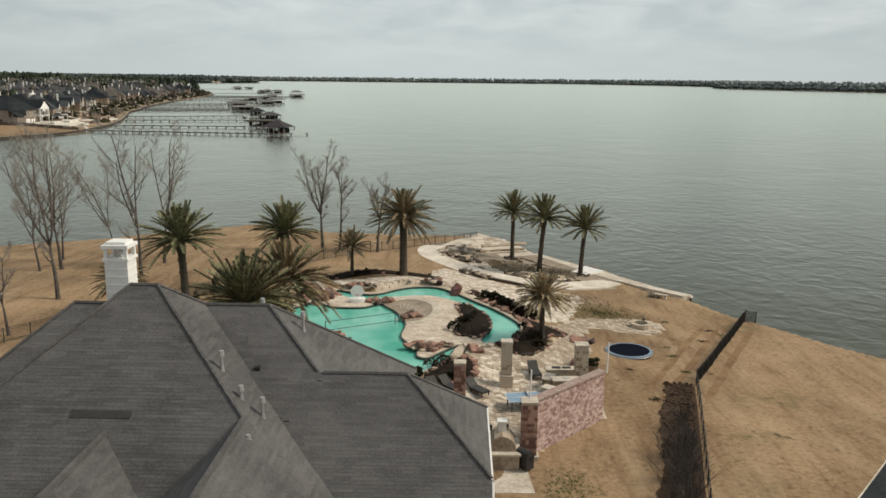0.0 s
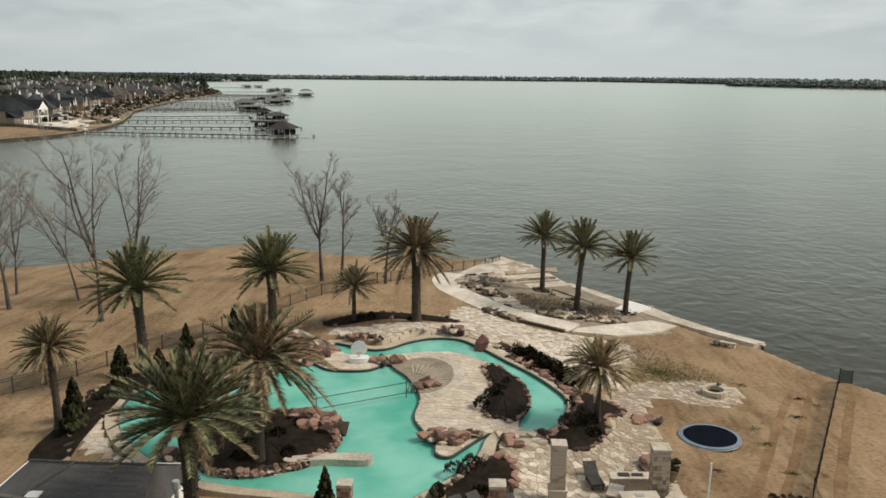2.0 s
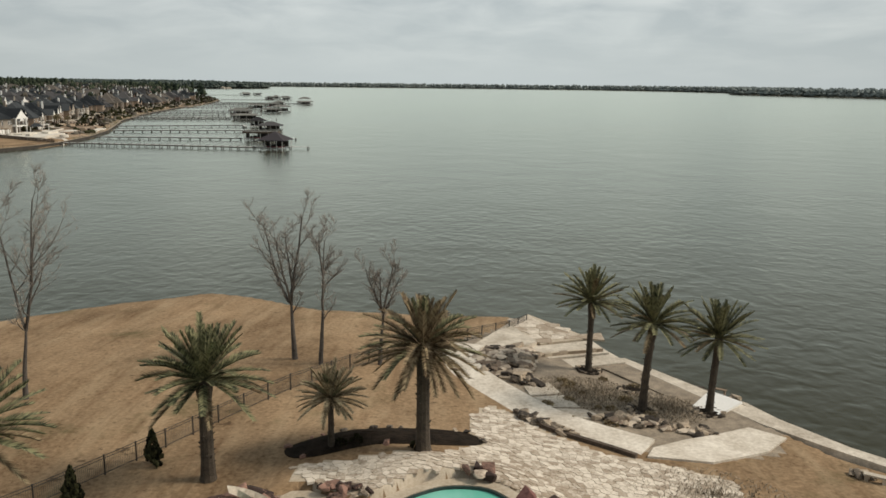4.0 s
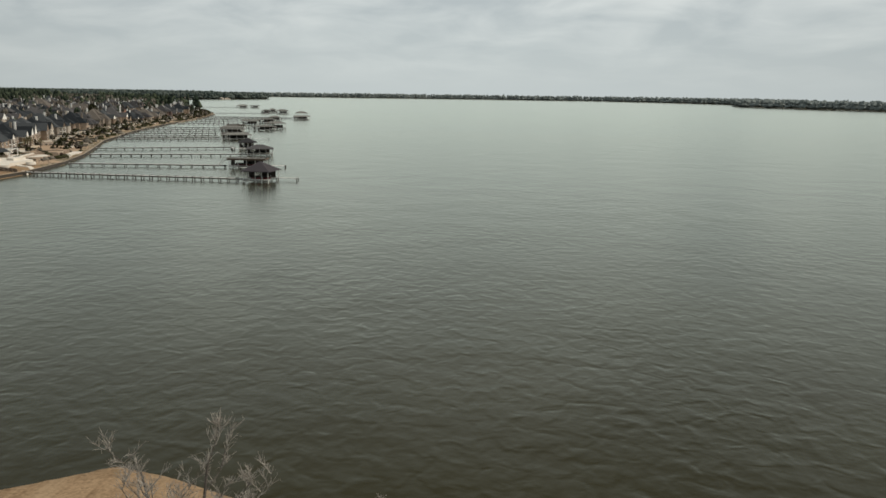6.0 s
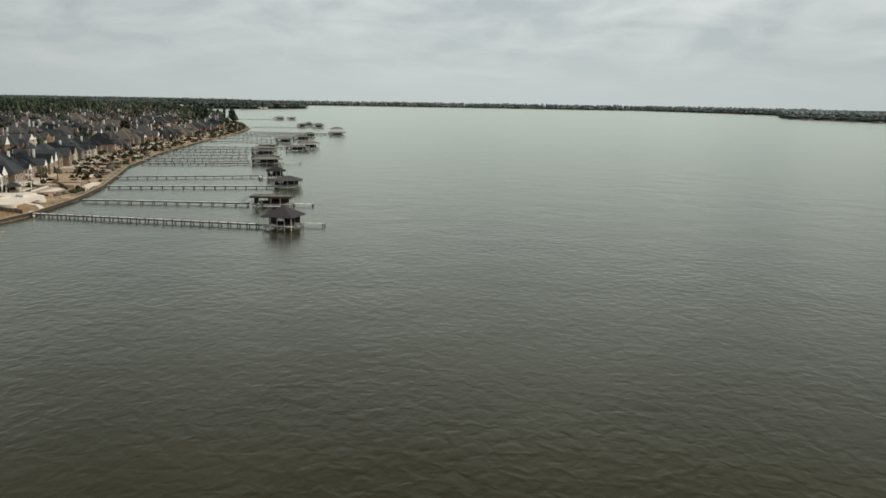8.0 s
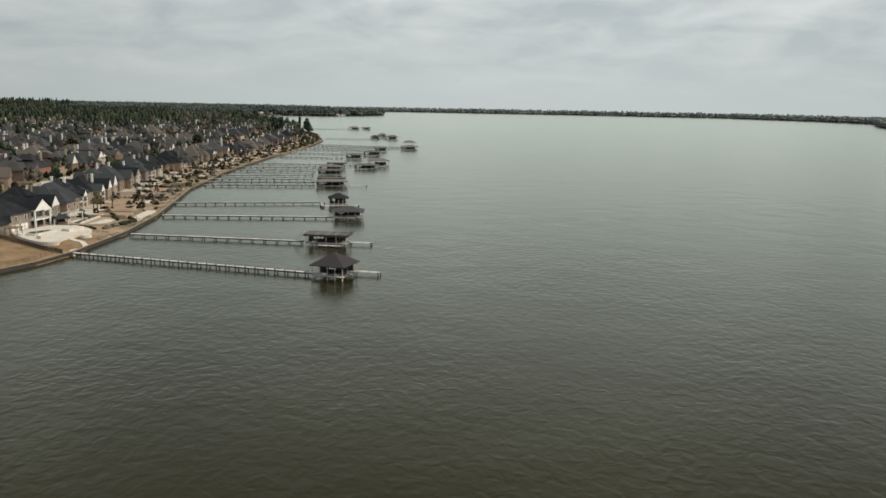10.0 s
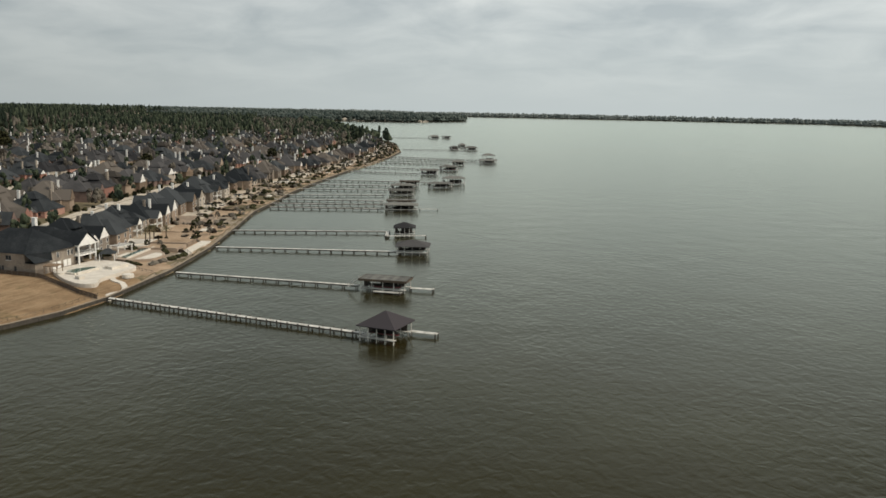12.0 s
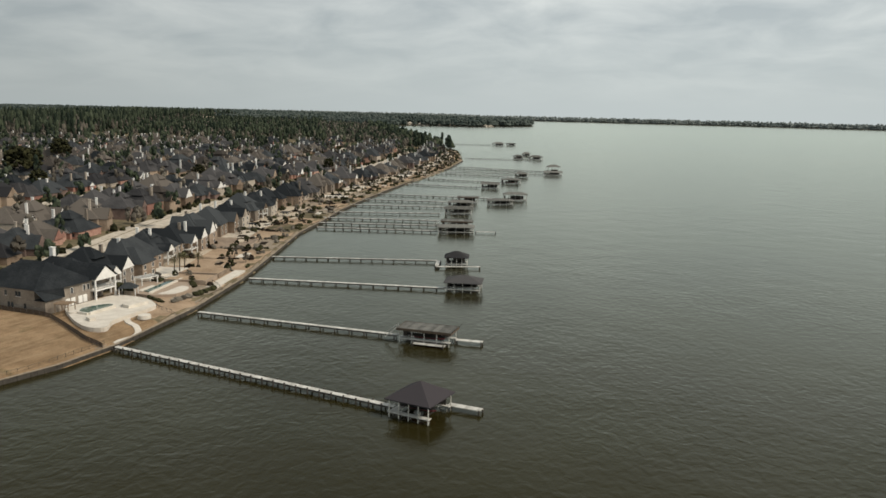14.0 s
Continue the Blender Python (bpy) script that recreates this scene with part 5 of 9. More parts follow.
b.done("frame", M_STEEL, t)
for k in range(6):
    a = 6.283 * k / 6
    b = Build()
    b.tube((2.06 * math.cos(a), 2.06 * math.sin(a), -0.15), (2.06 * math.cos(a), 2.06 * math.sin(a), 0.2), 0.045, 0.045, 6)
    b.done("leg", M_STEEL, t)

# fire pit
FP = (18.4, 80.2)
t = thing("fire_pit", "round stone fire pit on a paved circle", "fire pit", "", pose(*FP, ground_z(*FP)))
b = Build()
for k in range(18):
    a0, a1 = 6.283 * k / 18 + 0.02, 6.283 * (k + 1) / 18 - 0.02
    for lv in range(2):
        r0, r1, z0, z1 = 0.72, 1.05, -0.1 + 0.34 * lv, 0.22 + 0.34 * lv
        p = [(r * math.cos(a), r * math.sin(a)) for r, a in ((r0, a0), (r1, a0), (r1, a1), (r0, a1))]
        b.prism(p, z0, z1)
b.done("stone_ring", M_STONE, t)
b = Build()
b.poly(*[(0.75 * math.cos(6.283 * k / 18), 0.75 * math.sin(6.283 * k / 18), 0.2) for k in range(18)])
b.done("ash", M_MULCH, t, "dark ash")
b = Build()
b.lump(0.55, 0.8, 0.75, 0.28, 0.22, 0.22, random.Random(8), 0.2)
b.done("cap_stone", M_WOOD, t)

# small bench by the shore
t = thing("shore_bench", "small stone bench with a white edge by the water", "bench", "", pose(24.0, 95.0, ground_z(24.0, 95.0), 0, 0, -30))
b = Build()
b.box(0, 0, 0.4, 1.5, 0.5, 0.12)
b.done("seat", M_CONC, t)
for k in (-1, 1):
    b = Build()
    b.box(k * 0.55, 0, -0.1, 0.25, 0.45, 0.5)
    b.done("leg", M_STONE, t)
rock_pile(23.4, 95.6, 0.9, 0.5, 0.2, 5, 87, "dark rocks by the shore bench", None, 0.8)


# ---------------------------------------------------------------- lower terraces by the lake
def slab(name, pts, top, label, material=None, category="slab", thick=1.2, rounded=0):
    b = Build()
    b.prism(smooth_loop(pts, rounded) if rounded else pts, top - thick, top)
    return tagged(b.done(name, material or M_CONC), label, category)


slab("quay_slab", [(0.6, 129.6), (3.0, 133.4), (8.9, 124.9), (3.6, 122.6)], 1.58, "mortared base of the quay corner", M_MORTAR)
slab("quay_step", [(-2.0, 121.2), (1.5, 124.0), (3.4, 122.5), (9.0, 124.7), (10.2, 120.8), (3.0, 118.2)], 1.40, "wide concrete landing above the lake")
slab("upper_landing", [(-4.0, 119.5), (0.5, 128.6), (3.2, 122.6), (0.4, 119.2)], 1.85, "tan concrete landing above the quay")
slab("lower_step", [(3.2, 118.0), (10.4, 120.6), (11.4, 118.4), (4.6, 115.6)], 1.28, "worn concrete step toward the lake")
slab("boat_ramp", [(15.0, 107.6), (16.6, 105.8), (19.4, 108.6), (17.4, 111.2)], 1.35, "white concrete landing at the waterline", M_WHITE)
slab("shore_walk", [(10.6, 119.6), (11.6, 120.0), (21.0, 106.2), (24.8, 100.6), (28.3, 97.0), (27.0, 96.4), (23.0, 100.6), (19.6, 104.6)], 1.15, "pale concrete edge along the lake shore")


def draped(name, outline, lift, label, material=None, category="slab", depth=0.5):
    """A convex slab that follows the slope of the ground."""
    mid = np.mean(np.array(outline), 0)
    rings = []
    for f in (1.0, 0.7, 0.4):
        ring = []
        for k in range(len(outline)):
            (ax, ay), (bx, by) = outline[k], outline[(k + 1) % len(outline)]
            for t in (0.0, 0.34, 0.67):
                x, y = mid[0] + (ax + (bx - ax) * t - mid[0]) * f, mid[1] + (ay + (by - ay) * t - mid[1]) * f
                ring.append((x, y, ground_z(x, y) + lift))
        rings.append(ring)
    b = Build()
    n = len(rings[0])
    rings.insert(0, [(x, y, z - depth) for x, y, z in rings[0]])
    for r0, r1 in zip(rings, rings[1:]):
        for k in range(n):
            j = (k + 1) % n
            b.poly(r0[k], r0[j], r1[j], r1[k])
    b.poly(*rings[-1])
    return tagged(b.done(name, material or M_CONC), label, category)


M_PALECONC = mat("pale_worn_concrete", (0.42, 0.36, 0.285), (0.74, 0.68, 0.59), 0.4, 0.9, 0.35, 8)
draped("white_terrace", [(20.6, 101.8), (18.2, 103.3), (15.2, 101.4), (12.4, 99.8), (9.6, 97.6), (8.8, 95.8), (13.4, 96.0), (18.1, 98.8)], 0.16, "smooth white concrete terrace sloping to the shore", M_PALECONC)
for pts_ in ([(1.1, 109.4), (1.5, 107.2), (4.2, 108.6), (3.4, 111.0)], [(1.7, 106.8), (2.8, 104.7), (5.4, 105.4), (4.3, 108.2)], [(3.0, 104.4), (5.0, 102.6), (7.2, 103.4), (5.7, 105.0)]):
    draped("garden_slab", pts_, 0.12, "tan concrete slab beside the white garden path", M_CONC)
slab("shore_bank", [(6.2, 119.2), (10.7, 119.7), (19.7, 106.4), (19.0, 104.4), (14.5, 108.6), (9.4, 116.4)], 1.13, "bare sandy bank behind the concrete shore edge", M_SOIL, "bank")
# curved path down from the pool terrace
walkway = smooth_line([(-3.6, 121.0), (-4.6, 117.6), (-4.0, 113.4), (-2.2, 109.4), (-0.1, 105.9), (1.9, 102.9), (4.2, 100.8), (6.8, 99.0), (9.2, 97.6)], 6)
path_ob = coping("garden_path", walkway, 3.2, lambda x, y: ground_z(x, y) - 0.3, lambda x, y: ground_z(x, y) + 0.14, M_PALECONC, None, "", False)
tagged(path_ob, "pale curved concrete path down to the lake", "path")
low_wall = coping("retaining_wall", smooth_line([(0.0, 102.9), (0.9, 101.4), (2.3, 99.7), (4.2, 98.2), (6.2, 96.9), (8.0, 95.6)], 5), 0.35, lambda x, y: ground_z(x, y) - 0.5, lambda x, y: ground_z(x, y) + 0.3, M_TIMBER, None, "", False)
tagged(low_wall, "low curved retaining wall of brown stone", "wall")
step_wall = coping("step_wall", smooth_line([(3.2, 119.0), (6.0, 120.1), (9.6, 121.2)], 4), 0.4, 0.5, 1.72, M_STONE, None, "", False)
tagged(step_wall, "low stone wall beside the landing", "wall")
rock_pile(0.0, 116.4, 2.9, 4.6, 0.9, 130, 88, "terraced mound of pale and dark flat stones", None, 1.2, -18, 0.93)
rock_pile(0.9, 111.4, 1.9, 0.9, 0.4, 24, 98, "dark boulders at the foot of the stone mound", None, 1.1, -40, 0.1)
rock_pile(2.4, 100.2, 2.6, 0.4, 0.3, 22, 99, "dark rocks along the path's lower edge", None, 0.9, -42, 0.1)
rock_pile(9.6, 102.8, 3.8, 0.9, 0.45, 52, 90, "boulders edging the lower garden", None, 1.0, -6, 0.55)
rock_pile(13.4, 101.7, 1.8, 0.6, 0.3, 14, 91, "boulders along the white terrace", None, 0.8, -10)
rock_pile(17.6, 113.6, 3.6, 0.8, 0.3, 16, 92, "dark riprap rocks at the waterline", -0.1, 1.3, -38)
rock_pile(21.8, 107.0, 1.6, 0.6, 0.2, 8, 93, "dark riprap rocks beside the landing", -0.1, 1.2, -40)
for x, y, s in ((7.5, 115.9, 94), (10.5, 106.0, 95), (16.0, 106.3, 96), (10.6, 111.2, 97)):
    bed([(x + 1.1 * math.cos(6.283 * k / 16), y + 1.1 * math.sin(6.283 * k / 16)) for k in range(16)], "ring of stones round a palm's foot", None, 0.4, 0.5, True, s, 0.0, 0.14)
t = thing("park_bench", "small dark bench on the lower terrace", "bench", "", pose(18.6, 112.6, 0.5, 0, 0, -30))
b = Build()
b.box(0, 0, 0.4, 1.4, 0.4, 0.08)
b.done("seat", M_WOOD, t)
for k in (-1, 1):
    b = Build()
    b.box(k * 0.55, 0, -0.6, 0.1, 0.36, 1.0)
    b.done("leg", M_WOOD, t)

# sheet-pile bulkhead along the shore
def bulkhead(pts, top, label, cap=0.5, step=0.9, material=None, wood=None):
    t = thing("bulkhead", label, "bulkhead", "bulkheads")
    ob = coping("cap", pts, cap, top - 0.16, top, material or M_CONC, t, "", False)
    b = Build()
    c = np.array(pts)
    for a, e in zip(c, c[1:]):
        ln = float(np.linalg.norm(e - a))
        n = max(1, int(ln / step))
        ang = math.atan2(e[1] - a[1], e[0] - a[0])
        for k in range(n):
            p = a + (e - a) * (k + 0.5) / n
            b.box(p[0], p[1], -2.5, ln / n - 0.05, 0.18 + 0.08 * (k % 2), top + 2.34, ang)
    b.done("sheeting", wood or M_POST, t)
    return t


bulkhead([(3.2, 133.9), (8.9, 125.2), (10.8, 120.7), (13.3, 115.2), (19.8, 109.2), (21.5, 105.4), (24.5, 100.3), (28.2, 96.7)], 1.0, "concrete bulkhead along the garden's shore")


# ---------------------------------------------------------------- fences
def iron_fence(pts, height, label, panel=2.4, bars=0.14, solid=False, thick=0.011):
    t = thing("fence", label, "fence", "fences")
    rr = Build()
    for (ax, ay), (bx, by) in zip(pts, pts[1:]):
        ln = math.hypot(bx - ax, by - ay)
        n = max(1, round(ln / panel))
        ang = math.atan2(by - ay, bx - ax)
        for k in range(n + 1):
            x, y = ax + (bx - ax) * k / n, ay + (by - ay) * k / n
            b = Build()
            b.box(x, y, ground_z(x, y) - 0.2, 0.075, 0.075, height + 0.27, ang)
            b.done("post", M_IRON, t)
        b = Build()
        for k in range(n):
            x0, y0, x1, y1 = ax + (bx - ax) * k / n, ay + (by - ay) * k / n, ax + (bx - ax) * (k + 1) / n, ay + (by - ay) * (k + 1) / n
            z0, z1 = ground_z(x0, y0), ground_z(x1, y1)
            for h in (0.15, height - 0.18, height):
                b.tube((x0, y0, z0 + h), (x1, y1, z1 + h), 0.022, 0.022, 4, False)
            m = int(ln / n / bars)
            for i in range(1, m):
                s = i / m
                x, y, z = x0 + (x1 - x0) * s, y0 + (y1 - y0) * s, z0 + (z1 - z0) * s
                w = thick
                if solid:
                    b.box(x, y, z + 0.05, bars * 0.93, 0.02, height - 0.08, ang)
                else:
                    b.tube((x, y, z + 0.1), (x, y, z + height), w, w, 3, False)
        b.done("panel", M_TIMBER if solid else M_IRON, t)
    return t


iron_fence([(2.7, 131.0), (0.6, 127.4), (-6.8, 119.0), (-14.0, 110.4), (-21.5, 97.2), (-28.4, 84.9), (-32.8, 78.2), (-39.0, 70.6), (-48.0, 60.0)], 1.3, "black iron fence across the dry lawn", bars=0.13)
iron_fence([(32.4, 86.8), (30.9, 86.0), (18.9, 62.0)], 1.35, "dark close-barred fence down to the lake", bars=0.1, thick=0.024)
iron_fence([(18.9, 62.0), (16.4, 51.5), (13.6, 40.0), (11.5, 32.0)], 1.1, "thin wire fence between the lots", 2.4, 0.5)

# strip of dark litter by the wire fence, its darkness standing in for shade
b = Build()
for k in range(110):
    f0, f1 = k / 110, (k + 1) / 110
    row = [(16.3 - 7.2 * f + 0.22 * math.sin(f * 17) + 0.1 * math.sin(f * 47 + 1) + 0.08 * math.sin(f * 131) + (1.2 * (1 - f * 20) if f < 0.05 else 0), 62.2 - 30 * f, 18.7 - 7.2 * f, 61.8 - 30 * f) for f in (f0, f1)]
    b.poly(*[(x, y, ground_z(x, y) + 0.06) for x, y in (row[0][:2], row[0][2:], row[1][2:], row[1][:2])][::-1])
lrng = random.Random(77)
for k in range(1500):
    f, g = lrng.random(), lrng.random() ** 0.7
    x, y = 16.3 - 7.2 * f + 2.3 * g, 62.2 - 30 * f
    q = lrng.uniform(0.04, 0.17)
    b.lump(x, y, ground_z(x, y) + 0.06, q, q, q * lrng.uniform(0.3, 0.8), lrng, 0.5)
tagged(b.done("shaded_litter_strip", M_LITTER), "strip of leaf litter darkened for shade along the wire fence", "leaf litter", kind="stuff")


def brush(x, y, h, seed, label="tangle of bare dark stems by the fence", m=None):
    rng = random.Random(seed)
    t = thing("bare_shrub", label, "shrub", "bare shrubs", pose(x, y, ground_z(x, y)))
    b = Build()
    for k in range(26):
        a, e = rng.random() * 6.28, rng.uniform(0.7, 1.5)
        d = Vector((math.cos(a) * math.cos(e), math.sin(a) * math.cos(e), math.sin(e)))
        ln = h * rng.uniform(0.5, 1.1)
        p = Vector((rng.uniform(-0.3, 0.3), rng.uniform(-0.3, 0.3), -0.05))
        q = p + d * ln * 0.55
        b.tube(p, q, 0.025, 0.017, 4, False)
        for j in range(3):
            d2 = (d + Vector((rng.uniform(-1, 1), rng.uniform(-1, 1), rng.uniform(-0.2, 0.6))) * 0.6).normalized()
            b.tube(q, q + d2 * ln * 0.5, 0.015, 0.006, 3, False)
    b.done("stem", m or M_BARK, t)
    return t


for k, (x, y) in enumerate(((14.9, 50.0), (14.2, 46.8), (13.4, 43.6), (14.6, 48.2), (12.4, 40.6), (13.0, 45.0), (15.4, 52.8), (14.4, 49.0), (13.8, 47.8), (13.6, 45.8), (12.8, 42.4), (12.2, 43.0), (13.2, 48.6))):
    brush(x, y, 2.0 + 0.3 * (k % 3), 300 + k)

# ---------------------------------------------------------------- palms and trees
def palm(x, y, total, trunk_r=0.32, lean=(0, 0), dry=0.0, fronds=46, spread=3.2, seed=1, label="", z=None, droop=1.0):
    rng = random.Random(seed)
    z = ground_z(x, y) if z is None else z
    p = thing("palm_tree", label or "date palm with a rough brown trunk and feathery green crown", "palm tree", "palms of the garden", pose(x, y, z))
    h = total - spread * 0.55
    b = Build()
    pts = [Vector((lean[0] * (s ** 1.5), lean[1] * (s ** 1.5), h * s - 0.3 * (s == 0))) for s in (0, 0.06, 0.2, 0.4, 0.6, 0.8, 0.93, 1.0)]
    rad = [1.45, 1.12, 1.0, 0.95, 0.92, 0.95, 1.25, 1.1]
    for i in range(len(pts) - 1):
        b.tube(pts[i], pts[i + 1], trunk_r * rad[i], trunk_r * rad[i + 1], 10, i == len(pts) - 2)
    for k in range(int(h * 9)):
        s = rng.random()
        a = rng.random() * 6.28
        c = Vector((lean[0] * s ** 1.5, lean[1] * s ** 1.5, h * s))
        r = trunk_r * 0.98
        d = Vector((math.cos(a), math.sin(a), 0))
        b.tube(c + d * r * 0.8, c + d * (r * 1.25) + Vector((0, 0, 0.12)), 0.07, 0.02, 4)
    b.done("trunk", M_PALMBARK, p, smooth=False)
    top = pts[-1]
    live, dead, stem = Build(), Build(), Build()
    for k in range(fronds):
        f = k / fronds
        az = k * 2.39996 + rng.random() * 0.4
        # young fronds stand, the next spread wide, old ones hang
        el = radians(84 - 98 * f ** 0.9 * (0.5 + 0.5 * droop) + rng.uniform(-9, 9))
        ln = spread * rng.uniform(0.84, 1.12) * (0.82 + 0.26 * math.sin(0.5 + f * 2.6))
        d = Vector((math.cos(az) * math.cos(el), math.sin(az) * math.cos(el), math.sin(el)))
        bend = rng.uniform(0.05, 0.22) * ln * droop * droop * (0.5 + max(math.cos(el), 0))
        dest = dead if rng.random() < dry + (0.4 if f > 0.88 else 0) else live
        side0 = Vector((-math.sin(az), math.cos(az), 0))
        line = [top + d * (ln * s) + Vector((0, 0, -bend * s ** 2.4)) for s in (0, 0.15, 0.3, 0.45, 0.6, 0.75, 0.88, 1.0)]
        for i in range(0, 7, 2):
            stem.tube(line[i], line[min(i + 2, 7)], 0.035 * (1 - i / 9), 0.03 * (1 - i / 9), 3, False)
        n = 34
        fold = rng.uniform(0.25, 0.7)
        for j in range(n):
            s = 0.16 + 0.84 * j / (n - 1)
            q = s * 7
            i0 = min(int(q), 6)
            c = line[i0].lerp(line[i0 + 1], q - i0)
            along = (line[i0 + 1] - line[i0]).normalized()
            up = side0.cross(along)
            if up.z < 0:
                up = -up
            w = spread * 0.145 * (0.4 + 0.75 * math.sin(math.pi * (0.14 + 0.8 * s)))
            for sg in (-1, 1):
                dirn = (side0 * sg * 0.7 + along * 0.95 + up * fold).normalized()
                tip = c + dirn * w * rng.uniform(0.8, 1.2) + Vector((0, 0, -0.12 * w))
                wd = along * (0.055 * spread / 3)
                dest.poly(c - wd, c + wd, tip)
    if live.f:
        tagged(live.done("crown", M_FROND, p), kind="stuff")
    if dead.f:
        tagged(dead.done("dry_frond", M_STRAW if dry > 0.8 else M_DRY, p, "hanging dry fronds"), kind="stuff")
    tagged(stem.done("frond_stem", M_FROND if dry < 0.5 else M_DRY, p), kind="stuff")
    return p


def bare_tree(x, y, total, seed, r0=0.2, lean=(0, 0), trunk_frac=0.42, spread=0.5, label="", forks=3):
    """A slender winter tree: one stem that forks into steep limbs, which bend upwards and end in a haze of fine twigs."""
    rng = random.Random(seed)
    t = thing("bare_tree", label or "leafless winter tree with a dark trunk and fine grey twigs", "tree", "bare trees by the lake", pose(x, y, ground_z(x, y)))
    trunk, limbs, twigs = Build(), Build(), Build()
    pull = Vector((lean[0], lean[1], 0)) / total

    def twig_fan(p, d, size):
        for k in range(3):
            side = Vector((rng.uniform(-1, 1), rng.uniform(-1, 1), rng.uniform(-0.2, 0.9)))
            e = p + (d * 0.7 + side * 0.8).normalized() * size * rng.uniform(0.5, 1.0)
            twigs.tube(p, e, 0.014, 0.008, 3, False)
            side = Vector((rng.uniform(-1, 1), rng.uniform(-1, 1), rng.uniform(-0.3, 0.8)))
            f = p.lerp(e, rng.uniform(0.4, 1.0))
            twigs.tube(f, f + side.normalized() * size * rng.uniform(0.25, 0.5), 0.008, 0.005, 3, False)

    def grow(p, d, ln, r, level):
        dest = trunk if level == 0 else (limbs if level < 3 else twigs)
        n = (6, 6, 4, 3)[level]
        q = p
        for i in range(n):
            jit = Vector((rng.uniform(-1, 1), rng.uniform(-1, 1), rng.uniform(-0.2, 0.3))) * (0.06, 0.15, 0.24, 0.3)[level]
            d2 = (d + pull * 0.2 + jit + Vector((0, 0, (0.0, 0.15, 0.12, 0.06)[level]))).normalized()
            e = q + d2 * (ln / n)
            ra, rb = r * (1 - 0.62 * i / n), r * (1 - 0.62 * (i + 1) / n)
            dest.tube(q, e, ra, rb, (9, 6, 4, 3)[level], False)
            # side shoots
            for k in range((1 if i >= 3 and rng.random() < 0.5 else 0, 1, 2 if i % 2 else 1, 0)[level]):
                a = rng.random() * 6.283
                side = Vector((math.cos(a), math.sin(a), rng.uniform(0.0, 0.5)))
                if level < 3:
                    grow(e, (d2 * 0.55 + side * 0.75).normalized(), ln * (0.5, 0.46, 0.5)[level] * rng.uniform(0.6, 1.15) * (1 - 0.35 * i / n), max(rb * 0.6, 0.022), level + 1 if level else 2)
            if level == 3 or (level == 2 and i == n - 1):
                twig_fan(e, d2, total * 0.045)
            q, d = e, d2
        if level == 0:
            a0 = rng.random() * 6.283
            for k in range(forks):
                a = a0 + 6.283 * k / forks + rng.uniform(-0.5, 0.5)
                side = Vector((math.cos(a), math.sin(a), 0))
                lead = k == 0
                grow(q, (d + side * spread * (0.2 if lead else rng.uniform(1.0, 1.7))).normalized(), (total - total * trunk_frac) * (1.0 if lead else rng.uniform(0.7, 0.95)), r * (0.55 if lead else 0.45), 1)

    grow(Vector((0, 0, -0.2)), Vector((pull.x, pull.y, 1)).normalized(), total * trunk_frac, r0, 0)
    trunk.done("trunk", M_BARK, t)
    limbs.done("limb", M_BARK, t)
    tagged(twigs.done("twig", M_BRANCH, t), kind="stuff")
    return t


palm(7.5, 115.9, 8.6, 0.30, (0.05, 0), 0.05, 66, 3.5, 11)
palm(10.5, 106.0, 9.3, 0.32, (0.5, 0), 0.05, 68, 3.6, 12)
palm(16.0, 106.3, 8.2, 0.30, (0.4, 0.2), 0.05, 68, 3.5, 13)
palm(-6.5, 91.6, 9.1, 0.44, (0, 0), 0.8, 90, 4.0, 14, "mature palm with a thick trunk and drooping brown-green crown", droop=1.2)
palm(-12.4, 91.6, 4.7, 0.20, (0, 0), 0.85, 74, 2.4, 15, "small palm with a thin trunk and half-dry crown")
palm(-19.4, 88.4, 8.5, 0.42, (0, 0), 0.05, 84, 3.9, 16)
palm(-26.9, 77.4, 9.5, 0.40, (-0.3, 0), 0.06, 84, 4.0, 17)
palm(-28.9, 67.6, 7.0, 0.26, (-0.2, 0), 0.78, 96, 2.4, 18, "palm with a half-dried crown beside the fence", droop=1.25)
palm(-13.5, 49.6, 11.2, 0.36, (-0.1, 0.2), 0.16, 104, 3.5, 19, "large palm with long green fronds behind the house")
palm(-14.0, 62.4, 8.8, 0.34, (0.2, 0.2), 0.7, 84, 4.2, 20, "palm with long browned fronds on the pool island", droop=1.35)
palm(7.3, 69.6, 5.2, 0.25, (0.0, 0), 0.96, 120, 2.5, 21, "palm with a dry straw-coloured crown in a mulch bed", droop=1.2)

for x, y, h, seed, r, lx, ly in ((-19.4, 113.0, 13.4, 31, 0.25, 0.2, 0), (-16.8, 111.6, 12.0, 32, 0.2, 0.8, 0), (-11.6, 112.2, 9.8, 33, 0.2, 0.3, 0), (-37.4, 92.9, 17.0, 34, 0.23, -0.8, -0.5),
                                 (-37.5, 100.7, 15.6, 35, 0.2, 0.1, 0), (-43.2, 100.3, 13.6, 36, 0.13, -1.6, -1), (-48.7, 96.6, 15.5, 37, 0.22, -1.2, 0), (-52.7, 105.0, 12.6, 38, 0.16, 0.7, 0),
                                 (-50.8, 95.4, 11.5, 39, 0.15, -0.5, 0), (-42.7, 83.3, 16.4, 40, 0.24, -0.4, 0), (-41.2, 70.9, 9.0, 41, 0.16, -0.6, 0)):
    bare_tree(x, y, h, seed, r * 1.15, (lx, ly), {31: 0.40, 32: 0.52, 33: 0.50}.get(seed, 0.36), {31: 0.36, 32: 0.12, 33: 0.5}.get(seed, 0.3), forks={31: 4, 32: 2, 33: 4}.get(seed, 3))


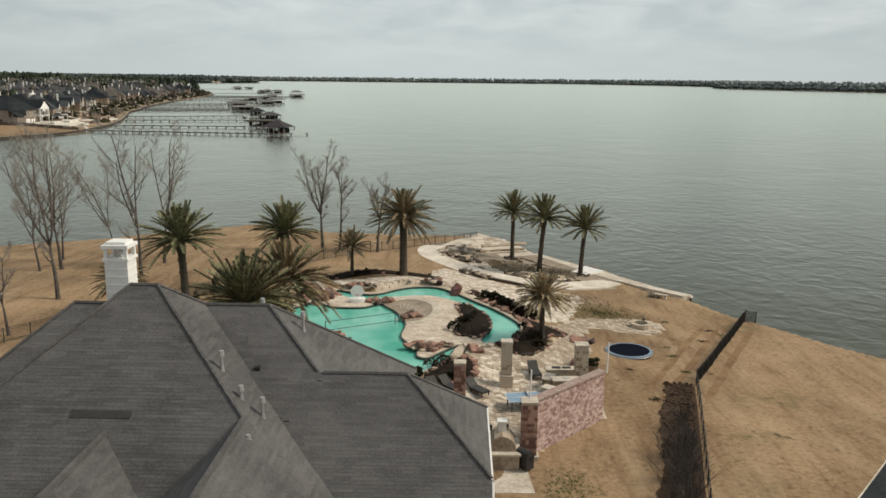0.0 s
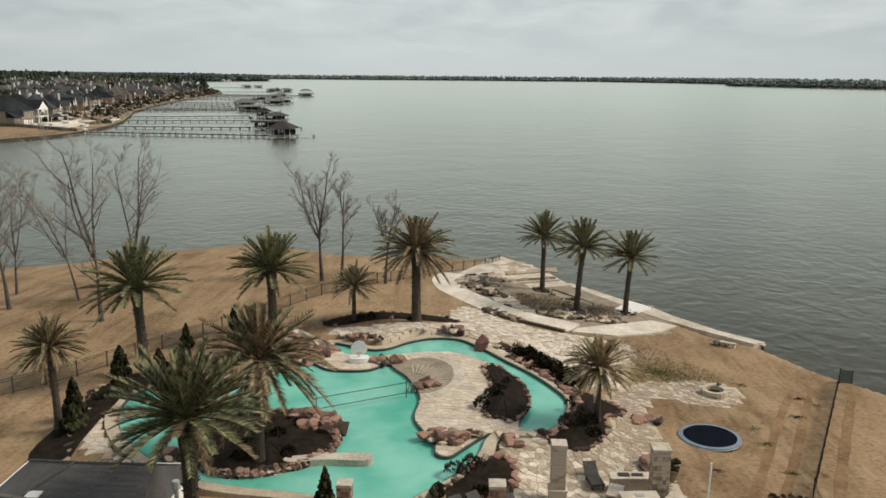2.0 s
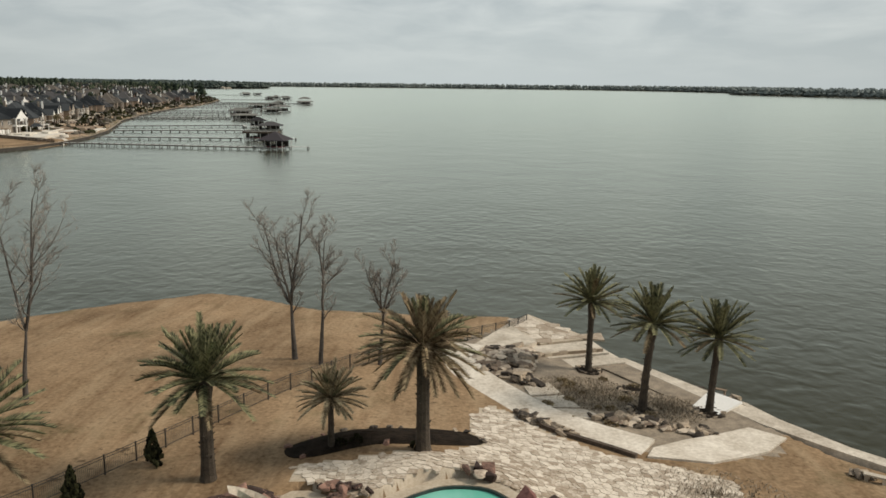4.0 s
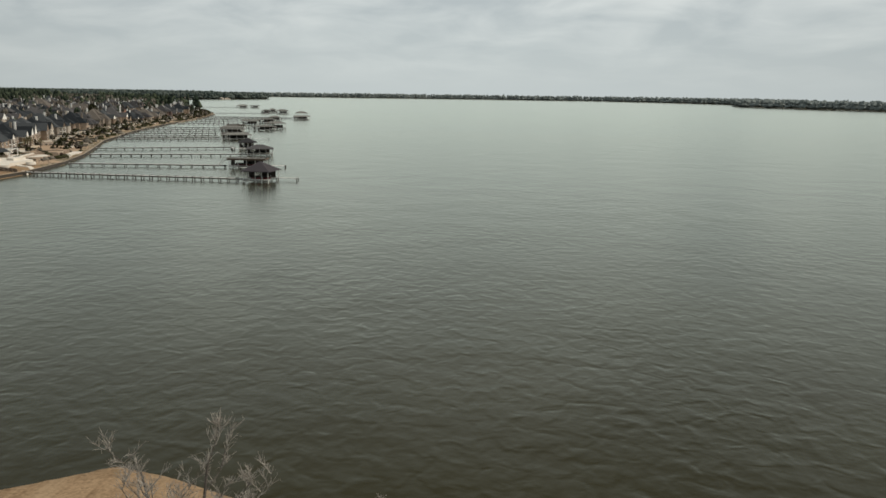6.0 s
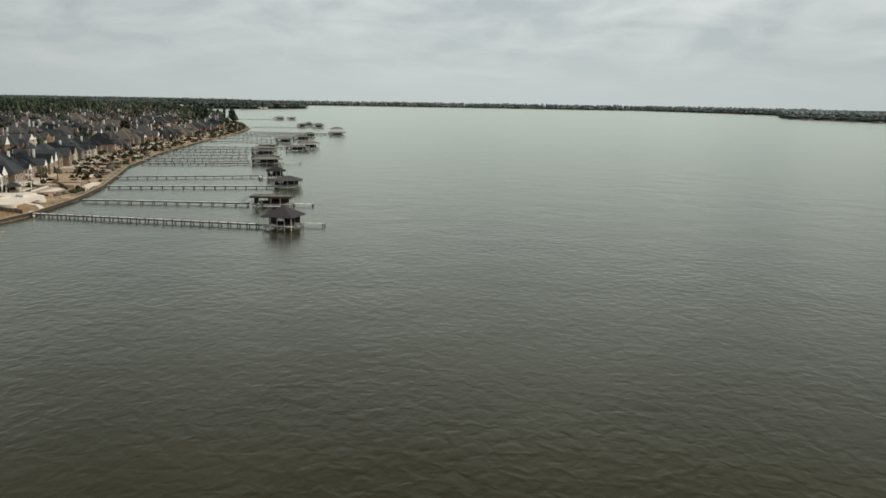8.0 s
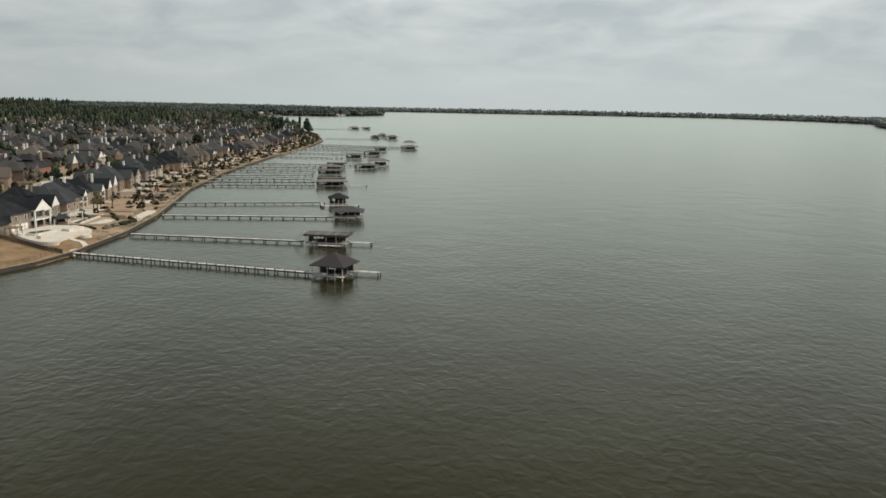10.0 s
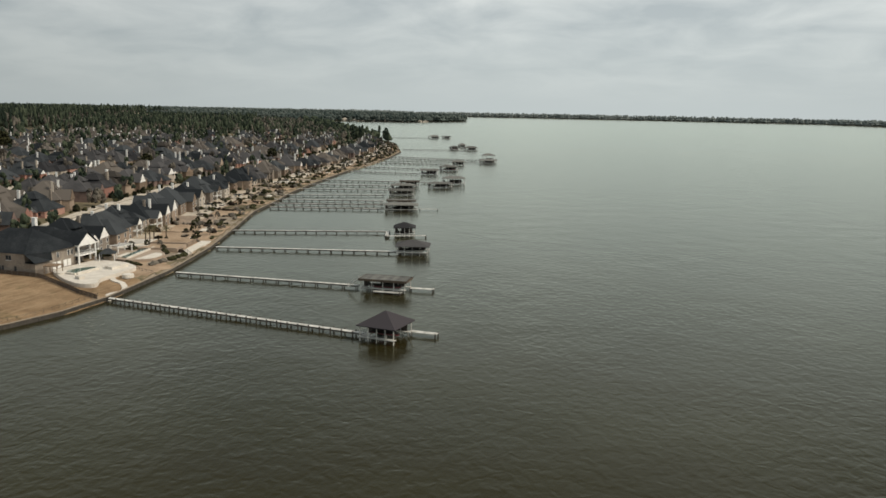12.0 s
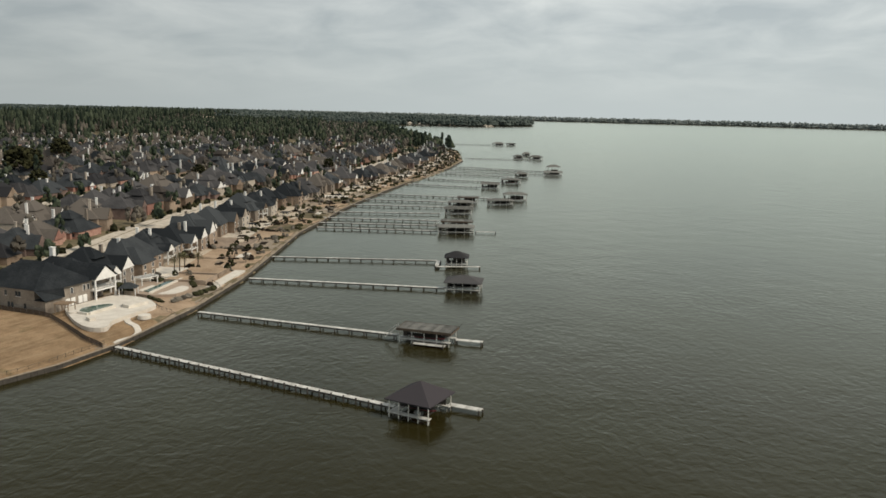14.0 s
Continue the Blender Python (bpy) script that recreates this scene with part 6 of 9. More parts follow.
# ---------------------------------------------------------------- shrubs
def cone_shrub(x, y, h, r, seed):
    rng = random.Random(seed)
    t = thing("conifer_shrub", "dark green cone-shaped evergreen shrub by the pool", "shrub", "evergreen shrubs", pose(x, y, ground_z(x, y)))
    b = Build()
    b.tube((0, 0, -0.1), (0, 0, h * 0.5), 0.06, 0.03, 5)
    b.done("stem", M_BARK, t)
    b = Build()
    for k in range(150):
        f = rng.random() ** 0.8
        a = rng.random() * 6.28
        rr = r * (1 - f) ** 0.8 * rng.uniform(0.75, 1.05)
        s = r * 0.26 * (1.1 - 0.6 * f)
        b.lump(rr * math.cos(a), rr * math.sin(a), 0.12 + h * f, s, s, s * 1.5, rng, 0.5)
    b.done("foliage", M_LEAF, t)
    return t


def low_shrub(x, y, r, h, seed, m=None, label="low dark shrub in a mulch bed", z=None):
    rng = random.Random(seed)
    t = thing("low_shrub", label, "shrub", "low shrubs", pose(x, y, ground_z(x, y) if z is None else z))
    b = Build()
    for k in range(90):
        a, e = rng.random() * 6.28, math.asin(rng.random())
        q = rng.uniform(0.7, 1.0)
        px, py, pz = r * q * math.cos(a) * math.cos(e), r * q * math.sin(a) * math.cos(e), h * q * math.sin(e)
        d = Vector((px, py, pz + 0.3)).normalized()
        side = d.orthogonal().normalized()
        p = Vector((px, py, pz))
        w = r * 0.16
        for j in range(3):
            side.rotate(Euler((rng.random() * 6, rng.random() * 6, 0)))
            b.poly(p - side * w, p + side * w, p + d * w * 2 + side * w * 0.3)
    b.done("foliage", m or M_LEAF, t)
    return t


for k, (x, y, h, r) in enumerate(((-9.2, 58.0, 2.0, 0.5), (-29.4, 78.6, 2.3, 0.8), (-28.6, 69.2, 2.6, 0.75), (-26.4, 85.4, 2.2, 0.6), (-23.6, 90.4, 2.4, 0.6), (-27.0, 80.5, 1.5, 0.6), (-27.6, 67.0, 1.6, 0.9), (-26.8, 72.6, 1.2, 0.7))):
    cone_shrub(x, y, h, r, 400 + k)
rng = random.Random(21)
for k in range(46):
    cxy, spread_xy = rng.choice((((0.3, 73.5), (1.2, 3.4)), ((4.2, 82.0), (1.2, 2.8)), ((6.2, 69.8), (1.2, 2.6)), ((-1.0, 60.5), (1.4, 2.0)), ((-8.5, 91.5), (4.6, 0.6)), ((-14.8, 64.2), (2.6, 2.2)), ((-24.5, 79.6), (2.0, 1.0)), ((-28.0, 74.0), (0.6, 3.0))))
    x, y = cxy[0] + rng.uniform(-1, 1) * spread_xy[0], cxy[1] + rng.uniform(-1, 1) * spread_xy[1]
    low_shrub(x, y, rng.uniform(0.3, 0.6), rng.uniform(0.3, 0.75), 500 + k, rng.choice((M_LEAF, M_TWIG, M_LEAF)), z=ground_z(x, y) + 0.15 if shore_distance(np.array([x]), np.array([y]), POOL)[0] < 0 else DECK + 0.15)

for k in range(34):
    x, y = 5.4 + rng.uniform(-1.4, 1.6), 80.6 + rng.uniform(-4.0, 4.6)
    x += (80.6 - y) * 0.42
    low_shrub(x, y, rng.uniform(0.35, 0.7), rng.uniform(0.4, 0.9), 600 + k, rng.choice((M_LEAF, M_MULCH)), "dark evergreen clump in the shrub bed by the channel", z=ground_z(x, y) + 0.2)


def dry_grass(cx0, cy0, rx, ry, count, seed, label, material=None):
    """A patch of thin dead blades."""
    rr = random.Random(seed)
    b = Build()
    spots = []
    for k in range(count):
        a, q = rr.random() * 6.283, rr.random() ** 0.8 * 1.2
        spots.append((cx0 + rx * q * math.cos(a), cy0 + ry * q * math.sin(a), q))
    inland = shore_distance(np.array([p[0] for p in spots]), np.array([p[1] for p in spots]), POINT).tolist()
    for (x, y, q), far_in in zip(spots, inland):
        if far_in < 1.2:
            continue
        z = ground_z(x, y)
        t, h = rr.random() * 6.283, rr.uniform(0.12, 0.5) * (1.15 - q * 0.6) * (1 if material is None else 0.4)
        d = Vector((rr.uniform(-0.3, 0.3), rr.uniform(-0.3, 0.3), h))
        w = Vector((math.cos(t), math.sin(t), 0)) * rr.uniform(0.02, 0.05)
        c = Vector((x, y, z))
        b.poly(c - w, c + w, c + d)
    return tagged(b.done("dry_grass" if material is None else "weed_patch", material or M_DRYGRASS), label, "grass", kind="stuff")


M_DRYGRASS = mat("grey_dead_grass", (0.17, 0.138, 0.10), (0.44, 0.375, 0.29), 0.8, 0.95, 0.1, 4, island=0.5, gloss=0.08)
dry_grass(6.4, 109.4, 4.2, 3.6, 5200, 2, "low grey-brown dead grass in the lower garden")
dry_grass(12.6, 107.0, 3.0, 3.2, 3000, 4, "thin dead grass round the lower palms")
dry_grass(12.0, 91.0, 4.6, 3.4, 1600, 6, "short dead grass on the lawn mound")
M_OLIVE = mat("olive_winter_grass", (0.075, 0.068, 0.03), (0.22, 0.185, 0.095), 0.8, 0.95, 0.1, 4, island=0.5, gloss=0.08)
dry_grass(15.2, 84.8, 4.2, 4.0, 5200, 12, "thin olive grass on the lawn mound by the terrace", M_OLIVE)
M_WEED = mat("green_weeds", (0.03, 0.045, 0.012), (0.12, 0.14, 0.045), 1.0, 0.9, 0.1, 4, island=0.5, gloss=0.1)
dry_grass(6.6, 44.4, 1.5, 2.0, 420, 8, "patch of green weeds on the dry lawn", M_WEED)
dry_grass(10.2, 63.0, 0.8, 0.9, 160, 10, "green weeds beside the stone pillar", M_WEED)
trng = random.Random(90)
for k in range(26):
    x, y = trng.uniform(11.5, 27.0), trng.uniform(55.0, 84.0)
    if abs(x - 15.25) + abs(y - 70.4) < 4 or math.hypot(x - 18.4, y - 80.2) < 4 or x > 14.6 + (y - 52) * 0.46:
        continue
    dry_grass(x, y, trng.uniform(0.2, 0.7), trng.uniform(0.2, 0.6), trng.choice((30, 60, 90)), 200 + k, "dark weedy tuft on the dry lawn", trng.choice((M_OLIVE, M_LITTER, M_WEED)))
M_TRACK = mat("worn_earth_track", (0.115, 0.068, 0.036), (0.295, 0.19, 0.108), 0.35, 0.95, 0.5, 9, gloss=0.1)
for off, w in ((-1.6, 0.7), (-3.3, 0.7), (1.7, 0.8)):
    b = Build()
    row = []
    for k in range(70):
        f = k / 69
        x, y = 29.4 - 13.0 * f + off + 0.08 * math.sin(f * 5 + off), 84.0 - 27.0 * f
        h = w * (0.9 + 0.1 * math.sin(f * 31 + off * 3)) * min(1, 8 * f, 8 * (1 - f)) / 2 + 0.02
        row.append([(x - h, y, ground_z(x - h, y) + 0.02), (x + h, y, ground_z(x + h, y) + 0.02)])
    for (a, c), (e, g_) in zip(row, row[1:]):
        b.poly(a, e, g_, c)
    tagged(b.done("wheel_track", M_TRACK), "faint wheel track worn into the dry lawn", "track", "wheel tracks")
for k in range(16):
    x, y = rng.uniform(2.0, 15.0), rng.uniform(100.5, 114.0)
    if shore_distance(np.array([x]), np.array([y]), POINT)[0] > 1.5:
        low_shrub(x, y, rng.uniform(0.3, 0.6), rng.uniform(0.15, 0.35), 800 + k, M_STRAW, "clump of dry straw-coloured grass in the lower garden")

# ---------------------------------------------------------------- piers and boathouses
_pq = Build()
_pq.tube((0, 0, -3), (0, 0, 1.22), 0.2, 0.19, 6)
PIER_POST = bpy.data.meshes.new("post")
PIER_POST.from_pydata(_pq.v, [], _pq.f)
PIER_POST.materials.append(M_POST)


def pier(root, end, width=1.6, deck_z=1.25, gap=4.8, lift=0.0):
    (ax, ay), (bx, by) = root, end
    ln = math.hypot(bx - ax, by - ay)
    p = thing("pier", "long silver-grey timber pier on dark posts in the lake", "pier", "private piers", pose(ax, ay, 0, 0, 0, math.degrees(math.atan2(by - ay, bx - ax))))
    b = Build()
    n = max(2, int(ln / 1.2))
    for i in range(n):
        b.box((i + 0.5) * ln / n, 0, deck_z - 0.06, ln / n - 0.04, width, 0.06)
    tagged(b.done("deck_board", M_DOCK, p), kind="stuff")
    s = Build()
    for k in (-1, 1):
        s.box(ln / 2, k * (width / 2 - 0.12), deck_z - 0.47, ln - 0.1, 0.1, 0.4)
    s.done("stringer", M_POST, p)
    if ay > 600:
        q = Build()
        for i in range(int(ln / gap) + 1):
            for k in (-1, 1):
                x = min(i * gap + 0.4, ln - 0.2)
                q.tube((x, k * (width / 2 + 0.13), -3), (x, k * (width / 2 + 0.13), 1.5), 0.2, 0.19, 6)
        tagged(q.done("post", M_POST, p), kind="stuff")
        return p
    for i in range(int(ln / gap) + 1):
        for k in (-1, 1):
            o = new("post", PIER_POST)
            o.parent = p
            o.location = (min(i * gap + 0.4, ln - 0.2), k * (width / 2 + 0.13), lift)
    return p


def boat(x, y, turn, ln, w, seed):
    """A motor boat hanging in its lift under a fitted cover."""
    rr = random.Random(seed)
    t = thing("motor_boat", rr.choice(("dark covered motor boat in a lift under a boathouse", "dark-hulled motor boat with a fitted cover")), "boat", "boats", pose(x, y, 0.75, 0, 0, turn))
    prof = [(-0.5, 0.9, 0.25), (-0.3, 1.0, 0.1), (0.0, 1.0, 0.08), (0.25, 0.85, 0.14), (0.42, 0.45, 0.3), (0.5, 0.04, 0.55)]
    hull, cover = Build(), Build()
    for (a, wa, za), (c, wc, zc) in zip(prof, prof[1:]):
        for s in (-1, 1):
            hull.poly((a * ln, 0, za), (c * ln, 0, zc), (c * ln, s * wc * w / 2, 0.95), (a * ln, s * wa * w / 2, 0.95))
            cover.poly((a * ln, s * wa * w / 2, 0.96), (c * ln, s * wc * w / 2, 0.96), (c * ln, 0, 1.25 + 0.3 * wc), (a * ln, 0, 1.25 + 0.3 * wa))
    hull.poly((-0.5 * ln, -0.45 * w, 0.95), (-0.5 * ln, 0.45 * w, 0.95), (-0.5 * ln, 0, 0.25))
    hull.done("hull", rr.choice((M_IRON, M_DOCK, M_IRON, M_REDMAT)), t)
    cover.done("cover", rr.choice((M_IRON, M_POST)), t, "dark canvas cover")
    return t


def boathouse(x, y, sx, sy, turn=0.0, eave=4.2, rise=2.2, style="hip", deck_z=1.25, roof_mat=None, label=""):
    h = thing("boathouse", label or "open boathouse with a dark hipped roof on posts over the water", "boathouse", "boathouses", pose(x, y, 0, 0, 0, turn))
    b = Build()
    for k in (-1, 1):
        b.box(0, k * (sy / 2 - 0.7), deck_z - 0.14, sx, 1.4, 0.14)
    b.box(-sx / 2 + 0.8, 0, deck_z - 0.14, 1.6, sy - 2.82, 0.14)
    b.done("walkway", M_DOCK, h, "pale grey timber walkway")
    brace = Build()
    for k in (-1, 1):
        for i in range(3):
            a0, a1 = -sx / 2 + 0.25 + (sx - 0.5) * i / 3, -sx / 2 + 0.25 + (sx - 0.5) * (i + 1) / 3
            brace.tube((a0, k * (sy / 2 - 0.25), 0.0), (a1, k * (sy / 2 - 0.25), deck_z - 0.15), 0.07, 0.07, 4)
            brace.tube((a1, k * (sy / 2 - 0.25), 0.0), (a0, k * (sy / 2 - 0.25), deck_z - 0.15), 0.07, 0.07, 4)
        brace.box(0, k * (sy / 2 - 0.25), deck_z - 0.36, sx, 0.12, 0.22)
    brace.done("cross_bracing", M_POST, h, "dark timber bracing under the walkway")
    for i in range(5 if y < 600 else 0):
        for k in (-1, 1):
            q = Build()
            q.tube((-sx / 2 + 0.6 + (sx - 1.2) * i / 4, k * (sy / 2 - 1.3), -3), (-sx / 2 + 0.6 + (sx - 1.2) * i / 4, k * (sy / 2 - 1.3), deck_z + (0.9 if i % 2 else 0.0)), 0.1, 0.1, 5)
            q.done("pile", M_DOCK, h)
    px = [-sx / 2 + 0.25 + (sx - 0.5) * i / 4 for i in range(5)]
    for a in px:
        for k in (-1, 1):
            q = Build()
            q.tube((a, k * (sy / 2 - 0.25), -3), (a, k * (sy / 2 - 0.25), eave + 0.05), 0.13, 0.13, 6)
            q.done("post", M_DOCK, h)
    r = Build()
    ex, ey = sx / 2 + 0.5, sy / 2 + 0.5
    if style == "hip":
        half = min(ex, ey)
        rx = max(ex - half, 0.01)
        A, B2, C, D2 = (-ex, -ey, eave), (ex, -ey, eave), (ex, ey, eave), (-ex, ey, eave)
        R0, R1 = (-rx, 0, eave + rise), (rx, 0, eave + rise)
        r.poly(A, B2, R1, R0).poly(B2, C, R1).poly(C, D2, R0, R1).poly(D2, A, R0).poly(D2, C, B2, A)
        r.box(0, -ey, eave - 0.2, 2 * ex, 0.1, 0.22).box(0, ey, eave - 0.2, 2 * ex, 0.1, 0.22).box(-ex, 0, eave - 0.2, 0.1, 2 * ey - 0.2, 0.22).box(ex, 0, eave - 0.2, 0.1, 2 * ey - 0.2, 0.22)
    elif style == "gable":
        A, B2, C, D2 = (-ex, -ey, eave), (ex, -ey, eave), (ex, ey, eave), (-ex, ey, eave)
        R0, R1 = (-ex, 0, eave + rise), (ex, 0, eave + rise)
        r.poly(A, B2, R1, R0).poly(B2, C, R1).poly(C, D2, R0, R1).poly(D2, A, R0).poly(D2, C, B2, A)
    else:
        # flat sun deck of worn boards with deep fascias and a stair at the shore end
        nb = int(2 * ex / 0.8)
        for i in range(nb):
            rb = Build()
            rb.box(-ex + (i + 0.5) * 2 * ex / nb, 0, eave + 0.02, 2 * ex / nb - 0.03, 2 * ey - 0.2, 0.1)
            rb.done("deck_board", roof_mat or M_DOCKROOF, h)
        fa = Build()
        for k in (-1, 1):
            fa.box(0, k * (ey - 0.05), eave - 0.55, 2 * ex, 0.1, 0.75)
            fa.box(k * (ex - 0.05), 0, eave - 0.55, 0.1, 2 * ey - 0.2, 0.75)
        fa.done("fascia", M_TIMBER, h, "weathered brown fascia boards")
        st = Build()
        for i in range(12):
            st.box(-ex - 3.6 + i * 0.3, -ey + 1.2, deck_z + i * (eave - deck_z) / 12, 0.32, 1.3, 0.08)
        for k in (0.55, 1.85):
            st.tube((-ex - 3.7, -ey + k, deck_z), (-ex, -ey + k, eave), 0.09, 0.09, 4)
            st.tube((-ex - 3.7, -ey + k, deck_z + 1.0), (-ex, -ey + k, eave + 1.0), 0.06, 0.06, 4)
            st.tube((-ex - 3.7, -ey + k, deck_z), (-ex - 3.7, -ey + k, deck_z + 1.0), 0.06, 0.06, 4)
            st.tube((-ex, -ey + k, eave), (-ex, -ey + k, eave + 1.0), 0.06, 0.06, 4)
        st.done("stair", M_DOCK, h, "grey timber stair with handrails")
        gp = Build()
        gp.tube((ex - 0.2, -ey + 0.5, eave), (ex + 1.8, -ey + 0.5, eave + 1.9), 0.09, 0.07, 5)
        gp.tube((ex - 0.1, ey - 0.5, eave), (ex + 1.4, ey - 0.5, eave + 1.4), 0.09, 0.07, 5)
        gp.done("davit", M_POST, h)
    if r.f:
        r.done("roof", roof_mat or M_DOCKROOF, h)
    # lift cradle and inner beams
    c = Build()
    for a in (-sx * 0.25, sx * 0.25):
        c.box(a, 0, eave - 0.45, 0.18, sy - 0.6, 0.25)
        for k in (-1, 1):
            c.tube((a, k * sy * 0.22, 0.5), (a, k * sy * 0.22, eave - 0.4), 0.03, 0.03, 4)
        c.box(a, 0, 0.35, 0.2, sy * 0.5, 0.2)
    c.done("boat_lift", M_POST, h, "dark metal boat lift")
    boat(x, y, turn, min(sx * 0.78, 10.5), min(sy * 0.42, 3.4), int(abs(x) + abs(y)))
    # added dark boxes on the walkway that deepen the shade under the roof
    k = Build()
    k.box(-sx / 2 + 1.0, sy * 0.12, deck_z, 1.1, sy * 0.42, min(2.1, eave - deck_z - 0.5)).box(sx * 0.1, sy / 2 - 0.5, deck_z, sx * 0.55, 0.3, min(2.3, eave - deck_z - 0.4))
    k.done("shade_box", M_POST, h, "added dark boxes deepening the shade under the roof")
    rail = Build()
    for a in (-sx / 2 + 0.15,):
        for k in range(5):
            rail.box(a, -sy / 2 + 0.4 + k * (sy - 0.8) / 4, deck_z, 0.07, 0.07, 1.0)
        rail.box(a, 0, deck_z + 1.0, 0.1, sy - 0.7, 0.07)
    rail.done("railing", M_DOCK, h)
    return h


PIERS = [((-177.4, 385.8), (-89.8, 374.6)), ((-180.8, 426.4), (-112.4, 428.2)), ((-195.6, 477.0), (-121.4, 493.0)), ((-212.2, 519.8), (-143.6, 543.0)), ((-143.4, 543.4), (-139.6, 531.0)), ((-238.5, 606.0), (-174.5, 623.2)),
         ((-247.0, 622.0), (-181.0, 642.7)), ((-255.0, 642.2), (-188.1, 661.5)), ((-263.0, 667.5), (-199.0, 693.1)), ((-271.0, 708.0), (-208.3, 725.3)), ((-277.2, 741.0), (-216.0, 755.3)),
         ((-283.0, 780.3), (-191.0, 792.8)), ((-296.0, 868.0), (-229.9, 869.7)), ((-303.0, 924.6), (-226.0, 924.6)), ((-312.0, 981.4), (-236.0, 990.0)), ((-313.0, 1010.0), (-215.9, 1036.0)),
         ((-322.0, 1052.0), (-246.0, 1062.0)), ((-334.0, 1090.0), (-222.0, 1074.0)), ((-371.4, 1242.9), (-290.0, 1268.0)), ((-560.0, 1610.0), (-458.0, 1640.0))]
for a, e in PIERS:
    pier(a, e, gap=3.4 if a[1] < 400 else 4.8, lift=0.4 if a[1] < 400 else 0.0)
boathouse(-84.1, 375.6, 10.3, 10.7, -8, 4.3, 3.3, label="open square boathouse with a dark pyramid roof at the pier's end")
boathouse(-103.2, 428.6, 15.5, 7.0, 2, 4.2, 0.5, "deck", roof_mat=M_METALROOF, label="long boat shelter with a flat weathered sun deck and stair")
boathouse(-115.8, 497.0, 13.0, 10.0, 13, 3.8, 2.0, roof_mat=M_GREYROOF)
boathouse(-134.4, 541.5, 9.5, 8.0, 18, 4.2, 2.2, roof_mat=M_GREYROOF)
# far boathouses take the lighter sheet: haze put into the roof colour
for bx_, by_, sx_, sy_, tn_, ev_, rs_, st_ in ((-165.5, 628.0, 19.0, 9.5, 18, 3.8, 1.2, "hip"), (-172.5, 649.0, 17.0, 8.0, 18, 3.8, 0.5, "deck"), (-190.5, 702.5, 17.0, 8.0, 18, 3.8, 1.2, "gable"), (-201.5, 739.0, 17.0, 9.0, 18, 3.8, 1.3, "hip"),
                                             (-205.0, 764.0, 14.0, 8.0, 18, 4.6, 0.4, "deck"), (-181.5, 765.0, 18.0, 9.0, 18, 3.6, 1.2, "hip"), (-179.0, 795.0, 17.0, 9.0, 18, 5.2, 1.6, "hip"), (-222.5, 874.0, 15.0, 8.0, 12, 4.0, 1.6, "gable"),
                                             (-219.0, 925.0, 17.0, 9.0, 12, 4.0, 1.5, "hip"), (-228.5, 997.0, 13.0, 8.0, 15, 4.0, 1.8, "hip"), (-206.0, 1035.0, 18.0, 9.0, 20, 3.8, 1.4, "gable"), (-214.0, 1072.0, 14.0, 9.0, 20, 7.0, 2.2, "hip"),
                                             (-311.0, 1286.0, 13.0, 9.0, 20, 4.0, 2.0, "hip"), (-285.0, 1279.0, 18.0, 10.0, 20, 4.2, 2.4, "hip"), (-318.0, 1356.0, 12.0, 9.0, 20, 4.0, 2.4, "hip"), (-446.0, 1644.0, 22.0, 12.0, 20, 4.2, 2.6, "hip"), (-424.0, 1650.0, 16.0, 10.0, 20, 4.0, 1.6, "gable")):
    boathouse(bx_, by_, sx_, sy_, tn_, ev_, rs_, st_, roof_mat=M_METALROOF, label="open boathouse with a grey roof paled for haze, on posts" if st_ != "deck" else "flat-roofed boat shelter of weathered grey timber")

# extra slips beside the piers
def float_dock(x, y, sx, sy, turn, z=0.95):
    d = thing("side_dock", "pale grey timber side dock beside a boathouse", "dock", "side docks", pose(x, y, 0, 0, 0, turn))
    b = Build()
    n = max(2, int(sx / 0.9))
    for i in range(n):
        b.box(-sx / 2 + (i + 0.5) * sx / n, 0, z, sx / n - 0.03, sy, 0.12)
    tagged(b.done("deck_board", M_DOCK, d), kind="stuff")
    for i in (-1, 1):
        for k in (-1, 1):
            o = new("post", PIER_POST)
            o.parent = d
            o.location = (i * (sx / 2 - 0.2), k * (sy / 2 + 0.15), 0)
    return d


float_dock(-75.4, 380.8, 8.0, 2.0, -4)
float_dock(-91.5, 431.2, 8.0, 2.0, 5)
float_dock(-131.5, 534.5, 19.0, 2.0, 24)
float_dock(-150.5, 633.5, 11.0, 2.0, 18)
float_dock(-101.0, 424.0, 9.5, 2.0, 2, 0.6)

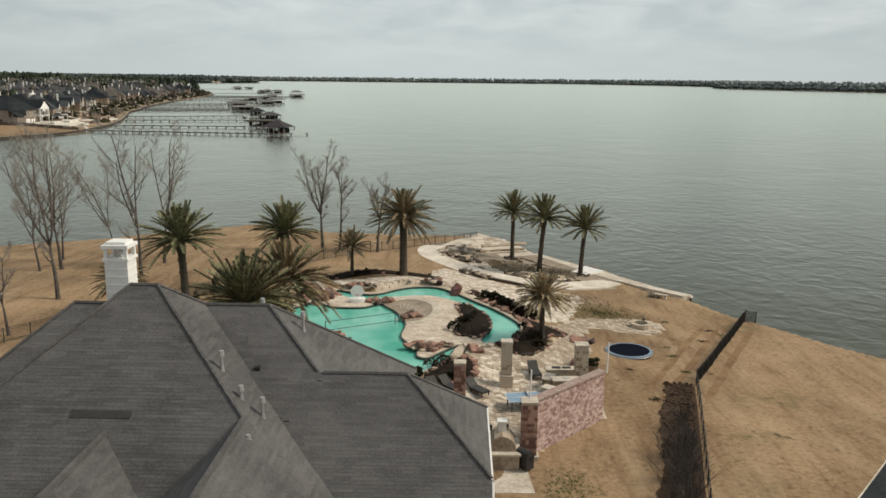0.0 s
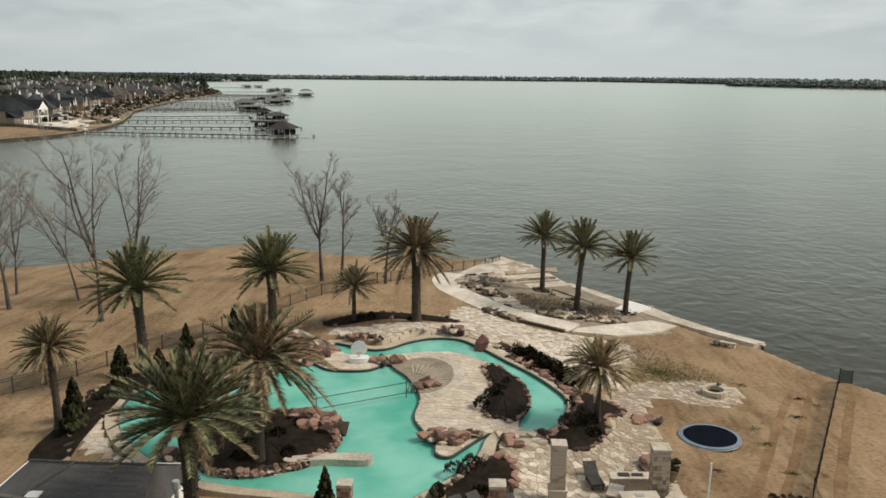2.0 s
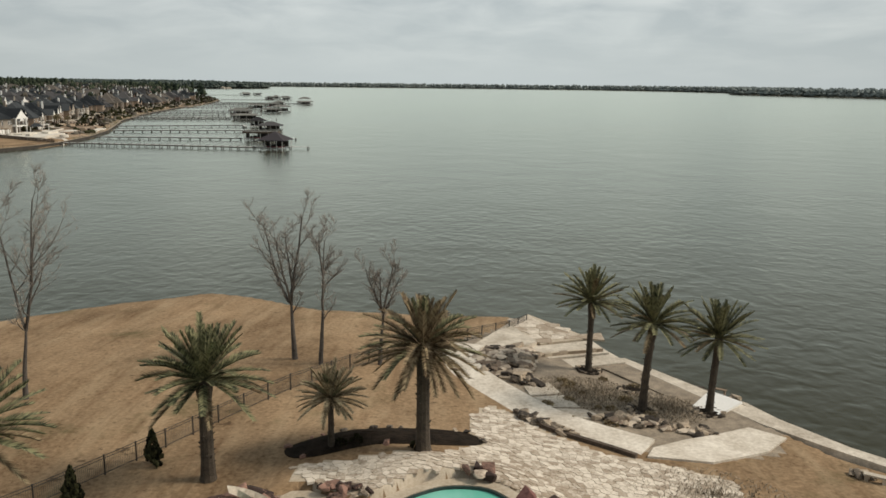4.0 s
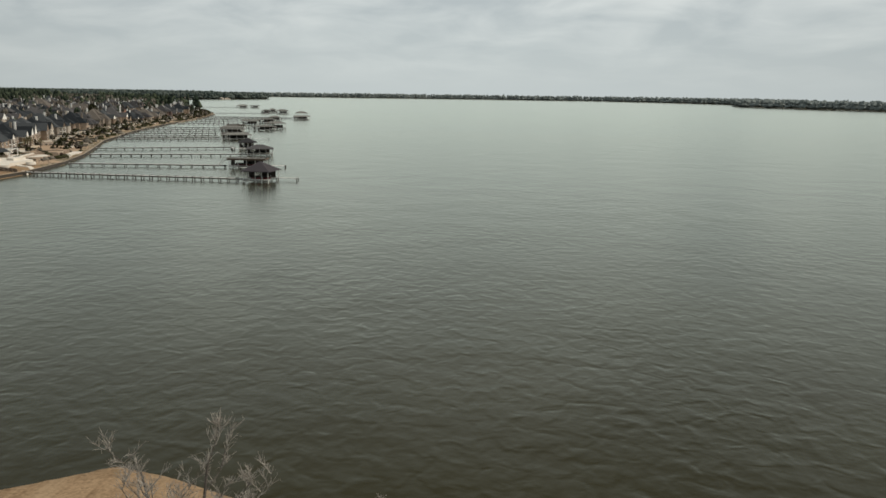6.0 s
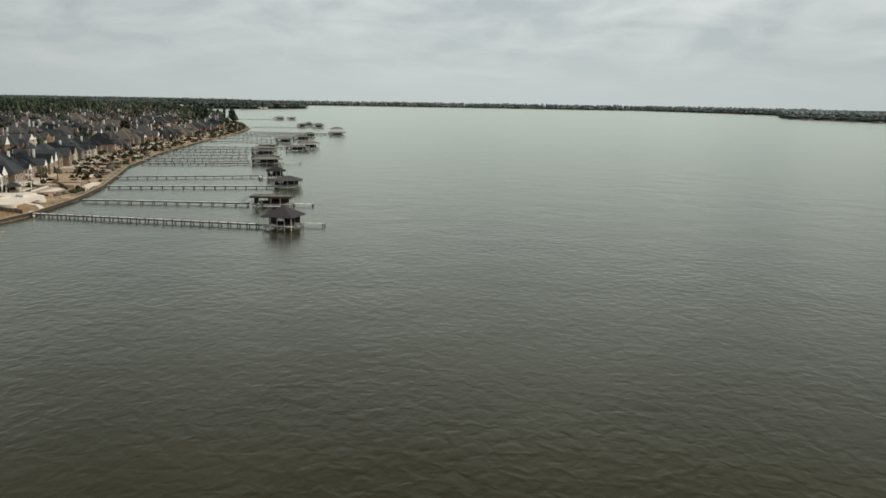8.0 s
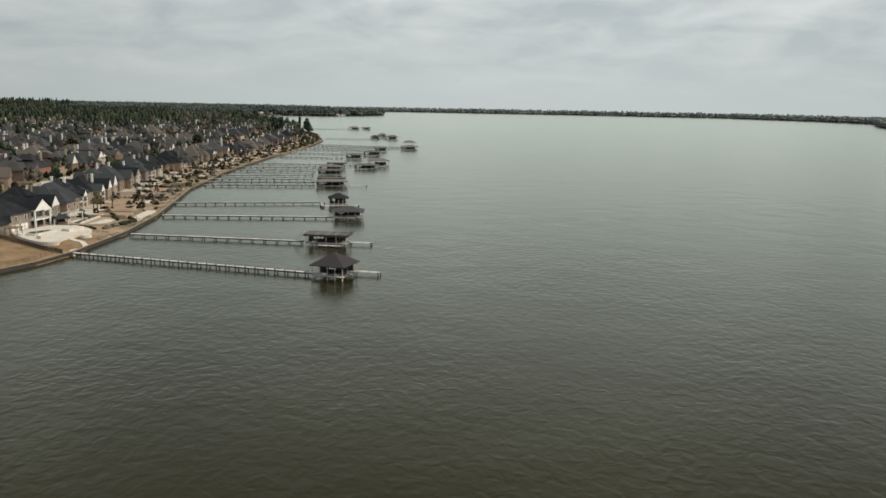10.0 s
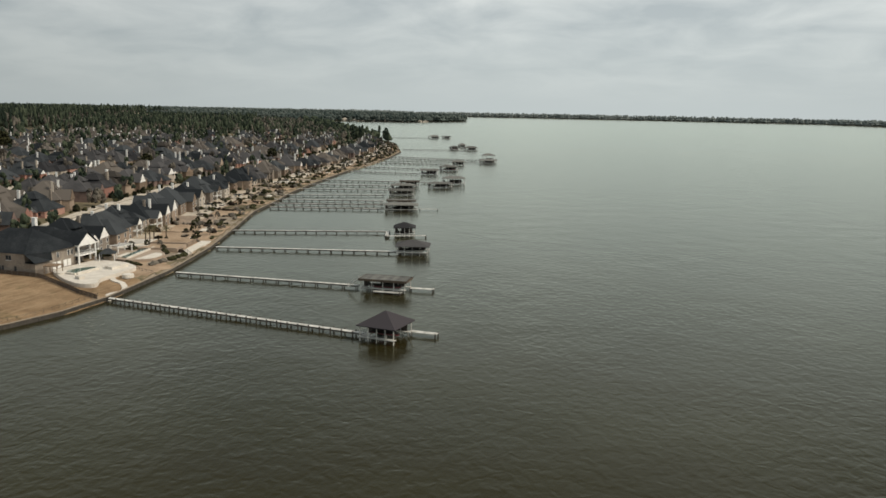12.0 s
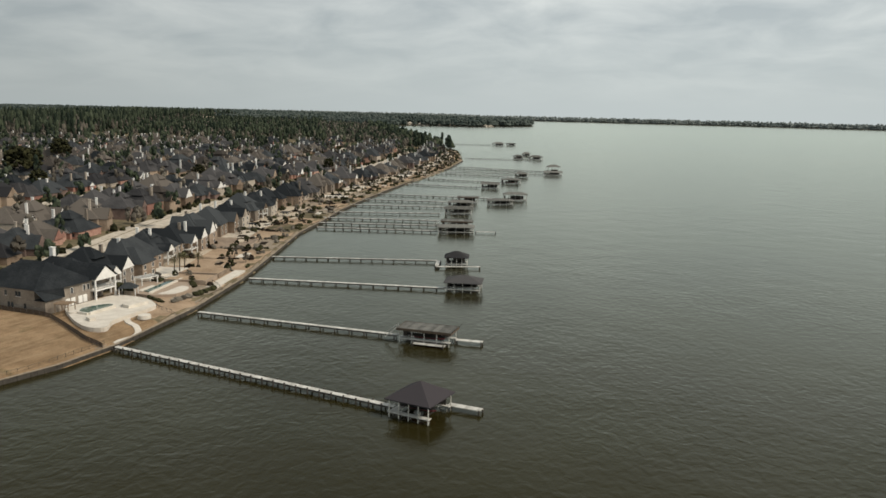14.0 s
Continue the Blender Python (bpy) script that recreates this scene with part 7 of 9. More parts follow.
# ---------------------------------------------------------------- the town across the cove
def town_house(x, y, turn, w, d, floors, seed, wall=None, roof=None, detail=False, panes=4, porch=False, bulk=None):
    """A house of steep hipped and gabled roofs over a two-part plan; far ones go into bulk, one mesh for all."""
    rng = random.Random(seed)
    z = ground_z(x, y)
    wall = wall or rng.choice((M_STUCCO, M_DULLBRICK, M_TANBRICK, M_TANBRICK, M_STUCCO, M_DULLBRICK, M_TANBRICK, M_BRICKWALL))
    # far rows lean to lighter brown-grey roofs, which puts haze into their colour
    roof = roof or rng.choice((M_TOWNROOF, M_GREYROOF, M_TOWNROOF, M_GREYROOF, M_BROWNROOF) if bulk is None else (M_BROWNROOF, M_GREYROOF, M_BROWNROOF, M_TOWNROOF))
    at = pose(x, y, z, 0, 0, turn)
    h = None
    if bulk is None:
        kind_of = {M_DULLBRICK.name: "dark red brick", M_BRICKWALL.name: "pinkish brick", M_TANBRICK.name: "tan brick"}.get(wall.name, "pale stucco")
        tone = {M_TOWNROOF.name: "dark slate", M_BROWNROOF.name: "weathered brown"}.get(roof.name, "charcoal grey")
        h = thing("town_house", "%s house with steep %s hip roofs" % (kind_of, tone), "house", "town houses", at)
    eave = 2.75 * floors + 0.3
    s = rng.uniform(0.74, 0.92)

    def emit(name, build, material, label=""):
        if bulk is None:
            return build.done(name, material, h, label)
        k = len(bulk.v)
        bulk.v += [tuple(at @ Vector(v)) for v in build.v]
        bulk.f += [tuple(k + q for q in f) for f in build.f]
        bulk.m += [BULK_MATS.index(material)] * len(build.f)

    r, b = Build(), Build()
    g = []

    def hip(x0, x1, y0, y1, e):
        dx, dy = x1 - x0, y1 - y0
        half = min(dx, dy) / 2
        t = e + half * s
        if dx >= dy:
            R0, R1 = (x0 + half, (y0 + y1) / 2, t), (x1 - half, (y0 + y1) / 2, t)
            r.poly((x0, y0, e), (x1, y0, e), R1, R0).poly((x1, y0, e), (x1, y1, e), R1).poly((x1, y1, e), (x0, y1, e), R0, R1).poly((x0, y1, e), (x0, y0, e), R0)
        else:
            R0, R1 = ((x0 + x1) / 2, y0 + half, t), ((x0 + x1) / 2, y1 - half, t)
            r.poly((x0, y0, e), (x1, y0, e), R0).poly((x1, y0, e), (x1, y1, e), R1, R0).poly((x1, y1, e), (x0, y1, e), R1).poly((x0, y1, e), (x0, y0, e), R0, R1)
        r.poly((x0, y1, e), (x1, y1, e), (x1, y0, e), (x0, y0, e))
        return t

    def gable(xm, half, y0, y1, e):
        """A gabled wing whose front stands at y1."""
        t = e + half * s * 1.15
        r.poly((xm + half, y0, e), (xm + half, y1, e), (xm, y1, t), (xm, y0, t)).poly((xm - half, y1, e), (xm - half, y0, e), (xm, y0, t), (xm, y1, t))
        g.append(Build().wedge((xm - half * 0.92, y1 - 0.25, e - 0.05), (xm + half * 0.92, y1 - 0.25, e - 0.05), (xm, y1 - 0.25, t - 0.25), (0, -0.2 if y1 > y0 else 0.2, 0)))

    sd = rng.choice((-1, 1))
    # the main body, stepped back at one side
    b.box(0, 0, -1, w, d, eave + 1)
    top = hip(-w / 2 - 0.5, w / 2 + 0.5, -d / 2 - 0.5, d / 2 + 0.5, eave)
    gx, gw = sd * w * rng.uniform(0.2, 0.28), w * rng.uniform(0.28, 0.42)
    out = rng.uniform(2.4, 4.6)
    b.box(gx, d / 2 + out / 2 - 0.1, -1, gw, out + 0.2, eave + 1)
    if rng.random() < 0.5:
        gable(gx, gw / 2 + 0.45, -d * 0.1, d / 2 + out + 0.45, eave)
    else:
        hip(gx - gw / 2 - 0.45, gx + gw / 2 + 0.45, -d * 0.25, d / 2 + out + 0.45, eave)
    # a small gable beside it, and another at the back
    if rng.random() < 0.7:
        sw = w * rng.uniform(0.16, 0.22)
        sx0 = -sd * w * rng.uniform(0.12, 0.3)
        b.box(sx0, d / 2 + 0.7, -1, sw, 1.6, eave + 0.6)
        gable(sx0, sw / 2 + 0.4, d * 0.1, d / 2 + 1.9, eave - 0.3)
    bx, bw = -sd * w * 0.2, w * rng.uniform(0.34, 0.48)
    back = rng.uniform(1.5, 4.5)
    b.box(bx, -d / 2 - back / 2 + 0.1, -1, bw, back + 0.2, eave - 0.4 + 1)
    if rng.random() < 0.5:
        gable(bx, bw / 2 + 0.45, d * 0.1, -d / 2 - back - 0.4, eave - 0.4)
    else:
        hip(bx - bw / 2 - 0.45, bx + bw / 2 + 0.45, -d / 2 - back - 0.45, d * 0.2, eave - 0.4)
    if rng.random() < 0.6:
        sw, sx0 = w * rng.uniform(0.15, 0.22), sd * w * rng.uniform(0.1, 0.3)
        b.box(sx0, -d / 2 - 0.6, -1, sw, 1.6, eave + 0.5)
        gable(sx0, sw / 2 + 0.4, -d * 0.1, -d / 2 - 1.8, eave - 0.4)
    # raised cross roof over the middle
    if rng.random() < 0.55:
        cw, cd = w * rng.uniform(0.3, 0.45), d * rng.uniform(0.5, 0.75)
        cx1 = rng.uniform(-0.16, 0.16) * w
        top = max(top, hip(cx1 - cw / 2, cx1 + cw / 2, -cd / 2, cd / 2, eave + d * 0.5 * s - cw * 0.5 * s + 0.9))
    # lower wing at one side
    if rng.random() < 0.6:
        lw = rng.uniform(3.5, 5.5)
        b.box(sd * (w / 2 + lw / 2 - 0.1), -d * 0.1, -1, lw + 0.2, d * 0.6, 4.2)
        hip(min(sd * (w / 2 - 1), sd * (w / 2 + lw + 0.4)), max(sd * (w / 2 - 1), sd * (w / 2 + lw + 0.4)), -d * 0.1 - d * 0.3 - 0.4, -d * 0.1 + d * 0.3 + 0.4, 3.2)
    emit("wall", b, wall)
    emit("roof", r, roof)
    face = M_WHITE if rng.random() < 0.35 else wall
    for end in g:
        emit("gable", end, face, "pale gable end" if face is M_WHITE else "")
    for k in range(rng.choice((1, 1, 2))):
        cxx, cyy = rng.uniform(-0.38, 0.38) * w, rng.uniform(0.1, 0.34) * d * rng.choice((-1, 1))
        c = Build()
        c.box(cxx, cyy, eave - 0.5, 1.15, 0.95, top - eave + 0.7).box(cxx, cyy, top + 0.2, 1.35, 1.15, 0.22)
        emit("chimney", c, rng.choice((M_WHITE, M_WHITE, M_STUCCO)), "pale chimney")
    if bulk is not None or not panes:
        return h
    for f in range(floors):
        for k in range(panes):
            wx = -w / 2 + (k + 0.5) * w / panes
            on_wing = abs(wx - gx) < gw / 2 - 0.7
            if not on_wing and abs(wx - gx) < gw / 2 + 0.8:
                continue
            y1 = d / 2 + (out if on_wing else 0)
            q = Build()
            q.box(wx, y1 + 0.02, 0.8 + 2.75 * f, 1.5, 0.1, 1.6)
            win = q.done("window", M_DARKGLASS, h)
            if detail:
                q = Build()
                for e in (-0.8, 0.8):
                    q.box(wx + e, y1 + 0.05, 0.75 + 2.75 * f, 0.12, 0.12, 1.7)
                q.box(wx, y1 + 0.05, 2.4 + 2.75 * f, 1.72, 0.12, 0.12).box(wx, y1 + 0.05, 0.72 + 2.75 * f, 1.72, 0.14, 0.1)
                q.done("frame", M_WHITE, win)
        if panes > 3 and (f == 0 or detail):
            for sx in (-1, 1):
                for e in ((-0.25, 0.2) if detail else (0.2,)):
                    q = Build()
                    q.box(sx * (w / 2 + 0.02), d * e, 0.8 + 2.75 * f, 0.1, 1.3, 1.6)
                    q.done("window", M_DARKGLASS, h)
    if detail and (rng.random() < 0.35 or porch):
        # two-storey porch with balcony on the lake side
        px0, pw = -sd * w * 0.2, w * 0.34
        for f in range(floors):
            q = Build()
            q.box(px0, d / 2 + 1.9, 2.75 * (f + 1) - 0.25, pw, 3.6, 0.25)
            q.done("balcony" if f < floors - 1 else "porch_ceiling", M_WHITE, h)
            if f < floors - 1:
                q = Build()
                q.box(px0, d / 2 + 3.6, 2.75 * (f + 1) + 0.85, pw, 0.08, 0.1)
                for k in range(12):
                    q.box(px0 - pw / 2 + (k + 0.5) * pw / 12, d / 2 + 3.6, 2.75 * (f + 1), 0.06, 0.06, 0.9)
                q.done("balustrade", M_IRON, h)
        for k in (-1, 1):
            q = Build()
            q.box(px0 + k * (pw / 2 - 0.3), d / 2 + 3.4, -0.5, 0.45, 0.45, 2.75 * floors + 0.5)
            q.done("porch_column", M_WHITE, h)
        q = Build()
        q.box(px0, d / 2 + 0.06, 0.0, pw * 0.8, 0.1, 2.3)
        q.done("patio_door", M_DARKGLASS, h, "dark glazed doors under the porch")
        q = Build()
        t = 2.75 * floors + pw / 2 * s
        y1 = d / 2 + 4.0
        q.poly((px0 - pw / 2 - 0.4, y1, 2.75 * floors), (px0 - pw / 2 - 0.4, 0, 2.75 * floors), (px0, 0, t), (px0, y1, t)).poly((px0 + pw / 2 + 0.4, 0, 2.75 * floors), (px0 + pw / 2 + 0.4, y1, 2.75 * floors), (px0, y1, t), (px0, 0, t))
        q.done("porch_roof", roof, h)
        q = Build()
        q.wedge((px0 - pw / 2, y1 - 0.2, 2.75 * floors), (px0 + pw / 2, y1 - 0.2, 2.75 * floors), (px0, y1 - 0.2, t - 0.2), (0, -0.2, 0))
        q.done("porch_gable", M_WHITE if rng.random() < 0.7 else M_TIMBER, h, "porch gable")
    return h


BULK_MATS = [M_STUCCO, M_DULLBRICK, M_TANBRICK, M_BRICKWALL, M_TOWNROOF, M_GREYROOF, M_BROWNROOF, M_WHITE]
far_town = Build()
far_town.m = []
_sh = [p for p in TOWNSIDE if 340 < p[1] < 1420]


def shore_at(s):
    """A place s metres along the town's shore, with the way along and the way inland."""
    for (ax, ay), (bx, by) in zip(_sh, _sh[1:]):
        ln = math.hypot(bx - ax, by - ay)
        if s <= ln:
            u = Vector(((bx - ax) / ln, (by - ay) / ln, 0))
            return Vector((ax, ay, 0)) + u * s, u, Vector((-u.y, u.x, 0))
        s -= ln
    return None


def ribbon(name, inland, width, lift, material, s0, s1, parent=None, step=8.0):
    """A strip that keeps its distance from the shore and lies on the ground."""
    pts, s = [], s0
    while s < s1:
        at = shore_at(s)
        if not at:
            break
        p, u, n = at
        pts.append((p + n * (inland - width / 2), p + n * (inland + width / 2)))
        s += step
    b = Build()
    for (a0, a1), (c0, c1) in zip(pts, pts[1:]):
        b.poly(*[(v.x, v.y, ground_z(v.x, v.y) + lift) for v in (a0, c0, c1, a1)])
    return b.done(name, material, parent)


def first_house():
    """The first lakeside house: long wall to the empty lot, low corner roof, two-storey porch under a white gable."""
    h = thing("town_house", "large pale stucco house with slate hip roof and white porch", "house", "town houses", pose(-229, 412, 2.6))
    at = Matrix.Translation((229, -412, -2.6))

    def put(name, b, material, parent=h, label=""):
        b.v = [tuple(at @ Vector(v)) for v in b.v]
        return b.done(name, material, parent, label)

    b = Build()
    b.box(-232.2, 414.3, 1.4, 28.4, 12.8, 7.9).box(-234, 404.6, 1.4, 24.0, 6.8, 7.7).box(-219.95, 404.6, 1.4, 4.1, 6.8, 4.6).box(-229, 425, 1.4, 14, 9.0, 7.8)
    put("wall", b, M_STUCCO)
    r = Build()
    e, t = 9.25, 16.2
    A, B2, C, D2 = (-247, 400.7, e), (-217.1, 408.0, e), (-217.1, 421.2, e), (-247, 421.2, e)
    K = (-221.6, 400.7, e)
    R0, R1 = (-237.0, 411.0, t), (-227.2, 411.4, t)
    r.poly(A, K, R1, R0).poly(K, B2, R1).poly(B2, C, R1).poly(C, D2, R0, R1).poly(D2, A, R0).poly(D2, C, B2, K, A)
    # the roof sweeps down over the low corner
    r.poly(K, (-217.3, 400.6, 6.3), (-216.9, 408.2, 6.3), B2).poly((-222, 408.2, 6.3), (-216.9, 408.2, 6.3), (-217.3, 400.6, 6.3), (-222, 400.6, 6.3))
    # rear wing and the porch wing
    r.poly((-247, 419, e), (-247, 433, e), (-240, 426, 14.6)).poly((-247, 433, e), (-224, 433, e), (-231, 426, 14.6), (-240, 426, 14.6)).poly((-224, 433, e), (-224, 419, e), (-231, 426, 14.6)).poly((-224, 419, e), (-247, 419, e), (-240, 426, 14.6), (-231, 426, 14.6))
    r.poly((-215.2, 419.2, 9.6), (-215.2, 424.5, 13.9), (-230, 424.5, 13.9), (-230, 419.2, 9.6)).poly((-215.2, 424.5, 13.9), (-215.2, 429.8, 9.6), (-230, 429.8, 9.6), (-230, 424.5, 13.9))
    put("roof", r, M_TOWNROOF, label="steep slate-grey hip roof")
    put("gable", Build().wedge((-215.8, 419.6, 9.5), (-215.8, 429.4, 9.5), (-215.8, 424.5, 13.5), (-0.25, 0, 0)), M_WHITE, label="white boarded gable")
    put("porch_ceiling", Build().box(-218.9, 424.5, 9.15, 6.2, 9.6, 0.33), M_WHITE)
    put("balcony", Build().box(-218.9, 424.5, 5.6, 6.2, 9.4, 0.45), M_WHITE, label="white balcony floor")
    q = Build().box(-216.0, 424.5, 6.95, 0.08, 9.0, 0.1)
    for k in range(20):
        q.box(-216.0, 420.2 + k * 0.45, 6.05, 0.05, 0.05, 0.9)
    put("balustrade", q, M_IRON)
    for y in (420.1, 428.9):
        put("porch_column", Build().box(-216.1, y, 1.6, 0.5, 0.5, 7.6), M_WHITE)
    for z in (2.7, 6.1):
        for y in (422.2, 425.6):
            put("patio_door", Build().box(-221.95, y, z, 0.14, 2.5, 2.3), M_DARKGLASS, label="dark glazed doors under the porch")
    # lake side windows, pale doors below, and the long wall's windows
    for y in (417.2, 418.9, 412.0):
        win = put("window", Build().box(-217.98, y, 6.6, 0.12, 0.9, 1.7), M_DARKGLASS)
        put("frame", Build().box(-217.95, y - 0.52, 6.5, 0.14, 0.1, 1.9).box(-217.95, y + 0.52, 6.5, 0.14, 0.1, 1.9).box(-217.95, y, 8.3, 0.14, 0.94, 0.1), M_WHITE, win)
    for y in (410.2, 412.4, 415.4, 417.4):
        put("pale_door", Build().box(-217.98, y, 2.75, 0.12, 1.7, 2.4), M_WHITE, label="white garden door")
    for x, z in ((-233.6, 6.8), (-229.2, 6.8), (-228.0, 6.8), (-232.6, 3.2), (-231.2, 3.2), (-226.0, 3.2)):
        win = put("window", Build().box(x, 401.18, z, 0.9, 0.12, 1.6), M_DARKGLASS)
        put("sill", Build().box(x, 401.14, z - 0.12, 1.1, 0.2, 0.1), M_WHITE, win)
    c = Build().box(-240.5, 427.0, 9, 1.5, 1.3, 8.2).box(-240.5, 427.0, 17.2, 1.8, 1.6, 0.25)
    put("chimney", c, M_WHITE, label="white chimney")
    for x, y, z in ((-233, 413, 15.6), (-227.5, 414.5, 14.6), (-222.5, 406.5, 10.6)):
        put("roof_vent", Build().tube((x, y, z - 1.2), (x, y, z + 0.5), 0.2, 0.2, 6), M_IRON)


LOTS = []
rng = random.Random(5)
row = 0
first_house()
for inland in (45, 104, 132, 190, 218, 276, 304, 362, 390, 446, 474, 530, 558, 614, 642, 698, 726, 782, 810, 866, 894, 950):
    s = 76.0 if row == 0 else rng.uniform(0, 14)
    first = True
    while True:
        at = shore_at(s)
        if not at:
            break
        p, u, n = at
        wd = 23.0 if row == 0 and first else rng.uniform(20, 27)
        q = p + n * (inland + rng.uniform(-2.5, 2.5))
        turn = math.degrees(math.atan2(u.y, u.x)) + (180 if row % 2 == 0 else 0)
        near_house = row == 0 and s < 330
        tall = 2 if near_house or rng.random() < (0.45 if row < 3 else 0.2) else 1
        deep = rng.uniform(15.5, 20.0)
        skew = rng.uniform(-8, 8) * (row > 0) + (90 if row > 0 and rng.random() < 0.25 else 0)
        pale = rng.choice((M_STUCCO, M_TANBRICK, M_STUCCO, M_TANBRICK, M_DULLBRICK)) if row == 0 else None
        # lots left empty where tree clumps stand
        if not (first and row == 0) and (row < 3 or rng.random() < (0.94 if row < 9 else 0.72)):
            town_house(q.x, q.y, turn + skew, wd, deep, tall, 1000 + row * 100 + int(s), pale, M_TOWNROOF if near_house else None, detail=near_house, panes=4 if row < 2 and s < 700 else (2 if row < 4 and s < 500 else 0), porch=row == 0 and s < 110, bulk=None if row < 7 else far_town)
        if row == 0:
            LOTS.append((s, wd, p, u, n))
        s += wd + rng.uniform(0.6, 2.6)
        first = False
    row += 1
me = bpy.data.meshes.new("far_houses")
me.from_pydata(far_town.v, [], far_town.f)
for m in BULK_MATS:
    me.materials.append(m)
me.polygons.foreach_set("material_index", far_town.m)
me.update()
tagged(new("far_houses", me), "closely set far houses with brown and grey hip roofs", "houses", kind="stuff")
STREETS = (75, 161, 247, 333, 418, 502, 586, 670, 754, 838, 922)
for k, inland in enumerate(STREETS):
    tagged(ribbon("street", inland, 10.0, 0.06 + 0.004 * k + (0.3 if k > 5 else 0), M_CONC, 30, 1150), "pale concrete street between rows of houses", "street", kind="structure")
    for side in (-1, 1) if k < 6 else ():
        tagged(ribbon("driveway_strip", inland + side * 8.4, 5.6, 0.08, M_MORTAR if side < 0 else M_CONC, 30, 1150), "pale driveways and pavement along the street", "pavement", kind="structure")

# seawall of the town, with a timber face and pale cap
bulkhead([p for p in TOWNSIDE if 255 < p[1] < 1200 and p[0] > -300] + [(-330, 1070), (-358, 1195)], 1.45, "long dark timber seawall with a tan cap along the town shore", 0.7, 1.6, M_SOIL, M_POST)
tagged(ribbon("shore_walk_town", 1.8, 0.9, 0.08, M_SOIL, 30, 1100), "narrow path behind the seawall", "path", kind="structure")

# back yards: lawn, patio, pool, hedges and low walls, lot by lot
M_TANLAWN = mat("pale_dormant_lawn", (0.24, 0.168, 0.108), (0.44, 0.332, 0.235), 0.12, 0.95, 0.4, 10, gloss=0.1)
M_PALEDECK = mat("bleached_concrete", (0.50, 0.455, 0.39), (0.70, 0.655, 0.58), 0.3, 0.9, 0.2, 10)
M_DARKPOOL = water_mat("dark_pool_water", (0.05, 0.10, 0.085), (0.08, 0.14, 0.12), 0.08, 2.5, 0.1, 0.05)


def strip_block(name, p, u, n, a0, a1, d0, d1, z0, z1, material, parent, label=""):
    """A block set out along the shore from a0 to a1 and inland from d0 to d1."""
    pts = [p + u * a + n * d for a, d in ((a0, d0), (a1, d0), (a1, d1), (a0, d1))]
    g = ground_z((pts[0].x + pts[2].x) / 2, (pts[0].y + pts[2].y) / 2)
    b = Build()
    b.prism([(v.x, v.y) for v in pts][::-1], g + z0, g + z1)
    return b.done(name, material, parent, label)


def hedge(parent, a, c, h, w, seed, m=None):
    rr = random.Random(seed)
    b = Build()
    n = max(2, int((c - a).length / (w * 0.55)))
    for k in range(n):
        q = a.lerp(c, k / (n - 1))
        b.lump(q.x + rr.uniform(-0.2, 0.2), q.y + rr.uniform(-0.2, 0.2), ground_z(q.x, q.y) + h * 0.4, w * rr.uniform(0.45, 0.7), w * rr.uniform(0.45, 0.7), h * rr.uniform(0.5, 0.75), rr, 0.35)
    return b.done("hedge", m or M_LEAF, parent)


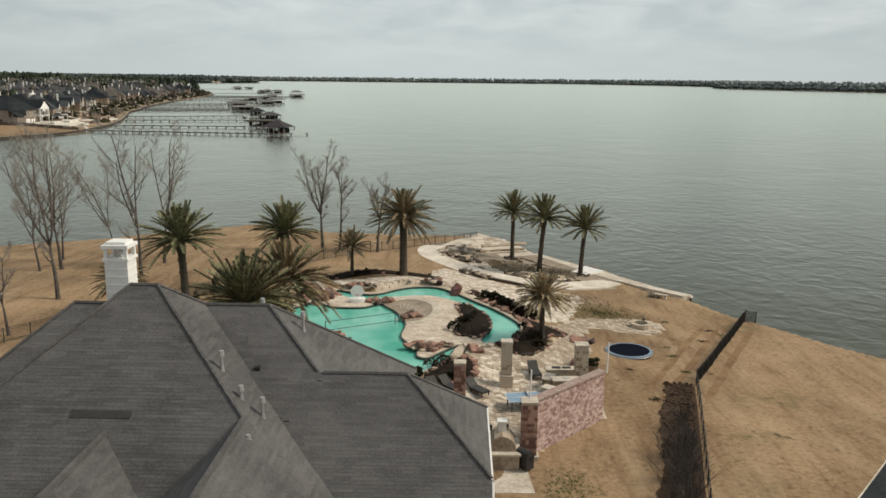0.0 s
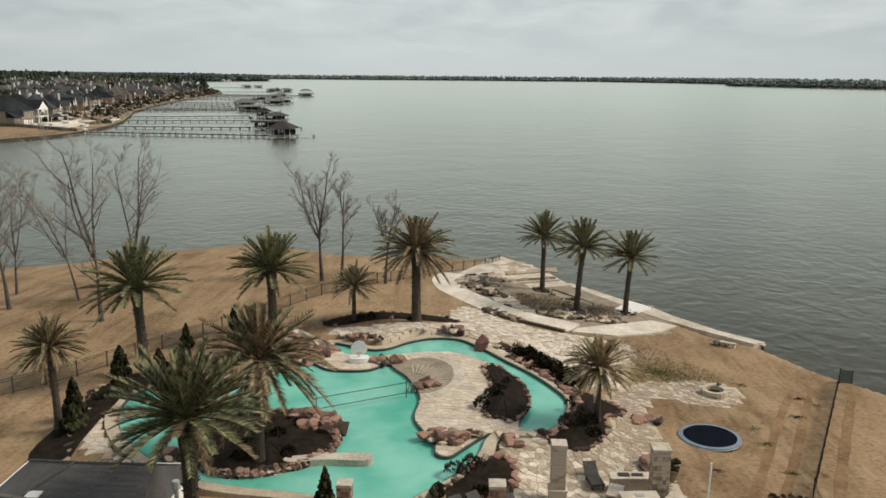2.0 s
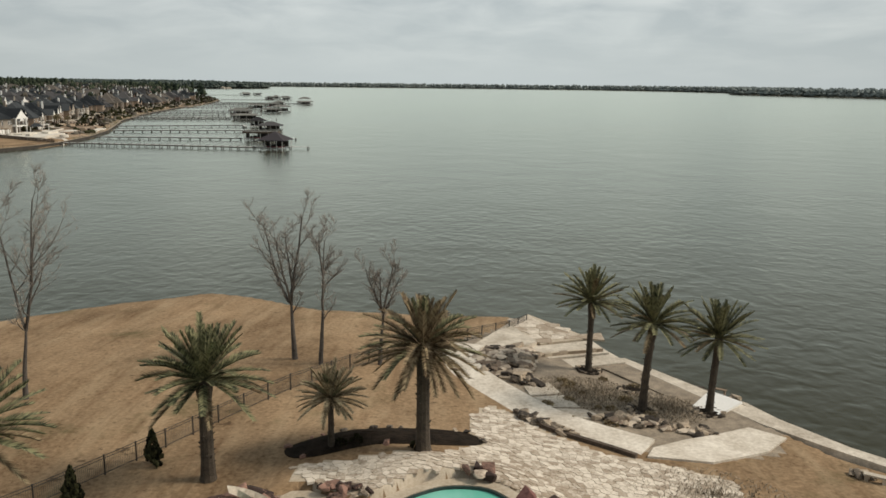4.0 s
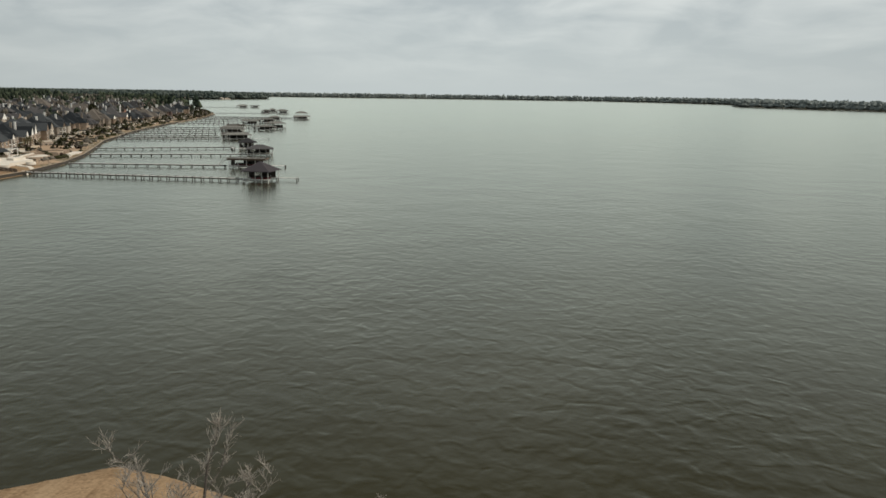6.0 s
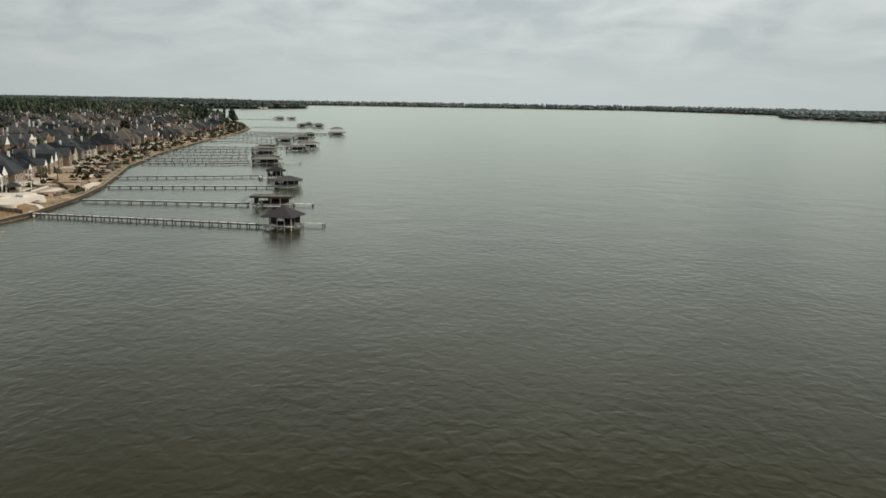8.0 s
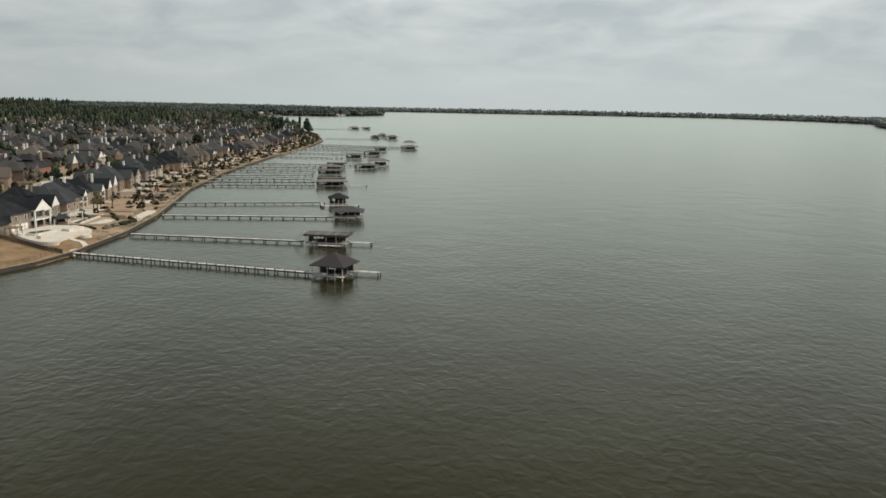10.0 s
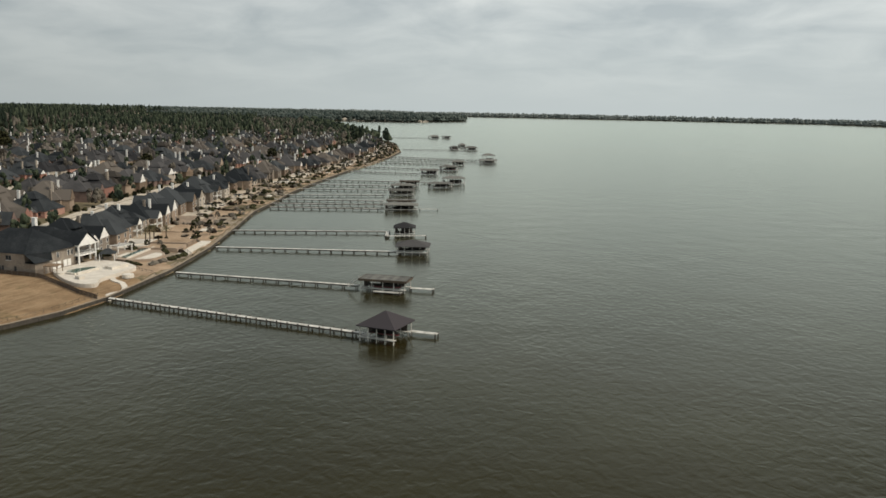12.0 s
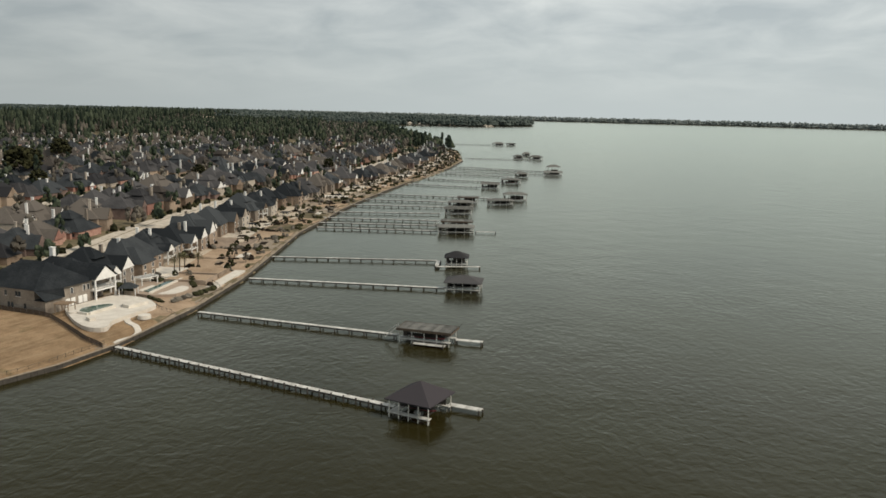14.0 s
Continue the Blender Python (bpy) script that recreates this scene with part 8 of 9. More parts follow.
rng = random.Random(17)
for i, (s, wd, p, u, n) in enumerate(LOTS):
    yard = thing("back_yard", rng.choice(("tan back yard with a pale patio, low walls and hedges", "terraced back yard with pale paving and dark hedges", "back yard of dry lawn with a patio and shrubs")), "yard", "lakeside yards")
    hw = wd / 2 + 1.5
    b = Build()
    hs = [[p + u * a + n * d for d in (2.6, 7, 12, 18, 26, 35)] for a in (-hw, -hw / 2, 0, hw / 2, hw)]
    for c0, c1 in zip(hs, hs[1:]):
        for k in range(5):
            b.poly(*[(v.x, v.y, ground_z(v.x, v.y) + 0.2) for v in (c0[k], c1[k], c1[k + 1], c0[k + 1])])
    b.done("lawn", M_TANLAWN if i in (0, 3, 4) or rng.random() < 0.65 else rng.choice((M_TOWN, M_SOIL)), yard)
    if i == 0:
        b = Build()
        b.prism(smooth_loop([(-217.0, 408.2), (-217.2, 414.0), (-217.0, 421.0), (-216.4, 428.6), (-211.9, 429.8), (-203.2, 429.0), (-197.4, 425.4), (-194.4, 422.6), (-193.8, 417.5), (-193.9, 408.5), (-193.4, 402.4), (-190.0, 396.4), (-191.4, 394.2), (-195.6, 394.0), (-202.9, 397.5), (-210.6, 402.8)], 3), 1.4, 2.75)
        b.done("patio", M_PALEDECK, yard, "bright white pool patio")
        b = Build()
        b.prism(smooth_loop([(-208.4, 405.6), (-211.6, 408.4), (-212.2, 411.6), (-209.9, 417.0), (-207.6, 418.0), (-204.6, 414.6), (-204.8, 409.4), (-205.2, 405.4)], 3)[::-1], 2.0, 2.78)
        b.done("pool", M_DARKPOOL, yard, "dark green pool")
        for wall_pts, top_ in (([(-204.6, 404.6), (-203.9, 404.8), (-203.7, 415.2), (-204.4, 415.2)], 3.5), ([(-208.6, 404.2), (-204.6, 404.0), (-204.6, 404.6), (-208.6, 404.8)], 3.4), ([(-202.6, 416.6), (-199.0, 415.6), (-198.0, 423.4), (-203.4, 425.6), (-205.0, 422.4)], 3.7), ([(-201.0, 399.8), (-198.4, 398.6), (-197.8, 400.4), (-200.4, 401.6)], 3.7)):
            b = Build()
            b.prism(wall_pts, 1.8, top_)
            b.done("pool_wall", M_PALEDECK, yard)
        b = Build()
        b.tube((-210.6, 404.6, 2.0), (-210.6, 404.6, 3.3), 1.7, 1.6, 18)
        b.done("spa", M_PALEDECK, yard, "round raised white spa")
        path_pts = smooth_line([(-194.8, 410.0), (-191.2, 406.4), (-186.8, 404.2), (-183.4, 401.6), (-181.6, 397.6), (-181.0, 392.0), (-179.6, 388.6), (-177.8, 386.6)], 5)
        coping("path", path_pts, 1.8, lambda x, y: ground_z(x, y) - 0.1, lambda x, y: ground_z(x, y) + 0.3, M_PALEDECK, yard, "white winding path", False)
        pergola = thing("pergola", "dark timber pergola on four posts beside the white patio", "pergola", "", pose(-213.6, 404.6, 2.75, 0, 0, 12))
        for k in range(9):
            b = Build()
            b.box(-2.4 + k * 0.6, 0, 2.75, 0.12, 4.4, 0.2)
            b.done("rafter", M_WOOD, pergola)
        for k in (-1, 1):
            b = Build()
            b.box(0, k * 1.8, 2.5, 5.2, 0.2, 0.25)
            b.done("beam", M_WOOD, pergola)
            for e in (-2.2, 2.2):
                b = Build()
                b.box(e, k * 1.8, -0.4, 0.22, 0.22, 2.9)
                b.done("post", M_WOOD, pergola)
        b = Build()
        b.tube((-189.5, 411.5, 1.6), (-189.5, 411.5, 2.75), 2.0, 1.9, 18)
        b.done("planter", M_PALEDECK, yard, "round white planter wall")
        pavilion = thing("pavilion", "dark hip-roofed garden pavilion on white posts", "pavilion", "", pose(-212.6, 431.2, 2.6, 0, 0, 28))
        b = Build()
        b.poly((-3, -2.4, 2.6), (3, -2.4, 2.6), (0.8, 0, 4.3), (-0.8, 0, 4.3)).poly((3, -2.4, 2.6), (3, 2.4, 2.6), (0.8, 0, 4.3)).poly((3, 2.4, 2.6), (-3, 2.4, 2.6), (-0.8, 0, 4.3), (0.8, 0, 4.3)).poly((-3, 2.4, 2.6), (-3, -2.4, 2.6), (-0.8, 0, 4.3)).poly((-3, 2.4, 2.6), (3, 2.4, 2.6), (3, -2.4, 2.6), (-3, -2.4, 2.6))
        b.done("roof", M_TOWNROOF, pavilion)
        for e in (-2.6, 2.6):
            for k in (-2.0, 2.0):
                b = Build()
                b.box(e, k, -1.0, 0.25, 0.25, 3.6)
                b.done("post", M_WHITE, pavilion)
        b = Build()
        b.box(0, 1.2, -0.8, 3.6, 0.9, 1.8)
        b.done("counter", M_STONE, pavilion)
    elif i == 1:
        # dark terrace with a curved white walk, a long pool, a raised ring, clipped hedges and fences on both sides
        for name, pts, z0, z1, m, text in (("terrace", [(-222, 434), (-205, 434), (-199.4, 439), (-199.2, 447), (-203, 452), (-209, 459), (-214, 463), (-222, 463)], 1.2, 2.5, M_TANBRICK, "brown paved terrace"),
                                           ("curved_walk", smooth_loop([(-204.8, 436.4), (-204.9, 441.7), (-205.8, 449.6), (-202.3, 449.4), (-199.9, 444.7), (-200.6, 438.6)], 3), 1.4, 2.62, M_PALEDECK, "white curved walk"),
                                           ("pool_wall", [(-208.0, 435.6), (-207.4, 436.2), (-212.4, 459.4), (-213.2, 459.2)], 1.4, 3.1, M_PALEDECK, "white pool wall"),
                                           ("pool", [(-211.6, 437.6), (-208.4, 437.0), (-213.4, 458.8), (-215.8, 459.4)], 1.4, 2.8, M_DARKPOOL, "long dark green pool"),
                                           ("side_walk", [(-214.2, 437.4), (-212.2, 437.2), (-213.6, 445.8), (-215.4, 446.2)], 1.4, 2.7, M_PALEDECK, "")):
            b = Build()
            area = sum(q0[0] * q1[1] - q1[0] * q0[1] for q0, q1 in zip(pts, pts[1:] + pts[:1]))
            b.prism(pts if area > 0 else pts[::-1], z0, z1)
            b.done(name, m, yard, text)
        ring = [(-219.6 + 2.9 * math.cos(k * 0.393), 461.0 + 2.9 * math.sin(k * 0.393)) for k in range(16)]
        coping("ring_wall", ring, 0.5, lambda x, y: 1.8, lambda x, y: 3.2, M_PALEDECK, yard, "round white garden ring")
        for k, (a_, e_) in enumerate((((-195.1, 432.5), (-195.3, 440.4)), ((-194.8, 443.7), (-196.2, 456.1)), ((-198.4, 430.2), (-206.0, 433.2)), ((-203.5, 453.5), (-211.0, 462.0)), ((-214.5, 433.5), (-221, 436.5)))):
            hedge(yard, Vector((*a_, 0)), Vector((*e_, 0)), (1.5, 1.6, 1.1, 2.2, 3.2)[k], (2.2, 2.4, 1.4, 2.6, 2.6)[k], 690 + k, M_TWIG if k == 0 else M_LEAF)
        white = thing("pergola", "white timber pergola beside the long pool", "pergola", "", pose(-219.2, 447.6, 2.5, 0, 0, 80))
        for k in range(10):
            b = Build()
            b.box(-3.6 + k * 0.8, 0, 2.7, 0.2, 4.6, 0.22)
            b.done("rafter", M_WHITE, white)
        for k in (-1.9, 1.9):
            b = Build()
            b.box(0, k, 2.46, 7.8, 0.2, 0.24)
            b.done("beam", M_WHITE, white)
            for e in (-3.4, 3.4):
                b = Build()
                b.box(e, k, -0.6, 0.3, 0.3, 3.06)
                b.done("post", M_WHITE, white)
    elif i == 2:
        # two raised lawns behind retaining walls, with a white walk at their foot
        for k in (0, 1):
            strip_block("raised_lawn", p, u, n, -hw + 1 + k * 13, -hw + 12 + k * 13, 9, 24, -0.5, 1.5, M_TANLAWN, yard)
            strip_block("retaining_wall", p, u, n, -hw + 0.6 + k * 13, -hw + 12.4 + k * 13, 8.5, 9.0, -0.5, 1.75, M_TANBRICK, yard)
            strip_block("retaining_wall", p, u, n, -hw + 0.5 + k * 13, -hw + 1.0 + k * 13, 9.0, 24, -0.5, 1.8, M_TANBRICK, yard)
        strip_block("shore_walk", p, u, n, -hw - 2, hw, 3.4, 7.6, -0.4, 0.3, M_PALEDECK, yard, "white walk along the seawall")
        strip_block("patio", p, u, n, -hw + 2, hw - 4, 25, 38, -0.6, 0.9, M_PALEDECK, yard)
    elif i in (3, 4):
        strip_block("patio", p, u, n, -hw + 3, hw - 6, 28, 38, -0.6, 0.35, M_MORTAR, yard)
    else:
        d0 = rng.uniform(13, 22)
        a0, a1 = -hw + rng.uniform(0, 5), hw - rng.uniform(0, 6)
        strip_block("patio", p, u, n, a0, a1, d0, 38, -0.6, 0.35, rng.choice((M_PALEDECK, M_CONC, M_MORTAR, M_STONE, M_TANBRICK)), yard)
        if rng.random() < 0.5:
            c = rng.uniform(-4, 4)
            strip_block("pool", p, u, n, c - 4.5, c + 4.5, d0 + 1.5, d0 + 5.5, -0.2, 0.38, M_DARKPOOL, yard, "small dark green pool")
            strip_block("pool_wall", p, u, n, c - 4.8, c + 4.8, d0 + 1.0, d0 + 1.45, -0.2, 0.6, M_PALEDECK, yard)
        strip_block("garden_wall", p, u, n, a0, a1, d0 - 0.4, d0, -0.6, rng.uniform(0.5, 1.2), rng.choice((M_STONE, M_TANBRICK, M_WOOD)), yard)
        if rng.random() < 0.55:
            strip_block("lower_wall", p, u, n, -hw + 1, hw - 1, d0 - 6, d0 - 5.5, -0.4, rng.uniform(0.4, 0.9), rng.choice((M_WOOD, M_TANBRICK, M_STONE)), yard)
        if rng.random() < 0.5:
            strip_block("pavilion_roof", p, u, n, -hw + 1, -hw + 6, d0 + 3, d0 + 7.5, 2.7, 3.05, M_TOWNROOF, yard, "dark pavilion roof")
            for aa in (-hw + 1.3, -hw + 5.7):
                for dd in (d0 + 3.3, d0 + 7.2):
                    strip_block("pavilion_post", p, u, n, aa - 0.15, aa + 0.15, dd - 0.15, dd + 0.15, 0.3, 2.7, M_WHITE, yard)
    # clumps of bushes: along the seawall, down the sides and about the terraces
    spots = [(rng.uniform(-hw, hw), rng.uniform(3.5, 7.5)) for k in range(rng.choice((2, 3, 5)))] if i > 2 else []
    spots += [(k * (hw - rng.uniform(0, 1.5)), rng.uniform(6, 36)) for k in (-1, 1) for q in range(rng.choice((2, 3, 4)))] if i > 1 else []
    spots += [(rng.uniform(-hw, hw), rng.uniform(8, 34)) for k in range(rng.choice((3, 4, 6)))] if i not in (0, 1, 2, 3) else []
    for k, (a_, d_) in enumerate(spots):
        c = p + u * a_ + n * d_
        turn_ = rng.random() * 6.283
        e = c + Vector((math.cos(turn_), math.sin(turn_), 0)) * rng.uniform(0.8, 4.0)
        bush_h = rng.uniform(0.6, 2.4)
        hedge(yard, c, e, bush_h, bush_h * rng.uniform(0.9, 1.4), 700 + i * 40 + k, rng.choice((M_LEAF, M_LEAF, M_TWIG, M_MULCH)))
    for k in range(rng.choice((2, 3, 4)) if i > 1 else 0):
        # terrace beds of dark mulch and stone
        a0_, d0_ = rng.uniform(-hw, hw - 5), rng.uniform(6, 26)
        strip_block("planting_terrace", p, u, n, a0_, a0_ + rng.uniform(3, 8), d0_, d0_ + rng.uniform(1.2, 3.5), -0.3, rng.uniform(0.25, 0.8), rng.choice((M_MULCH, M_STONE, M_PALEDECK, M_MULCH)), yard)
    for k in range(rng.choice((2, 3, 5)) if i > 1 else 0):
        a = p + u * rng.uniform(-hw, hw) + n * rng.uniform(6, 33)
        tr = thing("yard_tree", "small rounded evergreen tree in a lakeside yard", "tree", "yard trees", pose(a.x, a.y, ground_z(a.x, a.y)))
        rr = random.Random(3000 + i * 5 + k)
        b = Build()
        b.tube((0, 0, -0.2), (0.1, 0, 1.6), 0.14, 0.09, 5)
        b.done("trunk", M_BARK, tr)
        b = Build()
        R = rr.uniform(1.0, 1.9)
        for j in range(34):
            aa, ee = rr.random() * 6.28, rr.uniform(-0.5, 1.5)
            b.lump(R * rr.uniform(0.5, 1.0) * math.cos(aa) * math.cos(ee), R * rr.uniform(0.5, 1.0) * math.sin(aa) * math.cos(ee), 1.0 + R * 0.8 + R * rr.uniform(0.6, 1.2) * math.sin(ee), R * 0.24, R * 0.24, R * 0.26, rr, 0.6)
        b.done("crown", rr.choice((M_LEAF, M_TWIG, M_LEAF)), tr)

# bushes along the streets and between the houses
b = Build()
rng = random.Random(31)
for k in range(4200):
    at = shore_at(rng.uniform(20, 1130))
    if not at:
        continue
    p, u, n = at
    base = rng.choice(STREETS[:8])
    d = base + rng.choice((-1, 1)) * rng.uniform(8.5, 14) if rng.random() < 0.75 else rng.uniform(40, 900)
    q = p + n * d
    r_ = rng.uniform(0.8, 2.2)
    b.lump(q.x, q.y, ground_z(q.x, q.y) + r_ * 0.6, r_, r_, r_ * rng.uniform(0.8, 1.5), rng, 0.4)
tagged(b.done("street_bushes", M_LEAF), "dark bushes and small trees along the town streets", "bushes", kind="stuff")
# timber fence round the empty lot
iron_fence([(-179.6, 383.4), (-188.3, 386.4), (-203.3, 394.2), (-214.0, 399.4), (-219.3, 400.2), (-236.5, 399.6), (-262.0, 398.0)], 1.5, "dark fence between the empty lot and the first yard", 2.4, 0.3, True)
iron_fence([(-181.5, 386.0), (-182.5, 368.0), (-186.0, 352.0), (-199.0, 316.0)], 1.1, "thin dark fence along the empty lot's seawall", 2.6, 0.4)


iron_fence([(-210.0, 432.4), (-202.0, 428.4), (-191.7, 422.2), (-184.5, 420.0), (-180.6, 421.6)], 1.3, "thin dark fence between two lakeside yards", 2.4, 0.3)
iron_fence([(-216.0, 473.0), (-202.0, 462.8), (-192.6, 456.8), (-190.4, 459.0)], 1.3, "dark fence between two lakeside yards", 2.4, 0.3)


# ---------------------------------------------------------------- woods
def d2c(x, y):
    """Distance from the middle of the waterfront."""
    return math.hypot(x + 220, y - 520)


def woods(name, spots, material, label, layers=2, trunk=False):
    b = Build()
    rng = random.Random(len(spots))
    for x, y, z, h, r in spots:
        for k in range(layers if d2c(x, y) > 900 else 0, 9):
            if d2c(x, y) > 900:
                break
            f = rng.random()
            rr = r * (0.75 - 0.45 * f)
            a = rng.random() * 6.28
            b.lump(x + rr * math.cos(a), y + rr * math.sin(a), z + h * (0.35 + 0.6 * f), r * 0.42, r * 0.42, r * 0.42 + h * 0.05, rng, 0.5)
        for k in range(layers if d2c(x, y) > 900 else 0):
            f = 0.45 + 0.5 * k / max(layers - 1, 1)
            b.lump(x + rng.uniform(-0.3, 0.3) * r, y + rng.uniform(-0.3, 0.3) * r, z + h * f, r * (1.15 - 0.5 * f), r * (1.15 - 0.5 * f), h * 0.62 / layers + 1, rng, 0.4)
    return tagged(b.done(name, material), label, "woods", kind="stuff")


rng = random.Random(9)
nrng = np.random.RandomState(9)
tx, ty = nrng.uniform(-2400, -260, 26000), nrng.uniform(380, 2700, 26000)
td = shore_distance(tx, ty, TOWNSIDE)
chance = np.where((td < 70) & ((ty < 1180) | (td < 22)), 0, np.where(td < 300, 0.3, np.where(td < 560, 0.34, np.where(td < 960, 0.6, 1.0))) * np.where(ty > 1400, 3.0, 1.0)) * (ty > 420 + np.maximum(0, -tx - 500) * 0.1)
keep = nrng.rand(26000) < chance * 0.85
tx, ty, td = tx[keep], ty[keep], td[keep]
tz = land_height(tx, ty)
pines, bare, far, inland_far = [], [], [], []
for x, y, z, d in zip(tx.tolist(), ty.tolist(), tz.tolist(), td.tolist()):
    h = rng.uniform(13, 21) if d > 960 else rng.uniform(7, 14) if d < 560 else rng.uniform(12, 24)
    patch = math.sin(x / 95 + 1.3 * math.sin(y / 140)) + math.sin(y / 77 + x / 310)
    if d > 960 and patch < -1.2:
        continue
    evergreen = rng.random() < (0.86 + 0.14 * patch if d > 960 else 0.58)
    (pines if evergreen else bare).append((x, y, z, h * (1.5 if evergreen and 200 < d < 960 else 1.0), rng.uniform(2.6, 4.6) * (1 if d > 960 else 0.85)))
fx, fy = nrng.uniform(-4600, 2300, 24000), nrng.uniform(1700, 4980, 24000)
fa, fb = shore_distance(fx, fy, TOWNSIDE), shore_distance(fx, fy, FARSIDE)
keep = ((fa > 6) & (fy > 2500)) | ((fb > 6) & (fb < 260))
fx, fy = fx[keep].tolist(), fy[keep].tolist()
# closed front of trees along the far shores
for shape in (TOWNSIDE, FARSIDE):
    for (ax, ay), (bx, by) in zip(shape, shape[1:]):
        if max(ay, by) > 5000 or min(ay, by) < 1000 or (shape is TOWNSIDE and ay < 1250):
            continue
        ln = math.hypot(bx - ax, by - ay)
        n = int(ln / 6)
        for i in range(n):
            t, o = (i + rng.random()) / n, rng.uniform(8, 60)
            side = 1 if shape is TOWNSIDE else -1
            fx.append(ax + (bx - ax) * t - (by - ay) / ln * o * side * (1 if shape is TOWNSIDE else -1))
            fy.append(ay + (by - ay) * t + (bx - ax) / ln * o * side * (1 if shape is TOWNSIDE else -1))
fx, fy = np.array(fx), np.array(fy)
ok = np.maximum(shore_distance(fx, fy, TOWNSIDE), shore_distance(fx, fy, FARSIDE)) > 2
fx, fy = fx[ok], fy[ok]
for x, y, z in zip(fx.tolist(), fy.tolist(), land_height(fx, fy).tolist()):
    if y < 2500 and x < 0:
        pines.append((x, y, max(z, 0), rng.uniform(12, 20), rng.uniform(3.5, 6)))
    else:
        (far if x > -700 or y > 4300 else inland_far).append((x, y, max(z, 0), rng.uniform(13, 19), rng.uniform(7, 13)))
# farthest trees wear the haze-toned colour, inland ones a weaker share of it
woods("far_woods", far, M_FARWOOD, "low line of woods along the far shore, paled for haze", 2)
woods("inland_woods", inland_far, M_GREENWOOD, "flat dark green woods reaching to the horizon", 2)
woods("pine_woods", pines, M_PINE, "dark green pine woods behind and between the houses", 3)
woods("bare_woods", bare, M_TWIG, "grey-brown leafless trees among the houses", 3)

# palms beside the second house
for k, (x, y, h) in enumerate(((-221.5, 466.0, 7.0), (-223.0, 471.0, 7.6), (-224.5, 476.0, 6.8), (-222.0, 481.0, 6.4))):
    palm(x, y, h, 0.22, (0.2, 0), 0.45, 40, 2.2, 60 + k, "slim palm with a half-dry crown beside a lakeside house", droop=1.2)

# big evergreen oaks among the nearer houses
def oak(x, y, h, r, seed):
    rr = random.Random(seed)
    t = thing("evergreen_oak", "tall dark evergreen oak standing among the houses", "tree", "town oaks", pose(x, y, ground_z(x, y)))
    b = Build()
    b.tube((0, 0, -0.3), (0.3, 0, h * 0.4), 0.5, 0.32, 7)
    for k in range(5):
        a = k * 1.3
        b.tube((0.3, 0, h * 0.36), (math.cos(a) * r * 0.5, math.sin(a) * r * 0.5, h * 0.62), 0.22, 0.1, 5)
    b.done("trunk", M_BARK, t)
    b = Build()
    for k in range(190):
        a, e, q = rr.random() * 6.283, rr.uniform(-0.6, 1.5), rr.uniform(0.55, 1.0)
        z1 = h * 0.6 + h * 0.4 * q * math.sin(e)
        b.lump(r * q * math.cos(a) * math.cos(e), r * q * math.sin(a) * math.cos(e), z1, r * 0.17, r * 0.17, r * 0.14, rr, 0.6)
    tagged(b.done("crown", M_LEAF, t), kind="stuff")
    return t


for k, (x, y, h, r) in enumerate(((-536, 684, 24, 10), (-548, 706, 22, 9), (-560, 668, 20, 9), (-643, 831, 23, 9), (-655, 846, 19, 8), (-470, 640, 13, 6), (-430, 760, 13, 5), (-392, 905, 14, 5))):
    oak(x, y, h, r, 4100 + k)

# long pale warehouse behind the first woods
t = thing("warehouse", "long low pale warehouse beyond the housing", "building", "", pose(-1650, 2260, ground_z(-1650, 2260), 0, 0, 62))
b = Build()
b.box(0, 0, -2, 260, 60, 17)
b.done("wall", M_STUCCO, t)
b = Build()
b.box(0, 0, 15, 262, 62, 1.0)
b.done("roof", M_MORTAR, t, "tan flat roof")

# pale houses on the point across the bay
bay = Build()
rng = random.Random(77)
for k in range(46):
    f = rng.random()
    x, y = -1150 + 330 * f + rng.uniform(10, 60) * -1, 2935 + 130 * f * f + rng.uniform(8, 40)
    if shore_distance(np.array([x]), np.array([y]), TOWNSIDE)[0] < 3:
        continue
    w, d, a = rng.uniform(10, 18), rng.uniform(9, 14), rng.random() * 6.283
    z = ground_z(x, y)
    bay.box(x, y, z - 1, w, d, 6.5, a)
    bay.tube((x, y, z + 5.5), (x, y, z + 9.5), w * 0.6, 0.4, 4)
tagged(bay.done("bay_houses", M_STUCCO), "pale houses along the point across the bay", "houses", kind="stuff")

# ---------------------------------------------------------------- flagstones
def voronoi_cells(x0, x1, y0, y1, step, seed):
    """Uneven stones that fill a plan rectangle: for each seed the part of the plan nearest to it."""
    r = np.random.RandomState(seed)
    nx_, ny_ = int((x1 - x0) / step), int((y1 - y0) / step)
    px = x0 + (np.arange(nx_)[None, :] + r.uniform(0.08, 0.92, (ny_, nx_))) * step
    py = y0 + (np.arange(ny_)[:, None] + r.uniform(0.08, 0.92, (ny_, nx_))) * step
    return px, py


